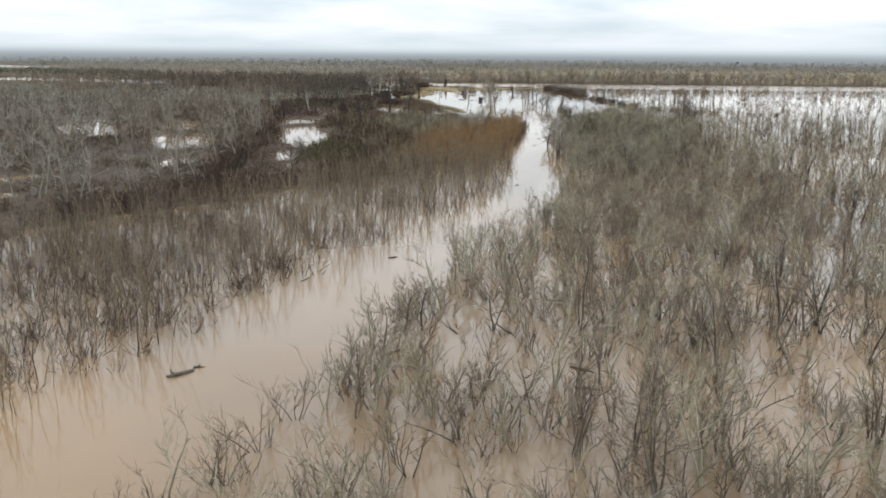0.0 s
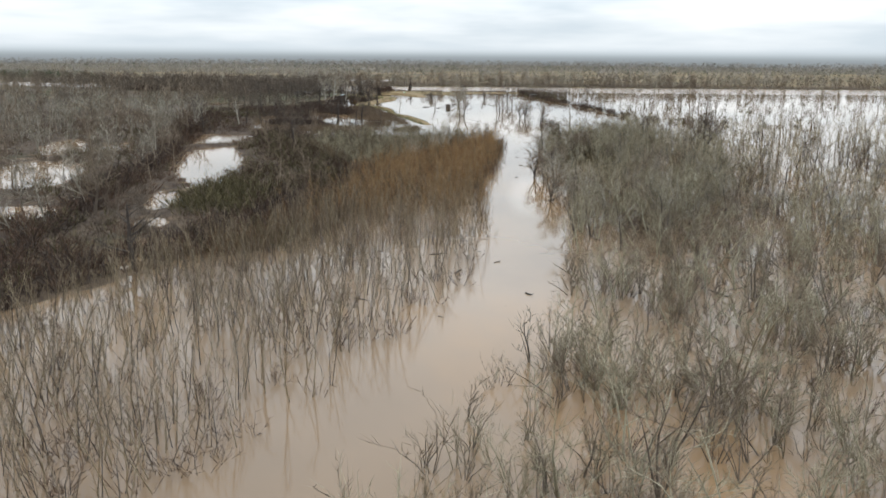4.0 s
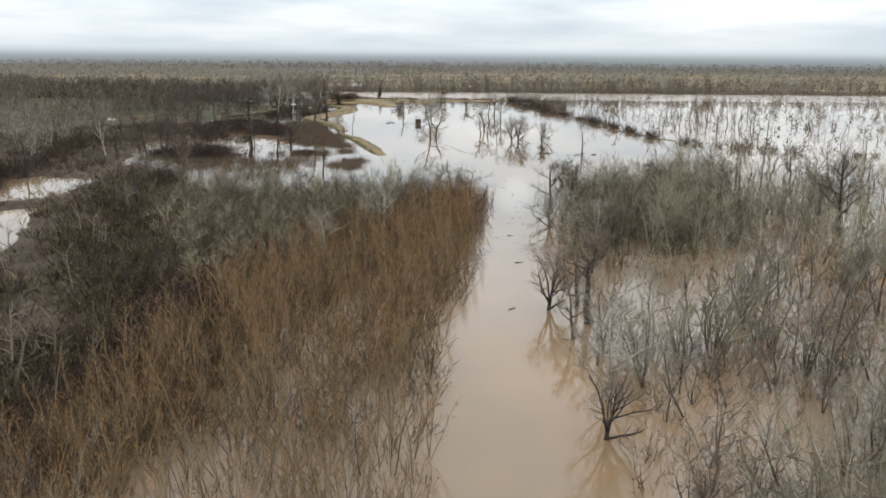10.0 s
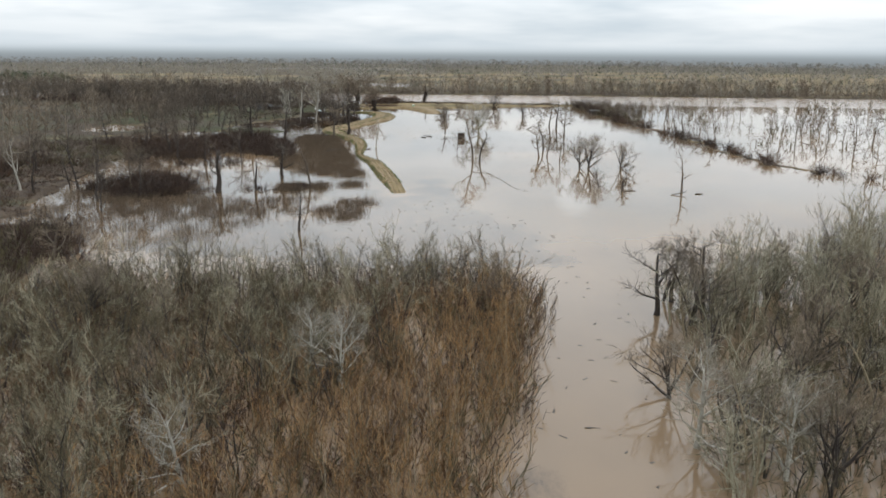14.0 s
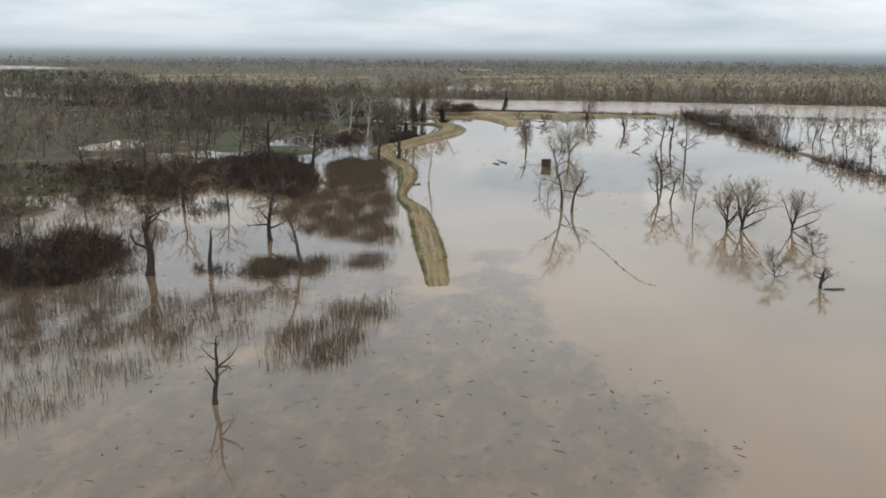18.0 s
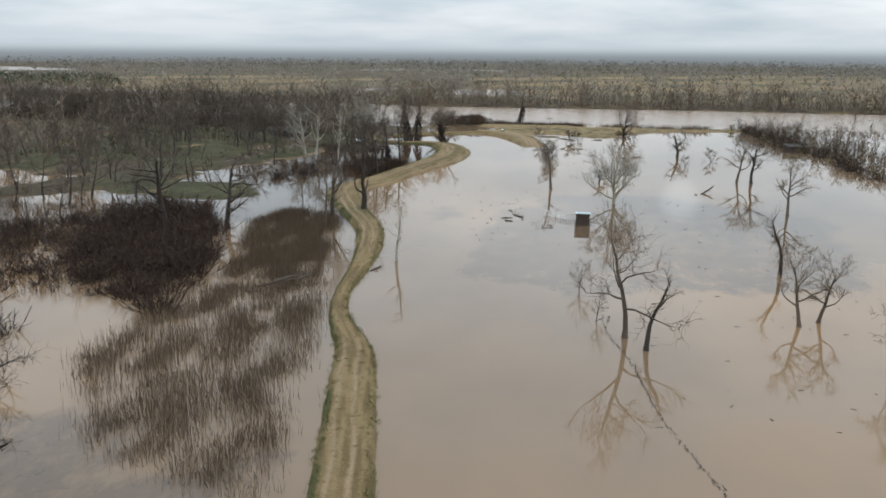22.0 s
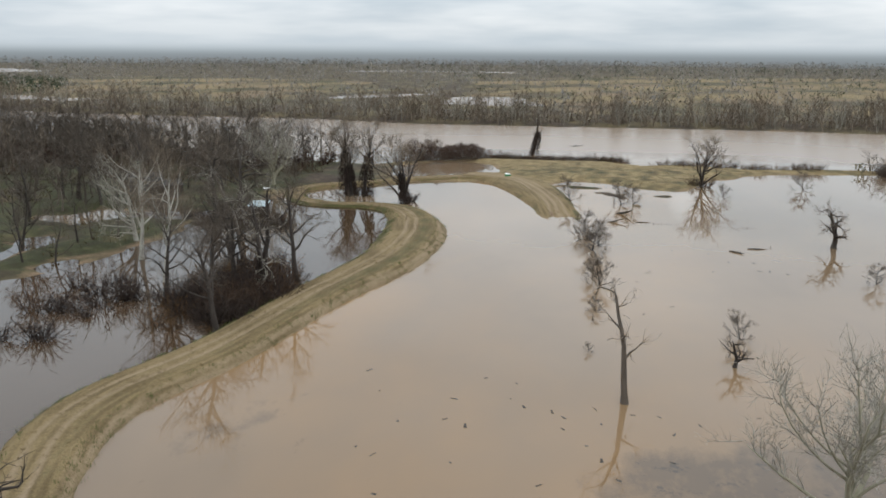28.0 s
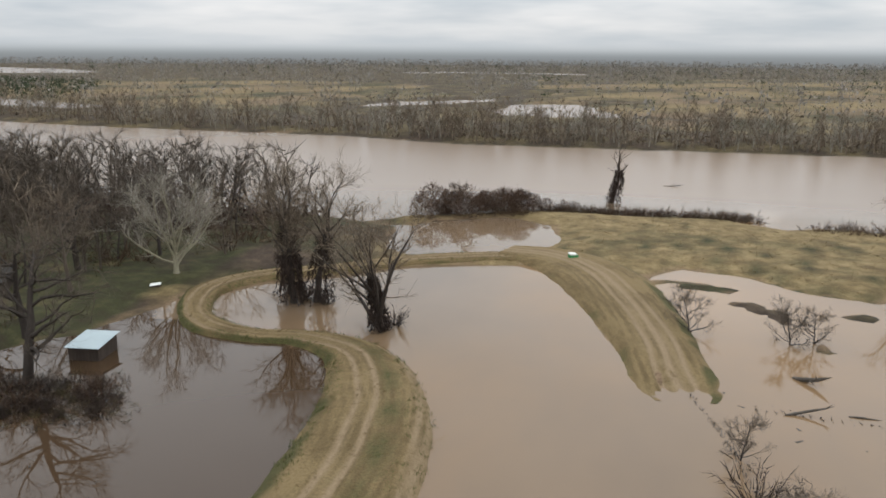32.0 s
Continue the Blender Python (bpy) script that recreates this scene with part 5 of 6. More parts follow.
SCRUB = [(-340, 100), (-122, 78), (-92, 162), (-66, 192), (-53, 214), (-35, 260), (-27, 296), (-32, 320), (-40, 350), (-48, 384), (-60, 426), (-80, 460), (-86, 520), (-320, 560)]
OPEN = [(-74, 258), (-80, 340), (-90, 400), (-101, 520), (-88, 500), (-66, 425), (-70, 372), (-60, 330), (-62, 290), (-56, 262)]
patchy = lambda size, seed, bias: (lambda P: np.clip(1.2 + (P[:, 0] + 40) / 170, 0.1, 1) * np.where(inside_depth(P, OPEN) > 0, 0.12, 1.0) * np.clip(bias + 1.5 * ripple(P, size, seed), 0.04, 1))
for tone, mat, count, seed in (("dense red-brown leafless brush on low ground", BRUSH, 900, 61), ("brown bramble thickets on low ground", BRAMBLE, 1300, 62), ("olive-brown weeds and briars on low ground", BRIAR, 1000, 63)):
    spots = on_land(within(SCRUB, count, rng, patchy(44, seed, 0.45)), -0.12)
    tagged(scatter("brushland", [m.arrays() for m in ROUGH], grounded(spots), mat, rng, (0.5, 1.3)), tone, "brush", kind="stuff")
tagged(scatter("field_weeds", [m.arrays() for m in ROUGH], grounded(on_land(within(OPEN, 800, rng), -0.1)), BRUSH, rng, (0.18, 0.5)), "low brown weeds on the soggy open field", "weeds", kind="stuff")
MIDBRUSH = [(-60, 300), (-56, 340), (-66, 375), (-72, 420), (-58, 428), (-46, 372), (-37, 345), (-29, 316), (-27, 297), (-35, 270), (-46, 258), (-55, 280)]
for tone, mat, count in (("olive-brown bushes between the pond and the flooded wood", BRIAR, 300), ("brown leafless bushes between the pond and the flooded wood", BRUSH_WET, 320)):
    tagged(scatter("pond_brush", [m.arrays() for m in ROUGH], grounded(within(MIDBRUSH, count, rng, clumpy)), mat, rng, (0.6, 1.5)), tone, "brush", kind="stuff")
mound = within([(-64, 254), (-48, 248), (-43, 262), (-50, 284), (-60, 286)], 150, rng)
tagged(scatter("pond_brush", [m.arrays() for m in ROUGH], grounded(mound), BRIAR, rng, (0.8, 1.7)), "dense olive thicket between two ponds", "brush", kind="stuff")
hedge = curve_through(DITCH, 1.1)[:, :2]
for tone, mat, wide in (("dark leafless hedge brush along a straight ditch", BRUSH_DARK, 2.2), ("red-brown hedge brush along a straight ditch", BRUSH, 3.2)):
    row = hedge + rng.normal(0, 1, hedge.shape) * wide - (5.0, 0)
    tagged(scatter("ditch_brush", [m.arrays() for m in ROUGH], grounded(row), mat, rng, (0.7, 1.5)), tone, "brush", kind="stuff")
SHORE = [(-96, 160), (-66, 191), (-53, 214), (-41, 238), (-35, 259), (-30, 277), (-26, 296), (-36, 292), (-48, 258), (-60, 226), (-78, 200), (-100, 176)]
for mat, count in ((BRUSH_DARK, 320), (BRUSH, 260)):
    spots = within(SHORE, count, rng)
    tagged(scatter("shore_brush", [m.arrays() for m in ROUGH], grounded(spots), mat, rng, (0.6, 1.3)), "dark tangled brush along the flooded wood's edge", "brush", kind="stuff")
WEEDS = [(-112, 562), (-109, 604), (-67, 599), (-50, 591), (-38, 546), (-46, 540), (-75, 535), (-100, 545)]
tagged(scatter("weed_brush", [m.arrays() for m in ROUGH], grounded(within(WEEDS, 420, rng, lambda P: np.clip(0.5 + 1.6 * ripple(P, 22, 95), 0.03, 1))), BRUSH, rng, (0.3, 0.75)), "low red-brown weeds in the shallow flood", "weeds", kind="stuff")
for name, mat in (("thicket", BRUSH_WET), ("dark_thicket", BRUSH_DARK)):
    dense = np.concatenate([within(o, n, rng, lambda P: np.clip(0.65 + 1.4 * ripple(P, 9, 97), 0.03, 1)) for o, n in zip(THICKETS, (190, 170, 190, 75, 130, 45))])
    tagged(scatter(name, [m.arrays() for m in SHRUBS], np.column_stack([dense, np.zeros(len(dense))]), mat, rng, (0.7, 1.7)), "dark tangled leafless thicket at the water's edge", "thicket", kind="stuff")

BACKLAND = [(-130, 516), (-92, 506), (-80, 530), (-84, 552), (-112, 576), (-132, 562)]
for tone, mat, count, size in (("olive-brown briars on the soggy plain", BRIAR, 190, (0.4, 0.9)), ("maroon leafless brush on the soggy plain", BRUSH_WET, 150, (0.4, 1.0))):
    tagged(scatter("plain_brush", [m.arrays() for m in ROUGH], grounded(within(BACKLAND, count, rng)), mat, rng, size), tone, "brush", kind="stuff")
tangle = within([(-112, 418), (-76, 424), (-84, 470), (-92, 506), (-122, 512)], 260, rng)
tagged(scatter("plain_brush", [m.arrays() for m in ROUGH], grounded(tangle), BRUSH_WET, rng, (0.3, 0.9)), "maroon leafless brush on the soggy plain", "brush", kind="stuff")
drowned = within([(-70, 492), (-57, 487), (-44, 476), (-45, 467), (-57, 457), (-76, 470)], 95, rng)
drowned = np.concatenate([drowned, within([(-30, 472), (-22, 470), (-20, 480), (-27, 482)], 14, rng), within([(-84, 548), (-62, 534), (-48, 524), (-52, 512), (-70, 510), (-88, 528)], 120, rng, lambda P: np.clip(0.6 + 1.4 * ripple(P, 9, 98), 0.03, 1))])
tagged(scatter("drowned_brush", [m.arrays() for m in SHRUBS], np.column_stack([drowned, np.zeros(len(drowned))]), BRUSH_DARK, rng, (0.5, 1.1)), "dark leafless brush drowned by the flood", "brush", kind="stuff")

# ---------------------------------------------------------------- woods farther off
FAR = [grow_far_tree(230 + i, 12.5, 6, 6, 0.1, 0.22, 1.2) for i in range(8)]
BANKSIDE = [grow_far_tree(234 + i, 11, 8, 8, 0.055, 0.14, 1.0) for i in range(8)]
MID = [grow_far_tree(240 + i, 12, 10, 9, 0.045, 0.16, 1.25) for i in range(8)]
HORIZON = [grow_puff(250 + i, 11 + i, 9 + i, 15, 1.9) for i in range(6)]
LOWWOOD = [grow_puff(260 + i, 4.5, 6, 12, 1.1, 0.0) for i in range(4)]


def wood(name, label, outline, count, kinds, mat, seed, thin=None, grow=(0.7, 1.25), low=0.1, wet=False):
    r = np.random.RandomState(seed)
    P = within(outline, count, r, thin)
    if not wet:
        P = on_land(P, low)
    ob = scatter(name, [k.arrays() for k in kinds], grounded(P), mat, r, grow)
    tagged(ob, label, "woods", kind="stuff")


clumps = lambda size, seed, bias: (lambda P: np.clip(bias + ripple(P, size, seed) * 1.2, 0.02, 1))
wood("west_woods", "leafless grey woods on the low west bank", [(-481.3, 385.7), (-105.4, 402.2), (-100, 560), (-110, 640), (-80, 780), (-120, 812), (-230, 848), (-300, 895), (-700, 1035), (-900, 700)], 1600, FAR, TWIG, 301, clumps(120, 7, 0.5))
wood("west_bank_woods", "dense leafless woods along the near river bank", [(-62, 792), (-90, 785), (-230, 800), (-420, 880), (-430, 955), (-300, 902), (-230, 852), (-120, 816), (-58, 802)], 760, MID, TWIG_DARK, 310, lambda P: np.clip(1.3 + P[:, 0] / 300, 0.1, 1), (0.7, 1.45))
SWOODS = [(-76, 200), (-80, 262), (-87, 340), (-96, 400), (-108, 522), (-300, 560), (-420, 320), (-320, 90), (-132, 84), (-104, 164)]
wood("southwest_woods", "leafless grey-brown trees in the brush", SWOODS, 760, MID, TWIG_GREY, 302, clumps(60, 9, 0.45), (0.7, 1.3), -0.2)
wood("dark_southwest_trees", "dark leafless trees with vines in the brush", SWOODS, 170, MID, TWIG_DARK, 313, clumps(50, 19, 0.45), (0.7, 1.3), -0.2)
wood("far_southwest_woods", "distant leafless woods to the south-west", [(-300, 0), (-300, 560), (-900, 700), (-900, 0)], 900, FAR, TWIG, 314, clumps(90, 9, 0.6))
wood("pond_trees", "leafless brown trees scattered round the pond", MIDBRUSH, 26, MID, TWIG, 332, None, (0.45, 0.8), -0.3)
BANK = [(-800, 1095), (-480, 1040), (-340, 995), (-250, 972), (-180, 964), (-109, 960), (-60, 943), (0, 942), (85, 941), (190, 928), (420, 908), (900, 863), (920, 905), (420, 945), (190, 968), (85, 975), (0, 975), (-60, 978), (-109, 990), (-250, 1005), (-480, 1075), (-800, 1135)]
thinner = lambda P: np.clip(1.3 - np.abs(P[:, 0] - 90) / 500, 0.12, 1)
wood("far_bank_woods", "leafless brown woods along the far river bank", BANK, 800, BANKSIDE, TWIG, 303, thinner, wet=True, grow=(0.8, 1.5))
wood("pale_bank_trees", "grey-stemmed leafless trees along the far river bank", BANK, 620, BANKSIDE, TWIG_GREY, 315, thinner, wet=True, grow=(0.8, 1.2))
wood("far_bank_brush", "brown brush at the foot of the far bank's woods", BANK, 1500, LOWWOOD, TWIG, 316, thinner, wet=True, grow=(0.5, 1.0))
wood("field_trees", "scattered leafless trees on the far fields", [(-700, 1260), (-100, 1000), (900, 930), (1400, 1900), (-1400, 1900)], 1900, HORIZON, HAZED_TWIG, 304, clumps(210, 13, 0.3), (0.35, 0.9))
wood("field_woods", "clumps of grey leafless trees on the far fields", [(-900, 1300), (-480, 1075), (-100, 990), (420, 950), (900, 910), (1400, 1700), (300, 1750), (-1300, 1750)], 1700, HORIZON, TWIG_GREY, 322, clumps(130, 27, 0.15), (0.3, 0.75))
wood("field_evergreens", "scattered dark evergreen bushes on the far fields", [(-20, 1040), (500, 980), (1300, 1300), (1100, 2300), (-300, 2300), (-80, 1400)], 1500, LOWWOOD, EVERGREEN, 311, clumps(150, 23, 0.35), (0.5, 1.2))
wood("west_evergreens", "a belt of dark evergreen bushes beyond the river", [(-690, 1450), (-488, 1360), (-336, 1087), (-380, 1078), (-720, 1230)], 900, LOWWOOD, EVERGREEN, 312, None, (0.7, 1.4))
wood("east_flooded_trees", "leafless trees standing in the eastern flood", [(112.2, 440.5), (419.6, 399.2), (470, 860), (300, 900), (112, 840), (118, 620)], 380, MID, TWIG, 305, clumps(60, 3, 0.3), (0.35, 0.85), wet=True)
wood("east_flooded_brush", "low brown brush awash in the eastern flood", [(125, 470), (419.9, 419.6), (470, 860), (300, 900), (125, 830)], 420, LOWWOOD, BRIAR, 317, clumps(60, 5, 0.2), (0.3, 0.9), wet=True)
wood("east_woods", "leafless brown woods to the east", [(186.4, 262.4), (1200, 0), (1500, 850), (420, 900), (400, 640)], 900, FAR, TWIG, 306, clumps(150, 4, 0.55), wet=True)
far_fan = [(-1400, 1720), (-300, 1760), (300, 1900), (900, 1560), (2000, 600), (2400, 900), (1800, 2100), (0, 2780), (-1700, 2200), (-2100, 1800)]
# woods near the horizon take the twig colour paled as by haze
wood("horizon_woods", "distant grey leafless woods reaching to the horizon", far_fan, 5400, HORIZON, HAZED_TWIG, 307, clumps(420, 15, 0.55), (0.5, 1.25))
wood("brown_horizon_woods", "distant brown leafless woods near the horizon", far_fan, 1500, HORIZON, TWIG_GREY, 320, clumps(260, 25, 0.4), (0.5, 1.2))
wood("horizon_evergreens", "distant dark evergreen woods near the horizon", far_fan, 800, HORIZON, EVERGREEN, 321, clumps(300, 26, 0.1), (0.4, 0.95))
wood("west_horizon_woods", "distant leafless woods to the west", [(-922, 138.6), (-700, 1260), (-1400, 1500), (-2100, 1700), (-2450, 100)], 2800, HORIZON, HAZED_TWIG, 308, clumps(300, 16, 0.6), (0.5, 1.2))

wood("dike_woods", "dense leafless trees and brush on the flooded dike", [(90, 812), (93, 740), (97, 690), (101, 670), (106, 672), (114, 700), (128, 760), (118, 815)], 170, MID, TWIG_DARK, 318, None, (0.3, 0.65), wet=True)
wood("dike_brush", "brown brush on the flooded dike", [(90, 812), (93, 740), (97, 690), (101, 670), (106, 672), (114, 700), (128, 760), (118, 815)], 150, LOWWOOD, BRIAR, 319, None, (0.35, 0.7), wet=True)

LAWN = [(-150, 650), (-80, 672), (-66, 690), (-68, 735), (-62, 760), (-52, 790), (-150, 805)]
wood("lawn_brush", "dark weeds and briars on the soggy lawn", LAWN, 620, LOWWOOD, BRIAR, 330, clumps(40, 33, 0.4), (0.15, 0.45))
wood("lawn_trees", "dark leafless trees shading the soggy lawn", LAWN, 150, MID, TWIG_DARK, 331, clumps(50, 34, 0.5), (0.6, 1.15))
wood("bank_undergrowth", "dark brown undergrowth of the near river bank's woods", [(-58, 778), (-90, 774), (-150, 776), (-250, 798), (-250, 852), (-230, 848), (-120, 812), (-58, 800)], 850, LOWWOOD, BRUSH_WET, 334, None, (0.5, 1.1))
wood("lawn_thicket", "red-brown leafless thicket along the back of the lawn", [(-150, 742), (-100, 748), (-72, 752), (-58, 772), (-50, 790), (-60, 800), (-150, 800)], 260, ROUGH, BRUSH, 333, clumps(24, 35, 0.45), (0.5, 1.2))

# trees of the near west that can be told apart: trunk and crown each
rng = np.random.RandomState(21)
WEST_TREES = [grow_young(320 + i, 13, 0.26, 1, 11, 5, 7, 0.022, 0.2, 62, 0.2) for i in range(5)]
GREY = [(smooth(a.mesh("trunk", BARK_DARK)), b.mesh("crown", TWIG_DARK)) for a, b in WEST_TREES]
near_west = [on_land(within([(-135, 660), (-95, 690), (-70, 735), (-62, 765), (-62, 792), (-130, 800), (-150, 740)], 260, rng), 0.2)[:52],
             within([(-84, 668), (-66, 676), (-66, 690), (-84, 690)], 5, rng),
             within([(-100.1, 421.4), (-55.9, 436.7), (-40, 520), (-60, 540), (-96, 520)], 14, rng),
             on_land(within([(-110, 560), (-84, 560), (-70, 640), (-110, 650)], 40, rng), -2)[:30]]
for P in near_west:
    for x, y, z in grounded(P):
        trunk, crown = GREY[rng.randint(5)]
        root = new("bare_tree")
        put_mesh("trunk", trunk, root)
        put_mesh("crown", crown, root)
        tagged(root, "leafless grey tree on soggy ground" if z > 0 else "leafless grey tree standing in flood water", "tree", group="bare trees of the flood plain")
        root.matrix_world = pose(x, y, z, rng.normal(0, 3), rng.normal(0, 3), rng.uniform(0, 360)) @ Matrix.Scale(rng.uniform(0.5, 1.15), 4)
apart = np.concatenate([on_land(within([(-240, 545), (-110, 560), (-100, 660), (-130, 800), (-260, 800)], 170, rng), -2), on_land(within([(-178.7, 213.8), (-85.5, 249.2), (-64.4, 344.4), (-90.1, 421.4), (-170, 520)], 170, rng), 0.0),
                        within([(112, 470), (190, 450), (210, 700), (112, 780)], 45, rng)])
for places, mat, tone in ((apart[apart[:, 1] > 530], TWIG_DARK, "scattered dark leafless trees on the flood plain"), (apart[apart[:, 1] <= 530], TWIG, "scattered leafless trees on the flood plain")):
    tagged(scatter("plain_trees", [m.arrays() for m in MID], grounded(places), mat, rng, (0.55, 1.1)), tone, "trees", kind="stuff")

# ---------------------------------------------------------------- bushes on the dike and the river bank
THICK = [grow_shrub(270 + i, 2.6 + 0.3 * i, 30, 5, 0.05, 0.05, 1.1).mesh("stems", BRUSH_DARK) for i in range(4)]
RUDDY = [grow_shrub(275 + i, 2.6 + 0.3 * i, 30, 5, 0.05, 0.05, 1.1).mesh("stems", BRUSH) for i in range(4)]


def bushes(points, label, together, z, size=(0.7, 1.3)):
    for x, y in points:
        ob = new("bush", (RUDDY if rng.uniform() < 0.45 else THICK)[rng.randint(4)])
        ob.matrix_world = pose(x, y, z, 0, 0, rng.uniform(0, 360)) @ Matrix.Scale(rng.uniform(*size), 4)
        tagged(ob, label, "bush", group=together)


line = curve_through(EAST_DIKE, 1.7)[:, :2]
line = line[((ripple(line, 34, 6) > -0.15) & (np.arange(len(line)) % 4 > 1)) | (line[:, 1] > 720)]
bushes(line + rng.normal(0, 1.5, line.shape), "dense dark leafless bush on the flooded dike", "bushes along the dike", 0.0, (0.6, 1.7))
bank = np.array([(-36, 807), (-33, 809), (-30, 810), (-27, 812), (-24, 813), (-21, 815), (-18, 817), (-15, 818), (-31, 812), (-26, 815), (-12, 819), (-22, 818)])


def grow_mound(seed, wide, tall, count=1500):
    """A lumpy heap of vines over dead trees."""
    r = np.random.RandomState(seed)
    m = Mass()
    lumps = [(r.normal(0, wide * 0.3, 2), r.uniform(0.45, 1.0) * tall, r.uniform(0.35, 0.6) * wide) for _ in range(5)]
    for _ in range(count):
        (ox, oy), top, rad = lumps[r.randint(5)]
        a, u = r.uniform(0, 2 * np.pi), r.uniform(0, 1)
        k = rad * (1 - u ** 2.2) ** 0.5 * r.uniform(0, 1) ** 0.4
        p = np.array([ox + k * math.cos(a), oy + k * math.sin(a), u * top])
        m.sliver(p, p + r.normal(0, 0.5, 3) + (0, 0, r.uniform(-0.8, 0.5)), 0.05, r)
    return m.mesh("vines", BRUSH)


MOUNDS = [grow_mound(280 + i, 7.0, 6.0) for i in range(4)]
for i, (x, y) in enumerate(bank):
    ob = new("vine_mound", MOUNDS[i % 4])
    ob.matrix_world = pose(x + rng.normal(0, 1), y + rng.normal(0, 0.7), 0.3, 0, 0, 77 * i) @ Matrix.Scale(rng.uniform(0.6, 1.25) * (1.0 if x < -17 else 0.55), 4)
    tagged(ob, "heap of dark vines over dead trees on the river bank", "bush", group="vine heaps on the river bank")
edge = np.concatenate([np.column_stack([rng.uniform(-15, 28, 150), rng.normal(818, 0.9, 150)]), within([(33, 811), (44, 813), (60, 808), (82, 809), (82, 805), (58, 803), (40, 806)], 90, rng)])
for places, mat in ((edge[::2], BRAMBLE), (edge[1::2], BRUSH)):
    tagged(scatter("bank_brush", [m.arrays() for m in ROUGH], grounded(places), mat, rng, (0.45, 0.85)), "brown weeds and brush along the river's edge", "brush", kind="stuff")
rim = np.column_stack([np.linspace(-12, 27, 52), 819.5 + rng.normal(0, 0.7, 52)])
bushes(rim, "low brown brush along the river's edge", "low brush at the river's edge", 0.2, (0.3, 0.6))
bushes(np.array([(43, 814), (40.6, 775), (43.6, 773.4), (42.6, 776), (50, 812), (62, 808), (58, 811), (75, 810), (-26.5, 740), (-25.3, 741.5), (-38, 749), (-40.5, 749.5), (-36.5, 747.5), (-42, 752), (-26, 738.5), (11.4, 709)]), "dark leafless bush at the water's edge", "bushes at the water's edge", 0.2, (0.5, 0.95))
bushes(np.array([(-34, 474.4), (-35.6, 473.4), (-32.4, 474), (-36.6, 475), (-22.6, 479.4), (-21, 477.8), (-19.8, 479.5), (-23.8, 477.6), (-25.2, 479)]), "dark brush caught round a dead trunk", "brush round dead trunks", 0.0, (0.35, 0.7))
bushes(within([(-72, 499), (-66, 501), (-51, 481), (-45, 465), (-50, 461), (-66, 480)], 26, rng), "dark brush standing in the flood", "brush islands in the flood", 0.0, (0.5, 1.1))
bushes(np.concatenate([within([(-43, 672), (-33, 677), (-29.5, 668), (-31.5, 657), (-36, 655), (-44, 664)], 78, rng), within([(-60, 640), (-45, 650), (-46, 668), (-60, 668)], 16, rng)]), "dark bush under the flooded trees", "bushes under the trees", 0.0, (0.6, 1.25))

bushes(within([(-68, 724), (-58, 716), (-47, 718), (-44, 711), (-52, 708), (-64, 711)], 34, rng), "dark bush standing in the pond by the shed", "bushes in the pond", 0.0, (0.35, 0.75))

under = within([(-44, 655), (-32, 652), (-28, 660), (-30, 678), (-38, 690), (-47, 680)], 95, rng)
mat_of_weeds = within([(-60, 715), (-48, 719), (-42, 712), (-52, 706), (-64, 711)], 260, rng)
for places, mat, size in ((under, BRUSH_DARK, (0.4, 1.0)), (under, RUSSET, (0.4, 1.0)), (mat_of_weeds, BRUSH_DARK, (0.15, 0.4)), (mat_of_weeds, BRIAR, (0.12, 0.32))):
    tagged(scatter("pond_thicket", [m.arrays() for m in SHRUBS], np.column_stack([places + rng.normal(0, 1, places.shape), np.zeros(len(places))]), mat, rng, size), "dark drowned thicket under the trees by the levee", "thicket", kind="stuff")

# ---------------------------------------------------------------- drowned reeds and levee grass
def tuft(seed, n, tall, spread, fine):
    r = np.random.RandomState(seed)
    m = Mass()
    for _ in range(n):
        foot = np.append(r.normal(0, spread, 2), -0.05)
        m.sliver(foot, foot + (*r.normal(0, 0.16 * tall, 2), tall * r.uniform(0.6, 1.2)), fine, r)
    return m.arrays()


REEDBEDS = [[(-45, 592), (-42, 603), (-30, 599), (-22, 553), (-35, 551)], [(-40, 522), (-36, 548), (-20, 552), (-14, 520), (-10, 494), (-26, 500)], [(-18, 448), (-13, 453), (-7, 452), (-5, 442), (-8.8, 438.6), (-12.9, 437.6)], [(-13, 460), (-6, 465), (-4, 454), (-10, 452)],
            [(-18, 486), (-10, 487), (-9, 479), (-15, 479)], [(-112, 562), (-109, 604), (-67, 599), (-50, 591), (-36, 544), (-46, 540), (-75, 535), (-100, 545)], [(-84, 470), (-60, 455), (-46, 470), (-52, 500), (-84, 530)], [(-75, 425), (-45, 412), (-30, 424), (-24, 440), (-31, 455), (-57, 461), (-76, 470)], [(-28, 470), (-18, 474), (-18, 484), (-30, 482)], [(-62, 448), (-44, 436), (-20, 446), (-18, 466), (-34, 462), (-56, 470)]]
rng = np.random.RandomState(31)
REEDS = [tuft(400 + i, 10, 1.2, 0.9, 0.022) for i in range(5)]
beds = np.concatenate([within(o, n, rng, lambda P: np.clip(0.6 + 1.0 * ripple(P * (1.0, 0.4), 7, 77), 0.06, 1)) for o, n in zip(REEDBEDS, (3600, 2300, 230, 120, 110, 1500, 900, 1100, 380, 800))])
tagged(scatter("drowned_reeds", REEDS, np.column_stack([beds, np.zeros(len(beds))]), REED, rng, (0.6, 1.3)), "brown dead reeds standing in shallow flood water", "reeds", kind="stuff")

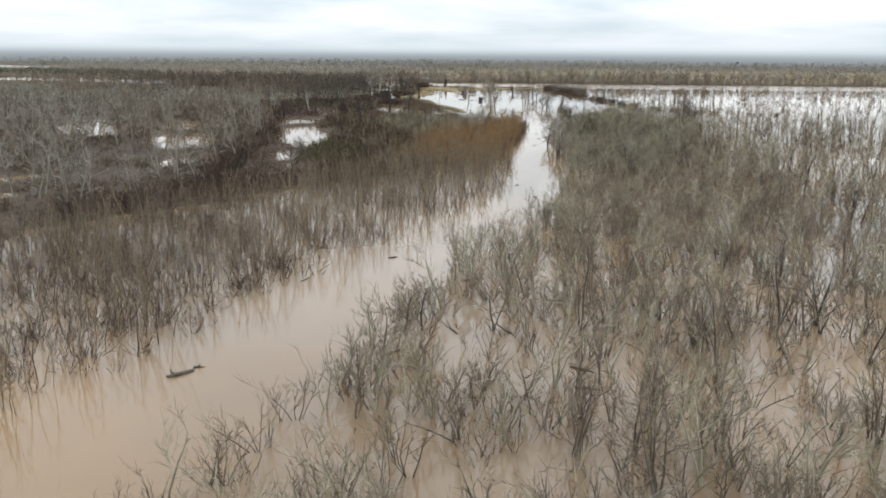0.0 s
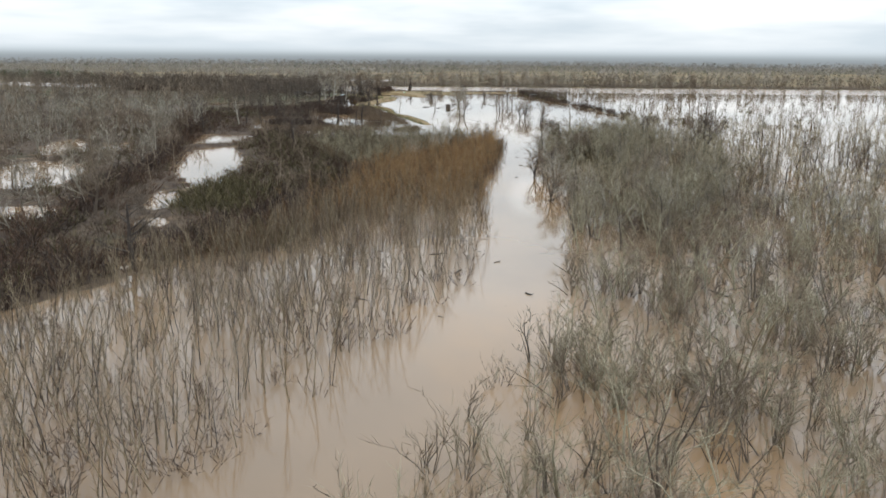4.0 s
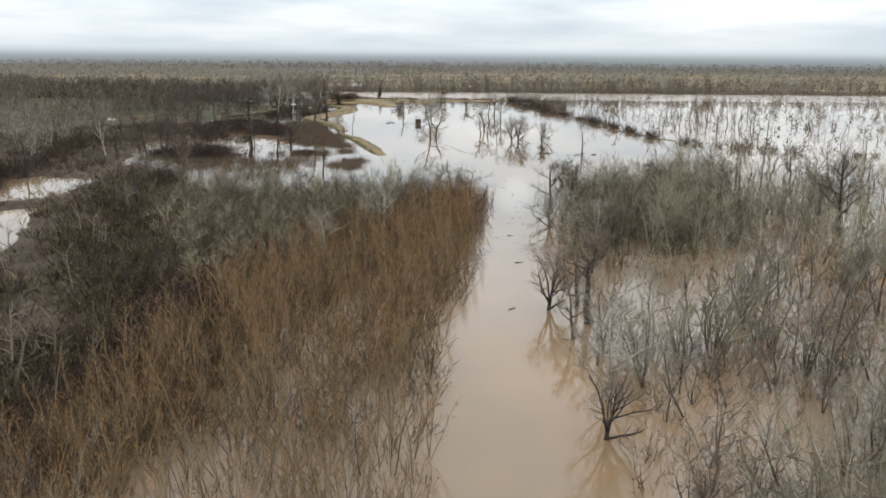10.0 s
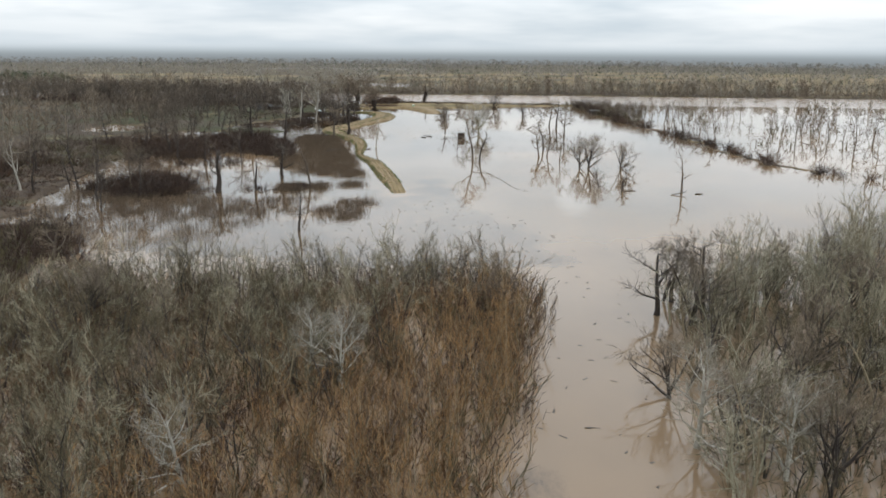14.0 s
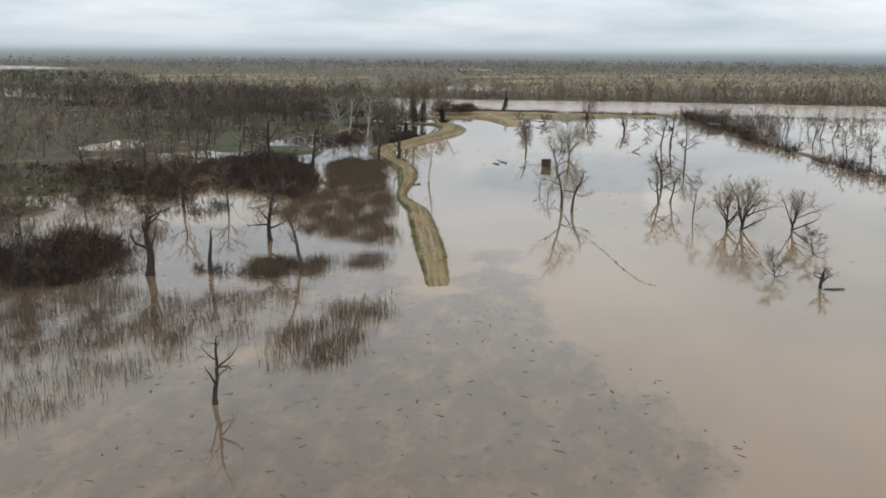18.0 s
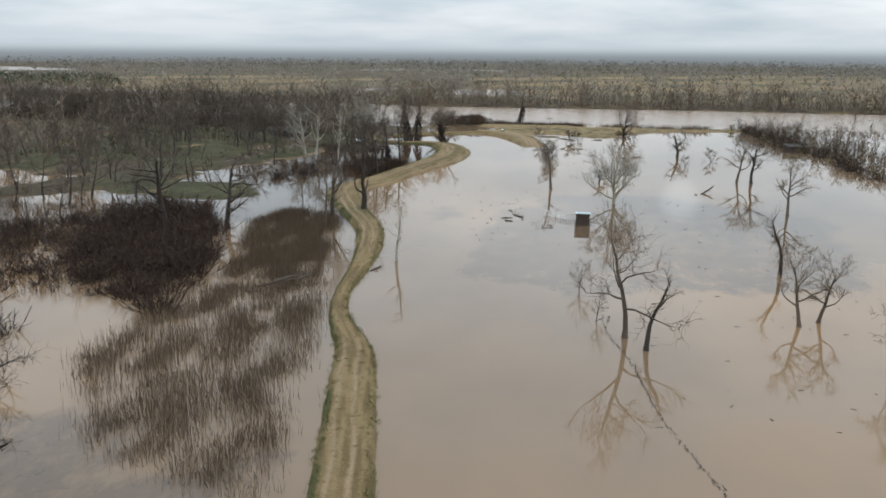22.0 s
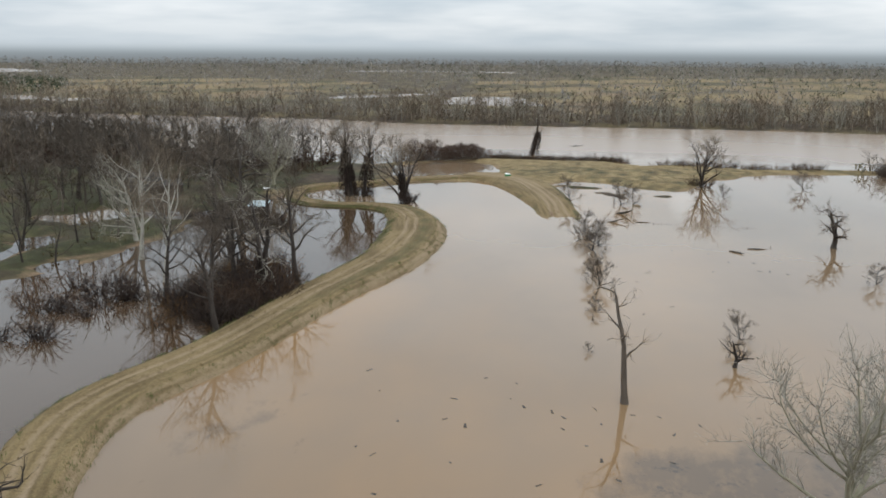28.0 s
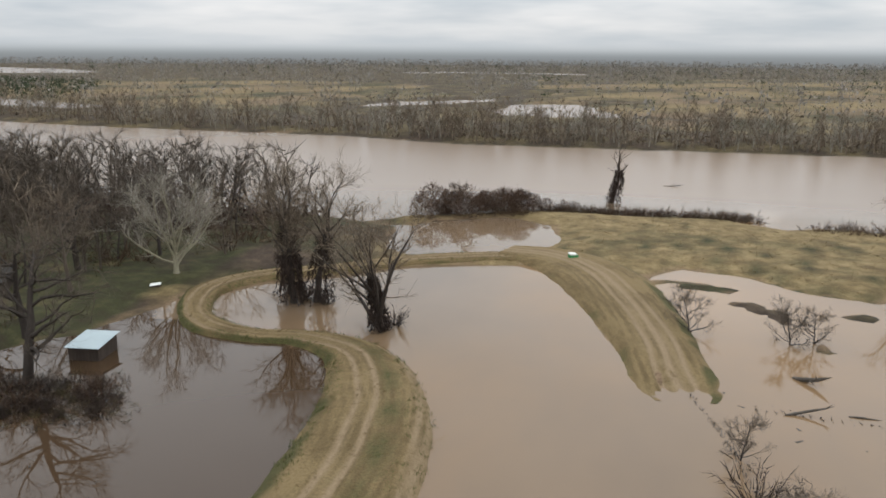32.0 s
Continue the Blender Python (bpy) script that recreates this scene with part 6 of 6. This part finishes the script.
DEAD = [tuft(430 + i, 8, 0.9, 0.5, 0.03) for i in range(5)]
turfy = on_land(np.concatenate([within(SCRUB, 2600, rng, lambda P: np.clip(1.1 + (P[:, 0] + 40) / 130, 0.08, 1)), within(SHORE, 500, rng)]), 0.02)
tagged(scatter("dead_grass", DEAD, grounded(turfy), REED, rng, (0.5, 1.3), 0.1), "brown dead grass and weeds on the low ground", "grass", kind="stuff")
GRASS = [tuft(420 + i, 9, 0.34, 0.16, 0.016) for i in range(5)]


def along_levee(count, lo, hi):
    i = rng.randint(20, len(LEVEE_LINE) - 1, count)
    s = rng.uniform(lo, hi, count) * rng.choice((-1, 1), count)
    half = LEVEE_LINE[i, 2]
    P = LEVEE_LINE[i, :2] + LEVEE_SIDE[i] * (s * half)[:, None]
    crest = np.clip(0.28 + 0.16 * half, 0.3, 1.15)
    return np.column_stack([P, crest * np.sin(np.clip((1 - np.abs(s)) / 0.42, 0, 1) * np.pi / 2) - 0.03])


tagged(scatter("straw_tufts", GRASS, along_levee(4200, 0.0, 0.95), STRAW, rng, (0.35, 0.85), 0.14), "dry straw-coloured grass tufts on the levee", "grass", kind="stuff")
tagged(scatter("green_tufts", GRASS, along_levee(2200, 0.62, 1.02), GREEN_GRASS, rng, (0.7, 1.5), 0.1), "green winter grass along the levee's foot", "grass", kind="stuff")
sp = on_land(np.concatenate([within(SPIT, 700, rng), within(MEADOW, 1300, rng)]), 0.12)
tagged(scatter("meadow_tufts", GRASS, grounded(sp), STRAW, rng, (0.5, 1.1), 0.1), "short dry grass tufts on the river meadow", "grass", kind="stuff")

# ---------------------------------------------------------------- a glowing ring painted as the land's misty rim
def build_backdrop():
    m = bpy.data.materials.new("painted_mist_glow")
    m.use_nodes = True
    nt = m.node_tree
    nt.nodes.clear()
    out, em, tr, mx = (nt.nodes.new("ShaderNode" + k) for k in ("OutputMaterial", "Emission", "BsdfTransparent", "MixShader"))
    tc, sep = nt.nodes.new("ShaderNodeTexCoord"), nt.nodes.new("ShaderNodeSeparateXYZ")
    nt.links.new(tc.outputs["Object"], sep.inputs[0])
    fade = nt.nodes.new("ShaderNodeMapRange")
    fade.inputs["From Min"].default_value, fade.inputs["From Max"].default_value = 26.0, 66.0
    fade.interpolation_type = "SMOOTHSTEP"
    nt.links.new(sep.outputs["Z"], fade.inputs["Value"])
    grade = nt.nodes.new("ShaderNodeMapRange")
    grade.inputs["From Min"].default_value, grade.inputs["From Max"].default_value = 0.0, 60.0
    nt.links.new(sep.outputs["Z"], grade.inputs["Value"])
    # emission graded from dull to pale grey: the horizon's haze painted in
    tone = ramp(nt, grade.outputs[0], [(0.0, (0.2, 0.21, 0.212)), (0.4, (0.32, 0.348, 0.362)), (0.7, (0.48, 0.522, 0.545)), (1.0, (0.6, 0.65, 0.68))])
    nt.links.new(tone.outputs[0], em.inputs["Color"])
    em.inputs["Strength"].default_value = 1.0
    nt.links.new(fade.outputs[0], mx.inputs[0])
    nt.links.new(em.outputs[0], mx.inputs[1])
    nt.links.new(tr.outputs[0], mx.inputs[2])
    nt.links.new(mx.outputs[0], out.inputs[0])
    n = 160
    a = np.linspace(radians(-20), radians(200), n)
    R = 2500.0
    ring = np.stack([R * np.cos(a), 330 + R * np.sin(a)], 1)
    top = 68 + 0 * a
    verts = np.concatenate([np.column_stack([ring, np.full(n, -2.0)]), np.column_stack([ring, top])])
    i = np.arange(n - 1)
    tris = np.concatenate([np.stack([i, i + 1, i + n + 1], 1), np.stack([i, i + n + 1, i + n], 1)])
    tagged(new("backdrop", mesh_from("backdrop", verts, tris, m)), "pale glowing ring painted as misty wooded land on the horizon", "backdrop", kind="structure")


build_backdrop()

# ---------------------------------------------------------------- built things
def plain(name, color, rough=0.7, metal=0.0, scale=3.0, spread=0.25, stretch=(1, 1, 1)):
    """A painted, metal or timber surface, blotched and worn at two scales."""
    def build(nt, bsdf):
        big, fine = noise_node(nt, scale, 4, 0.6, stretch=stretch), noise_node(nt, scale * 8, 3, 0.6, stretch=stretch)
        tone = ramp(nt, big.outputs["Fac"], [(0.3, tuple(c * (1 - spread) for c in color)), (0.7, tuple(min(1, c * (1 + spread)) for c in color))])
        info = nt.nodes.new("ShaderNodeObjectInfo")
        own = ramp(nt, info.outputs["Random"], [(0, tuple(c * 0.75 for c in color)), (1, tuple(min(1, c * 1.2) for c in color))])
        nt.links.new(mixed(nt, 0.4, tone.outputs[0], own.outputs[0]), bsdf.inputs["Base Color"])
        bsdf.inputs["Metallic"].default_value = metal
        bumped(nt, bsdf, fine.outputs["Fac"], 0.3, 0.01)
    return material(name, build, rough)


ROOF_METAL = plain("pale_blue_roof_metal", (0.37, 0.44, 0.46), 0.5, 0.1, 0.6, 0.1)
RUSTY_ROOF = plain("weathered_roof_metal", (0.04, 0.036, 0.032), 0.9, 0.0, 0.7, 0.25)
BOARDS = plain("weathered_boards", (0.16, 0.12, 0.09), 0.9, 0, 2.0, 0.35, (1, 1, 0.2))
DARK_BOARDS = plain("dark_wet_boards", (0.06, 0.045, 0.036), 0.85, 0, 2.0, 0.35, (1, 1, 0.2))
WHITE_RAIL = plain("white_pipe_rail", (0.66, 0.65, 0.62), 0.5, 0.0, 2.0, 0.12)
WHITE_CLOTH = plain("white_tarpaulin", (0.72, 0.73, 0.7), 0.6, 0.0, 3.0, 0.1)
GREEN_CLOTH = plain("green_tarpaulin", (0.05, 0.2, 0.075), 0.6, 0.0, 3.0, 0.2)
GREY_WALL = plain("grey_siding", (0.1, 0.096, 0.09), 0.7, 0.0, 1.2, 0.15)


def box_bm(sx, sy, sz, m=None, bevel=0.0):
    bm = bmesh.new()
    bmesh.ops.create_cube(bm, size=1.0)
    bmesh.ops.scale(bm, vec=(sx, sy, sz), verts=bm.verts)
    if bevel:
        bmesh.ops.bevel(bm, geom=bm.edges[:], offset=bevel, segments=1, affect="EDGES")
    if m is not None:
        bmesh.ops.transform(bm, matrix=m, verts=bm.verts)
    return bm


def sheet_roof_bm(width, length, drop, ridges=14, thick=0.03):
    """A corrugated lean-to roof: ribs run down the slope, from y = 0 (high) to y = -length (low)."""
    bm = bmesh.new()
    n = ridges * 4
    top = []
    for i in range(n + 1):
        x, w = width * (i / n - 0.5), 0.025 * math.sin(i * math.pi / 2)
        top.append([bm.verts.new((x, -length * j / 3, w - drop * j / 3 + 0.01 * math.sin(i * 0.7 + j))) for j in range(4)])
    for a, b in zip(top[:-1], top[1:]):
        for j in range(3):
            bm.faces.new((a[j], a[j + 1], b[j + 1], b[j]))
    ext = bmesh.ops.extrude_face_region(bm, geom=bm.faces[:])
    bmesh.ops.translate(bm, vec=(0, 0, -thick), verts=[v for v in ext["geom"] if isinstance(v, bmesh.types.BMVert)])
    bmesh.ops.recalc_face_normals(bm, faces=bm.faces)
    return bm


def build_shed(name, label, width, depth, high, low, m, roof_mat, wall_mat, open_front=False, boards=10):
    """A small lean-to: posts, boarded walls and a corrugated sheet roof that falls towards -y."""
    shed = tagged(new(name), label, "shed")
    shed.matrix_world = m
    for sx in (-1, 1):
        for sy, h in ((0, high), (-depth, low)):
            part("post", box_bm(0.12, 0.12, h + 0.6, pose(sx * (width / 2 - 0.06), sy, (h - 0.6) / 2 - 0.03), 0.01), BOARDS, shed)
    w = width / boards
    for i in range(boards):
        if not open_front:
            part("board", box_bm(w - 0.012, 0.03, high + 0.5, pose(-width / 2 + w * (i + 0.5), 0.05, (high - 0.5) / 2 - 0.06)), wall_mat, shed)
        part("board", box_bm(w - 0.012, 0.03, low + 0.5, pose(-width / 2 + w * (i + 0.5), -depth - 0.05, (low - 0.5) / 2 - 0.06)), wall_mat, shed)
    n = max(4, int(depth / 0.3))
    for sx in (-1, 1):
        for i in range(n):
            y = -depth * (i + 0.5) / n
            h = high + (low - high) * (i + 0.5) / n
            part("board", box_bm(0.03, depth / n - 0.012, h + 0.5, pose(sx * (width / 2 + 0.02), y, (h - 0.5) / 2 - 0.1)), wall_mat, shed)
    roof = part("roof", sheet_roof_bm(width + 0.5, depth + 0.9, (high - low) * (depth + 0.9) / depth), roof_mat, shed, "corrugated metal roof")
    roof.location = (0, 0.45, high + 0.12 + 0.45 * (high - low) / depth)
    for y, z in ((0.1, high), (-depth - 0.1, low)):
        part("beam", box_bm(width + 0.2, 0.08, 0.12, pose(0, y, z + 0.0)), BOARDS, shed)
    return shed


build_shed("livestock_shed", "flooded board shed with a pale blue metal roof", 2.5, 7.6, 2.2, 1.05, pose(18.2, 597.0, 0, 0, 0, 177), ROOF_METAL, DARK_BOARDS, False, 9)
build_shed("tool_shed", "small dark board shed with a pale metal roof in flood water", 3.4, 3.8, 1.75, 1.45, pose(-54.6, 726.5, 0, 0, 0, 6), ROOF_METAL, DARK_BOARDS, False, 9)
build_shed("barn", "low grey barn with a weathered metal roof among trees", 7.5, 9.0, 3.1, 2.5, pose(-91.0, 747.5, 0.6, 0, 0, 30), RUSTY_ROOF, GREY_WALL, False, 18)
build_shed("barn", "low lean-to barn with a weathered metal roof", 7.0, 5.0, 2.6, 2.1, pose(-83.0, 741.5, 0.5, 0, 0, 30), RUSTY_ROOF, DARK_BOARDS, False, 16)


build_shed("field_shelter", "low open shelter with a pale metal roof on the dike", 5.0, 3.0, 2.5, 2.0, pose(94.4, 732.2, 0.0, 0, 0, 20), RUSTY_ROOF, DARK_BOARDS, True, 10)


def rod(name, a, b, r, mat, parent, sides=6, label=""):
    a, b = Vector(a), Vector(b)
    bm = bmesh.new()
    bmesh.ops.create_cone(bm, cap_ends=True, segments=sides, radius1=r, radius2=r, depth=(b - a).length)
    bmesh.ops.transform(bm, matrix=Matrix.Translation((a + b) / 2) @ (b - a).to_track_quat("Z", "Y").to_matrix().to_4x4(), verts=bm.verts)
    return part(name, bm, mat, parent, label)


def build_gate_panel(a, b, tall=1.05):
    """A white pipe livestock panel: two uprights, a brace and five rails."""
    fence_ob = tagged(new("pipe_fence"), "white pipe livestock fence standing in the flood", "fence", group="pipe fences by the shed")
    fence_ob.location = (*a, 0)
    v = Vector((b[0] - a[0], b[1] - a[1], 0))
    for f in (0.0, 0.5, 1.0):
        rod("upright", v * f + Vector((0, 0, -0.4)), v * f + Vector((0, 0, tall)), 0.035, WHITE_RAIL, fence_ob)
    for i in range(5):
        z = tall * (0.12 + 0.215 * i)
        rod("rail", Vector((0, 0, z)), v + Vector((0, 0, z)), 0.035, WHITE_RAIL, fence_ob)


for a, b in (((11.1, 606.0), (13.15, 604.4)), ((13.2, 604.35), (15.2, 602.3)), ((15.25, 602.3), (17.2, 602.9))):
    build_gate_panel(a, b)

frame_ob = tagged(new("sunken_trough_stand"), "bent pipe stand half sunk in the flood", "stand")
frame_ob.location = (11.4, 595.2, 0)
for a, b in (((-0.9, 1.6, 0.05), (-0.7, -1.7, 0.12)), ((-0.7, -1.7, 0.12), (1.1, -1.1, 0.1)), ((1.1, -1.1, 0.1), (1.0, 0.7, 0.06)), ((1.0, 0.7, 0.06), (-0.1, 1.1, 0.1))):
    rod("pipe", a, b, 0.06, DRIFT, frame_ob)

# the green and white bundle on the dyke
bundle = tagged(new("covered_bundle"), "bundle under a white and green tarpaulin on the dyke", "bundle")
bundle.location = (-6.0, 776.3, 0.95)
bundle.rotation_euler = (0, 0, radians(25))
part("load", box_bm(1.5, 1.0, 0.62, pose(0, 0, 0.3), 0.14), GREEN_CLOTH, bundle, "green tarpaulin sides")
part("cover", box_bm(1.3, 1.05, 0.28, pose(-0.1, 0, 0.68, 4, 5, 0), 0.11), WHITE_CLOTH, bundle, "white tarpaulin top")
part("strap", box_bm(0.06, 1.09, 0.7, pose(0.35, 0, 0.4), 0.015), GREEN_CLOTH, bundle)

scrap = tagged(new("scrap_pile"), "white scrap sheet on a low pile of junk", "scrap")
scrap.location = (-61.0, 747.6, 0.55)
part("sheet", box_bm(1.5, 0.9, 0.05, pose(0, 0, 0.42, 8, -6, 20), 0.01), WHITE_CLOTH, scrap, "white sheet")
part("crate", box_bm(1.1, 0.7, 0.42, pose(0.1, 0, 0.15, 0, 0, 12), 0.02), DARK_BOARDS, scrap)
part("beam", box_bm(2.4, 0.16, 0.16, pose(-1.4, -0.7, 0.08, 0, 0, 30), 0.02), DRIFT, scrap)


# ---------------------------------------------------------------- driftwood
def drift_log(x, y, length, turn, girth=0.13, limbs=3, seed=0, label="dark driftwood log afloat on the flood", up=0.04, z=0.0):
    r = np.random.RandomState(900 + seed)
    log = tagged(new("drift_log"), label, "driftwood")
    body, _ = wander(r, (-length / 2, 0, 0.0), (1, 0, up), length, 5, 0.1)
    m = Mass()
    m.tube(body, girth * np.array([0.7, 1, 0.95, 0.85, 0.6, 0.2]), 7)
    put_mesh("stem", smooth(m.mesh("stem", DRIFT)), log)
    for _ in range(limbs):
        j = r.randint(1, 5)
        pts, _ = wander(r, body[j], aside(r, np.array([1.0, 0, 0.2]), r.uniform(35, 70)) * (1, 1, 0.5) + (0, 0, 0.25), length * r.uniform(0.15, 0.4), 3, 0.2)
        k = Mass()
        k.tube(pts, girth * 0.45 * np.array([1, 0.7, 0.4, 0.1]), 4)
        put_mesh("limb", k.mesh("limb", DRIFT), log)
    log.matrix_world = pose(x, y, z + 0.03, 0, 0, turn)
    return log


# drift logs: x, y, length, turn, girth, limbs
CREEK_LOGS = [
    (-10.2, 185.6, 3, -35, 0.1, 2), (-16.4, 198.3, 4.5, -20, 0.1, 2), (-20.7, 193.6, 4, -30, 0.12, 2), (-9.4, 218.4, 3.6, -15, 0.12, 2), (-7.2, 207.7, 3, 60, 0.1, 3), (-0.4, 213.3, 1.4, 20, 0.09, 1), (1.6, 195.4, 1.6, -60, 0.1, 2),
    (-0.7, 229.8, 1.2, 0, 0.08, 1), (-49.2, 90, 3.2, 35, 0.3, 5), (-47.6, 91.9, 2, 10, 0.2, 3), (-29.2, 138.5, 1.8, 20, 0.12, 2), (-41.4, 125.2, 2, 40, 0.12, 2), (-2.4, 103.5, 4, 20, 0.14, 3), (3.6, 99.5, 3, 70, 0.18, 3),
]
WOOD_LOGS = [
    (7.5, 121.8, 2.6, 0, 0.22, 3), (13.5, 110.9, 4.5, -35, 0.15, 3), (21.6, 130.1, 4, 25, 0.15, 3), (32.6, 197.8, 4.5, 30, 0.15, 2), (28.2, 207.6, 5, -20, 0.15, 2), (39.7, 213.1, 4, 60, 0.14, 2), (25.3, 221.3, 3.2, 10, 0.14, 3),
    (19.4, 229.2, 2.6, -60, 0.12, 3), (22, 328.9, 2.4, 20, 0.1, 3), (23.5, 348.2, 1.5, -10, 0.08, 1), (16.5, 304.7, 1.4, 45, 0.08, 1),
]
FLOOD_LOGS = [
    (26, 547.8, 2, 10, 0.1, 1), (4, 599.2, 1.8, -25, 0.2, 1), (-26.5, 549.5, 6, 35, 0.24, 6), (-24.5, 551.5, 5, 20, 0.2, 6), (-27.2, 546, 5, 12, 0.12, 2), (-15.6, 557.5, 4, 35, 0.2, 6), (-14.2, 560, 3.6, 60, 0.16, 5),
    (56, 476, 3.2, 15, 0.16, 4), (66.6, 470.6, 4.5, 10, 0.12, 2), (71.5, 471.8, 1.8, 0, 0.22, 1),
]
SHED_LOGS = [
    (20.3, 733.6, 4.2, -45, 0.25, 4), (18.6, 725.8, 4.5, 5, 0.14, 2), (23.5, 726.6, 3, 2, 0.1, 1), (14, 860, 5, 8, 0.14, 1), (50, 639.5, 5.5, 35, 0.22, 4), (46.5, 636.5, 2.2, 80, 0.2, 1), (4.6, 608, 4.8, -70, 0.28, 6),
    (5.8, 604, 4, -55, 0.22, 6), (3.6, 602, 2.4, 8, 0.16, 2), (41.5, 707, 6, 8, 0.2, 4), (36.5, 704, 3, -20, 0.16, 3),
]
LOGS = CREEK_LOGS + WOOD_LOGS + FLOOD_LOGS + SHED_LOGS
fallen = np.random.RandomState(66)
for x, y in within([(-36, 92), (-12, 158), (6, 190), (20, 260), (60, 250), (50, 130), (10, 80)], 46, fallen):
    LOGS.append((float(x), float(y), float(fallen.uniform(2, 6)), float(fallen.uniform(0, 360)), float(fallen.uniform(0.08, 0.2)), int(fallen.randint(1, 4))))
for i, (x, y, length, turn, girth, limbs) in enumerate(LOGS):
    drift_log(x, y, length, turn, girth, limbs, i)

# drowned fences: posts awash, with drift caught along the wire
def build_drowned_fence(points, seed, posts=5):
    fence = tagged(new("drowned_fence"), "drowned wire fence with flotsam caught along it", "fence", group="drowned fences")
    wire = curve_through(points, 0.8)[:, :2]
    r = np.random.RandomState(seed)
    for i, (x, y) in enumerate(wire):
        if i % posts == 0:
            rod("post", (x, y, -0.5), (x + r.normal(0, 0.05), y, r.uniform(0.08, 0.35)), 0.06, DRIFT, fence)
    m = Mass()
    for x, y in wire:
        for _ in range(4):
            p = np.array([x + r.normal(0, 0.07), y + r.normal(0, 0.45), r.uniform(-0.02, 0.06)])
            q = p + (r.normal(0, 0.12), r.normal(0, 0.5), r.uniform(-0.04, 0.06))
            m.tube([p, (p + q) / 2 + (0, 0, 0.02), q], [0.028, 0.028, 0], 3)
    tagged(put_mesh("flotsam", m.mesh("flotsam", DRIFT), fence), kind="stuff")


build_drowned_fence([(19.0, 541), (18.2, 536), (19.3, 530.5), (20.4, 524.5), (21.3, 514), (23.4, 504), (25.4, 495.5), (27.4, 484), (29.2, 476.5), (31, 474.5)], 77)
build_drowned_fence([(8.2, 728), (9.8, 722), (11.2, 714), (12.2, 704), (12.8, 695), (12.6, 684), (11.2, 672), (10.6, 664)], 78, 7)
build_drowned_fence([(14.0, 726), (22, 725.6), (32, 725), (44, 724)], 79, 7)


# ---------------------------------------------------------------- small flotsam
def build_flotsam():
    r = np.random.RandomState(55)
    m = Mass()
    areas = [(MURK[0], 230), ([(4.9, 304.9), (20.9, 304.6), (39.6, 401.4), (19.6, 401.5)], 70), ([(-5, 580), (60, 580), (60, 640), (0, 640)], 80), ([(-15, 590), (20, 590), (10, 640), (-14, 650)], 50), ([(20, 500), (70, 480), (70, 570), (25, 570)], 70),
             ([(-59.9, 430.9), (-19.9, 430.8), (-10, 500), (-60, 500)], 60), ([(0, 680), (40, 650), (50, 740), (10, 730)], 30), ([(-60, 660), (-35, 650), (-32, 700), (-58, 720)], 60)]
    for outline, n in areas:
        for x, y in within(outline, n, r):
            ln, w, a = r.uniform(0.2, 0.9), r.uniform(0.05, 0.16), r.uniform(0, np.pi)
            d, s = np.array([math.cos(a), math.sin(a), 0]), np.array([-math.sin(a), math.cos(a), 0])
            c = np.array([x, y, 0.0])
            foot = [c - d * ln / 2 - s * w, c + d * ln / 2 - s * w * 0.6, c + d * ln / 2 + s * w * 0.6, c - d * ln / 2 + s * w]
            ridge = [c - d * ln * 0.4 + (0, 0, 0.06), c + d * ln * 0.35 + (0, 0, 0.05)]
            m.put(np.array(foot + ridge), [(0, 1, 5), (0, 5, 4), (1, 2, 5), (2, 3, 4), (2, 4, 5), (3, 0, 4)])
    tagged(new("flotsam", m.mesh("flotsam", DRIFT)), "small bits of bark and drift afloat on the flood", "flotsam", kind="stuff")


build_flotsam()


# ---------------------------------------------------------------- vines that sleeve the river trees
def vine_sleeve(x, y, tall, wide, seed):
    """Vines up one of the river trees: a part of the tree that stands there."""
    r = np.random.RandomState(seed)
    m = Mass()
    tree = min(RIVER_TREES, key=lambda o: (o.matrix_world.translation.xy - Vector((x, y))).length)
    size = tree.matrix_world.to_scale().x
    trunk = next(o for o in tree.children if o.name.startswith("trunk")).data
    co = np.array([v.co for v in trunk.vertices]) * size
    heights = np.linspace(0.3, max(1.0, co[:, 2].max() - 0.5), 7)
    middle = np.array([co[np.argsort(np.abs(co[:, 2] - h))[:8], :2].mean(0) for h in heights])
    for _ in range(700):
        z, a = tall * r.uniform(0, 1) ** 0.8, r.uniform(0, 2 * np.pi)
        rad = wide * (1.0 - 0.55 * z / tall) * r.uniform(0.4, 1.0)
        p = np.array([math.cos(a) * rad, math.sin(a) * rad, z])
        p[:2] += np.array([np.interp(z, heights, middle[:, c]) for c in (0, 1)])
        m.sliver(p, p + (math.cos(a) * r.uniform(0.1, 0.7), math.sin(a) * r.uniform(0.1, 0.7), r.uniform(-1.5, 0.8)), 0.09, r)
    ob = put_mesh("vines", m.mesh("vines", BRUSH_DARK), tree, "dark vines sleeving the trunk")
    ob.matrix_basis = Matrix.Scale(1 / size, 4)


for i, (x, y, tall, wide) in enumerate([(-42.5, 751, 9.5, 2.5), (-37.8, 748.2, 9.0, 2.3), (-40.5, 747, 7.0, 2.0), (-26.3, 739.5, 6.5, 1.4), (-33.6, 669.2, 6.0, 0.9), (-1.3, 833, 7.4, 1.9)]):
    vine_sleeve(x, y, tall, wide, 950 + i)
